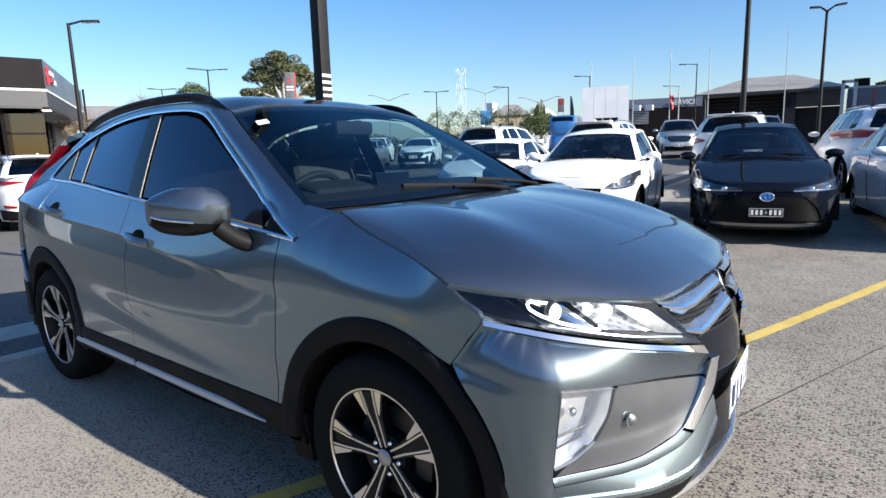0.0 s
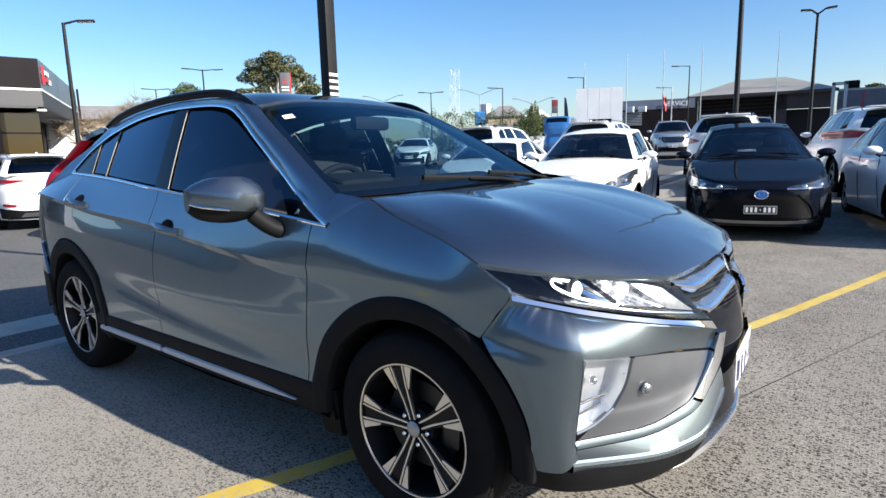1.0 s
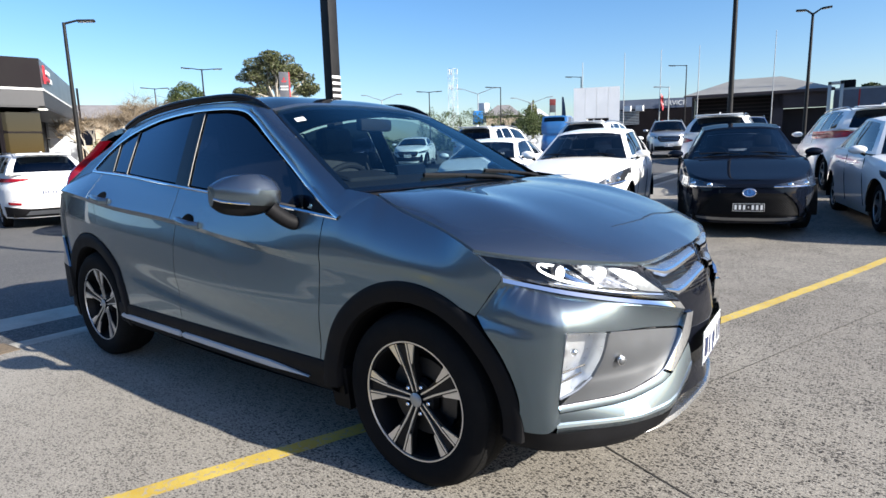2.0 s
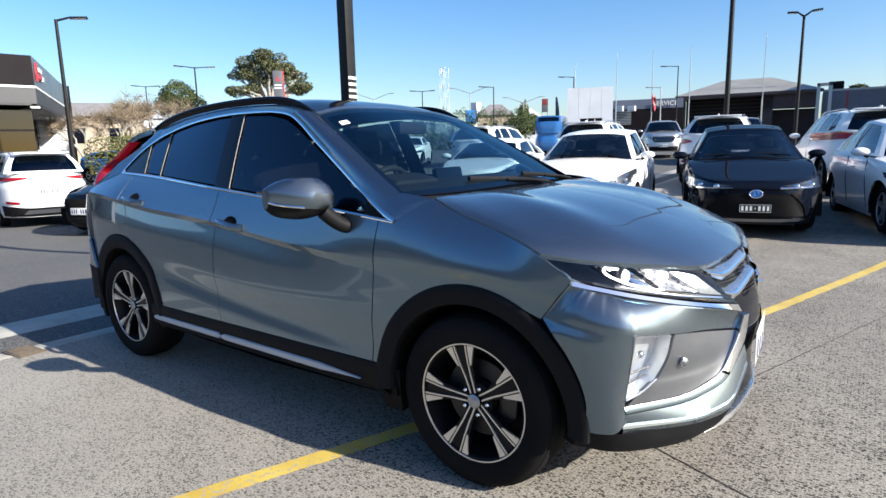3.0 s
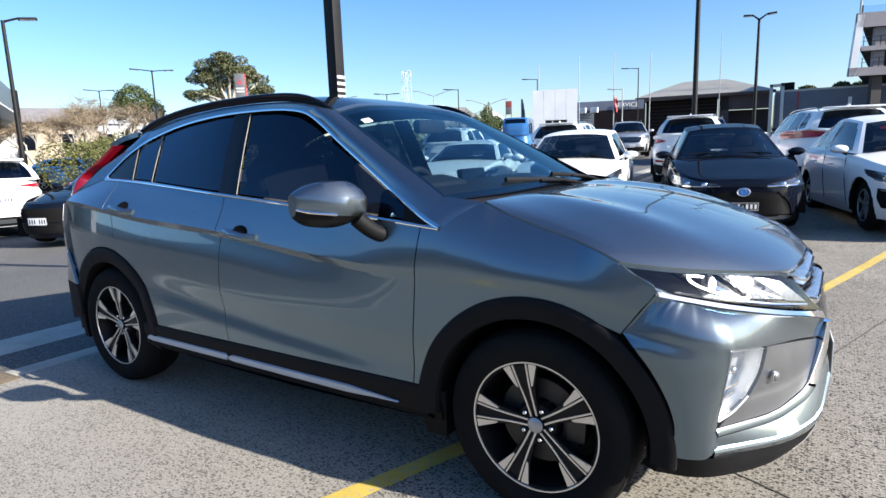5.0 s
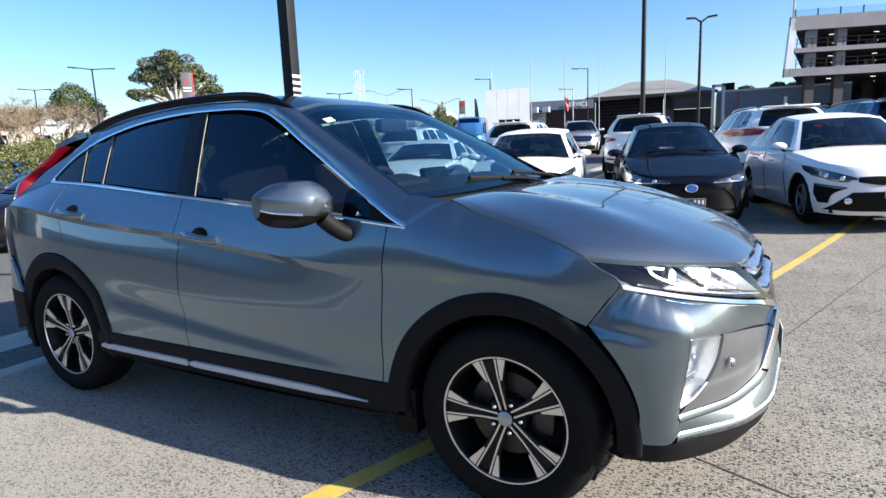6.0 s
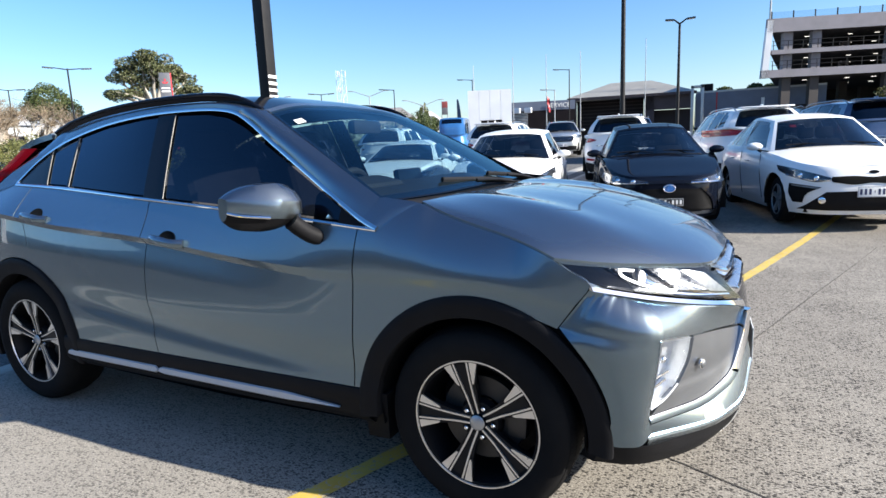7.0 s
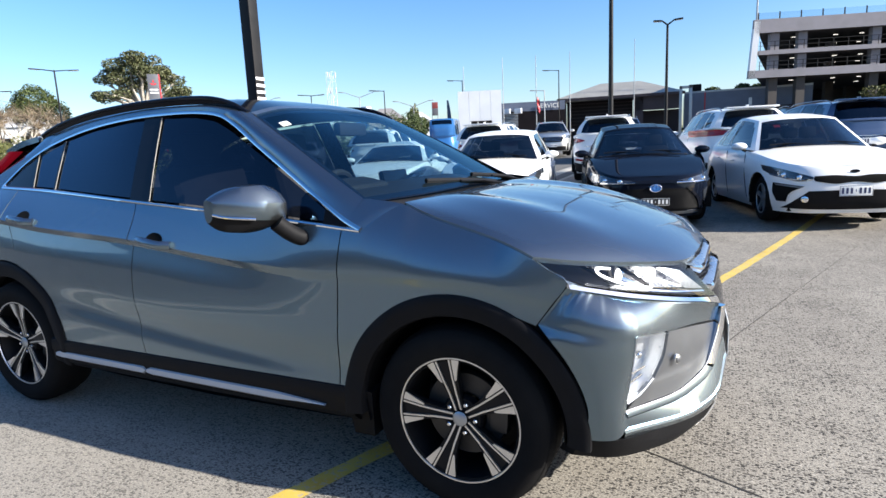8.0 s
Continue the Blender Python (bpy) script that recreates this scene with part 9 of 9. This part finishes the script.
# pylon signs
pyl = thing("pylon_sign", "grey dealership pylon sign with a thin red edge", "sign", "", pose(-28.74, 22.25, ground_z(-28.74, 22.25), 0, 0, 52))
part("panel", box((0.60, 0.22, 4.5), (-0.03, 0, 3.60), 0.02), M["grey_sign"], pyl)
part("red_edge", box((0.07, 0.24, 4.5), (0.307, 0, 3.60), 0.015), M["red_sign"], pyl)
part("footing", box((0.72, 0.30, 1.35), (0, 0, 0.675), 0.02), M["fascia_dark"], pyl)
for cx, cz, turn in ((0, 5.42, 0), (-0.085, 5.27, 120), (0.085, 5.27, -120)):
    e = [Matrix.Rotation(radians(turn), 3, "Y") @ Vector((dx, 0, dz)) for dx, dz in ((0, 0.11), (0.06, 0), (0, -0.11), (-0.06, 0))]
    mesh_object("emblem", [(cx - 0.03 + p.x, -0.114, cz + p.z) for p in e], [(0, 1, 2, 3)], M["red_sign"], pyl, "", False)
for k in range(2):
    part("lettering_bar", box((0.46, 0.012, 0.07), (-0.03, -0.114, 4.95 - 0.18 * k)), M["stripe_white"], pyl)
red = thing("roadside_sign", "red and grey roadside sign on posts", "sign", "", pose(-31.1, 64.4, ground_z(-31.1, 64.4), 0, 0, 30))
part("panel", box((0.75, 0.2, 0.75), (0, 0, 5.75), 0.02), M["brown_red"], red)
part("lower_panel", box((0.75, 0.2, 0.85), (0, 0, 4.95), 0.02), M["grey_sign"], red)
for dx in (-0.35, 0.35):
    part("leg", tube((dx, 0, 0), (dx, 0, 4.6), 0.06), M["galv"], red)
blue_s = thing("roadside_sign", "small blue and white roadside sign", "sign", "", pose(-37.2, 57.0, ground_z(-37.2, 57.0), 0, 0, 35))
part("panel", box((1.2, 0.15, 1.6), (0, 0, 4.0), 0.02), M["blue_badge"], blue_s)
part("leg", tube((0, 0, 0), (0, 0, 3.3), 0.08), M["galv"], blue_s)


# hazy hills far off and the line of trees before them
def ridge():
    k = Nodes("hazy_blue_hills")
    v_ = k.coords()
    # blue-grey of the distance haze is painted into the base colour
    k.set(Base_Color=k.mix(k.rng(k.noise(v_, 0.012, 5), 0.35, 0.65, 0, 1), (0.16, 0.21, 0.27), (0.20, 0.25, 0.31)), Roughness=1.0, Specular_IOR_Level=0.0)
    rnd_v, rnd_f = [], []
    n = 90
    for q in range(n + 1):
        ang = radians(-35 + 140 * q / n)
        far = 850.0
        hgt = 17 + 9 * noise.noise(Vector((q * 0.11, 3.0, 0))) + 3 * noise.noise(Vector((q * 0.43, 9.0, 0)))
        x, y = -far * math.sin(ang), far * math.cos(ang)
        rnd_v += [(x, y, -2.0), (x, y, hgt), (x * 1.05, y * 1.05, -2.0)]
    for q in range(n):
        b_ = 3 * q
        rnd_f += [(b_, b_ + 3, b_ + 4, b_ + 1), (b_ + 1, b_ + 4, b_ + 5, b_ + 2)]
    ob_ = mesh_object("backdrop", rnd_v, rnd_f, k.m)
    tagged(ob_, "low hazy blue hills along the horizon", "hills", kind="structure")


ridge()


def tree_line():
    rnd_ = random.Random(71)
    blobs = []
    for q in range(70):
        ang = radians(-18 + 103 * q / 70 + rnd_.uniform(-0.6, 0.6))
        far = rnd_.uniform(150, 190)
        r_ = rnd_.uniform(2.2, 4.2)
        blobs.append(((-far * math.sin(ang), far * math.cos(ang), 0.6 + r_ * 0.55), (r_ * 1.6, r_ * 1.2, r_ * 0.75)))
    ob_ = mesh_object("far_trees", *foliage_cloud(blobs, 26000, 0.5, M["leaf_dark"], 61, 0.6), M["leaf_dark"], None, "", False)
    tagged(ob_, "far line of dark trees beyond the yards", "trees", kind="stuff")


tree_line()


# plain unseen wall, added on the near side as a grey band for reflections
closing = mesh_object("unseen_wall", [(x, y, z) for z in (-0.3, 4.2) for x, y in ((-70, -21), (60, -21), (60, -21.4), (-70, -21.4))],
                      [(3, 2, 1, 0), (4, 5, 6, 7), (0, 1, 5, 4), (1, 2, 6, 5), (2, 3, 7, 6), (3, 0, 4, 7)], M["brick_dull"], None, "", False)
tagged(closing, "plain grey wall added out of view for the car paint to reflect", "wall", kind="structure")
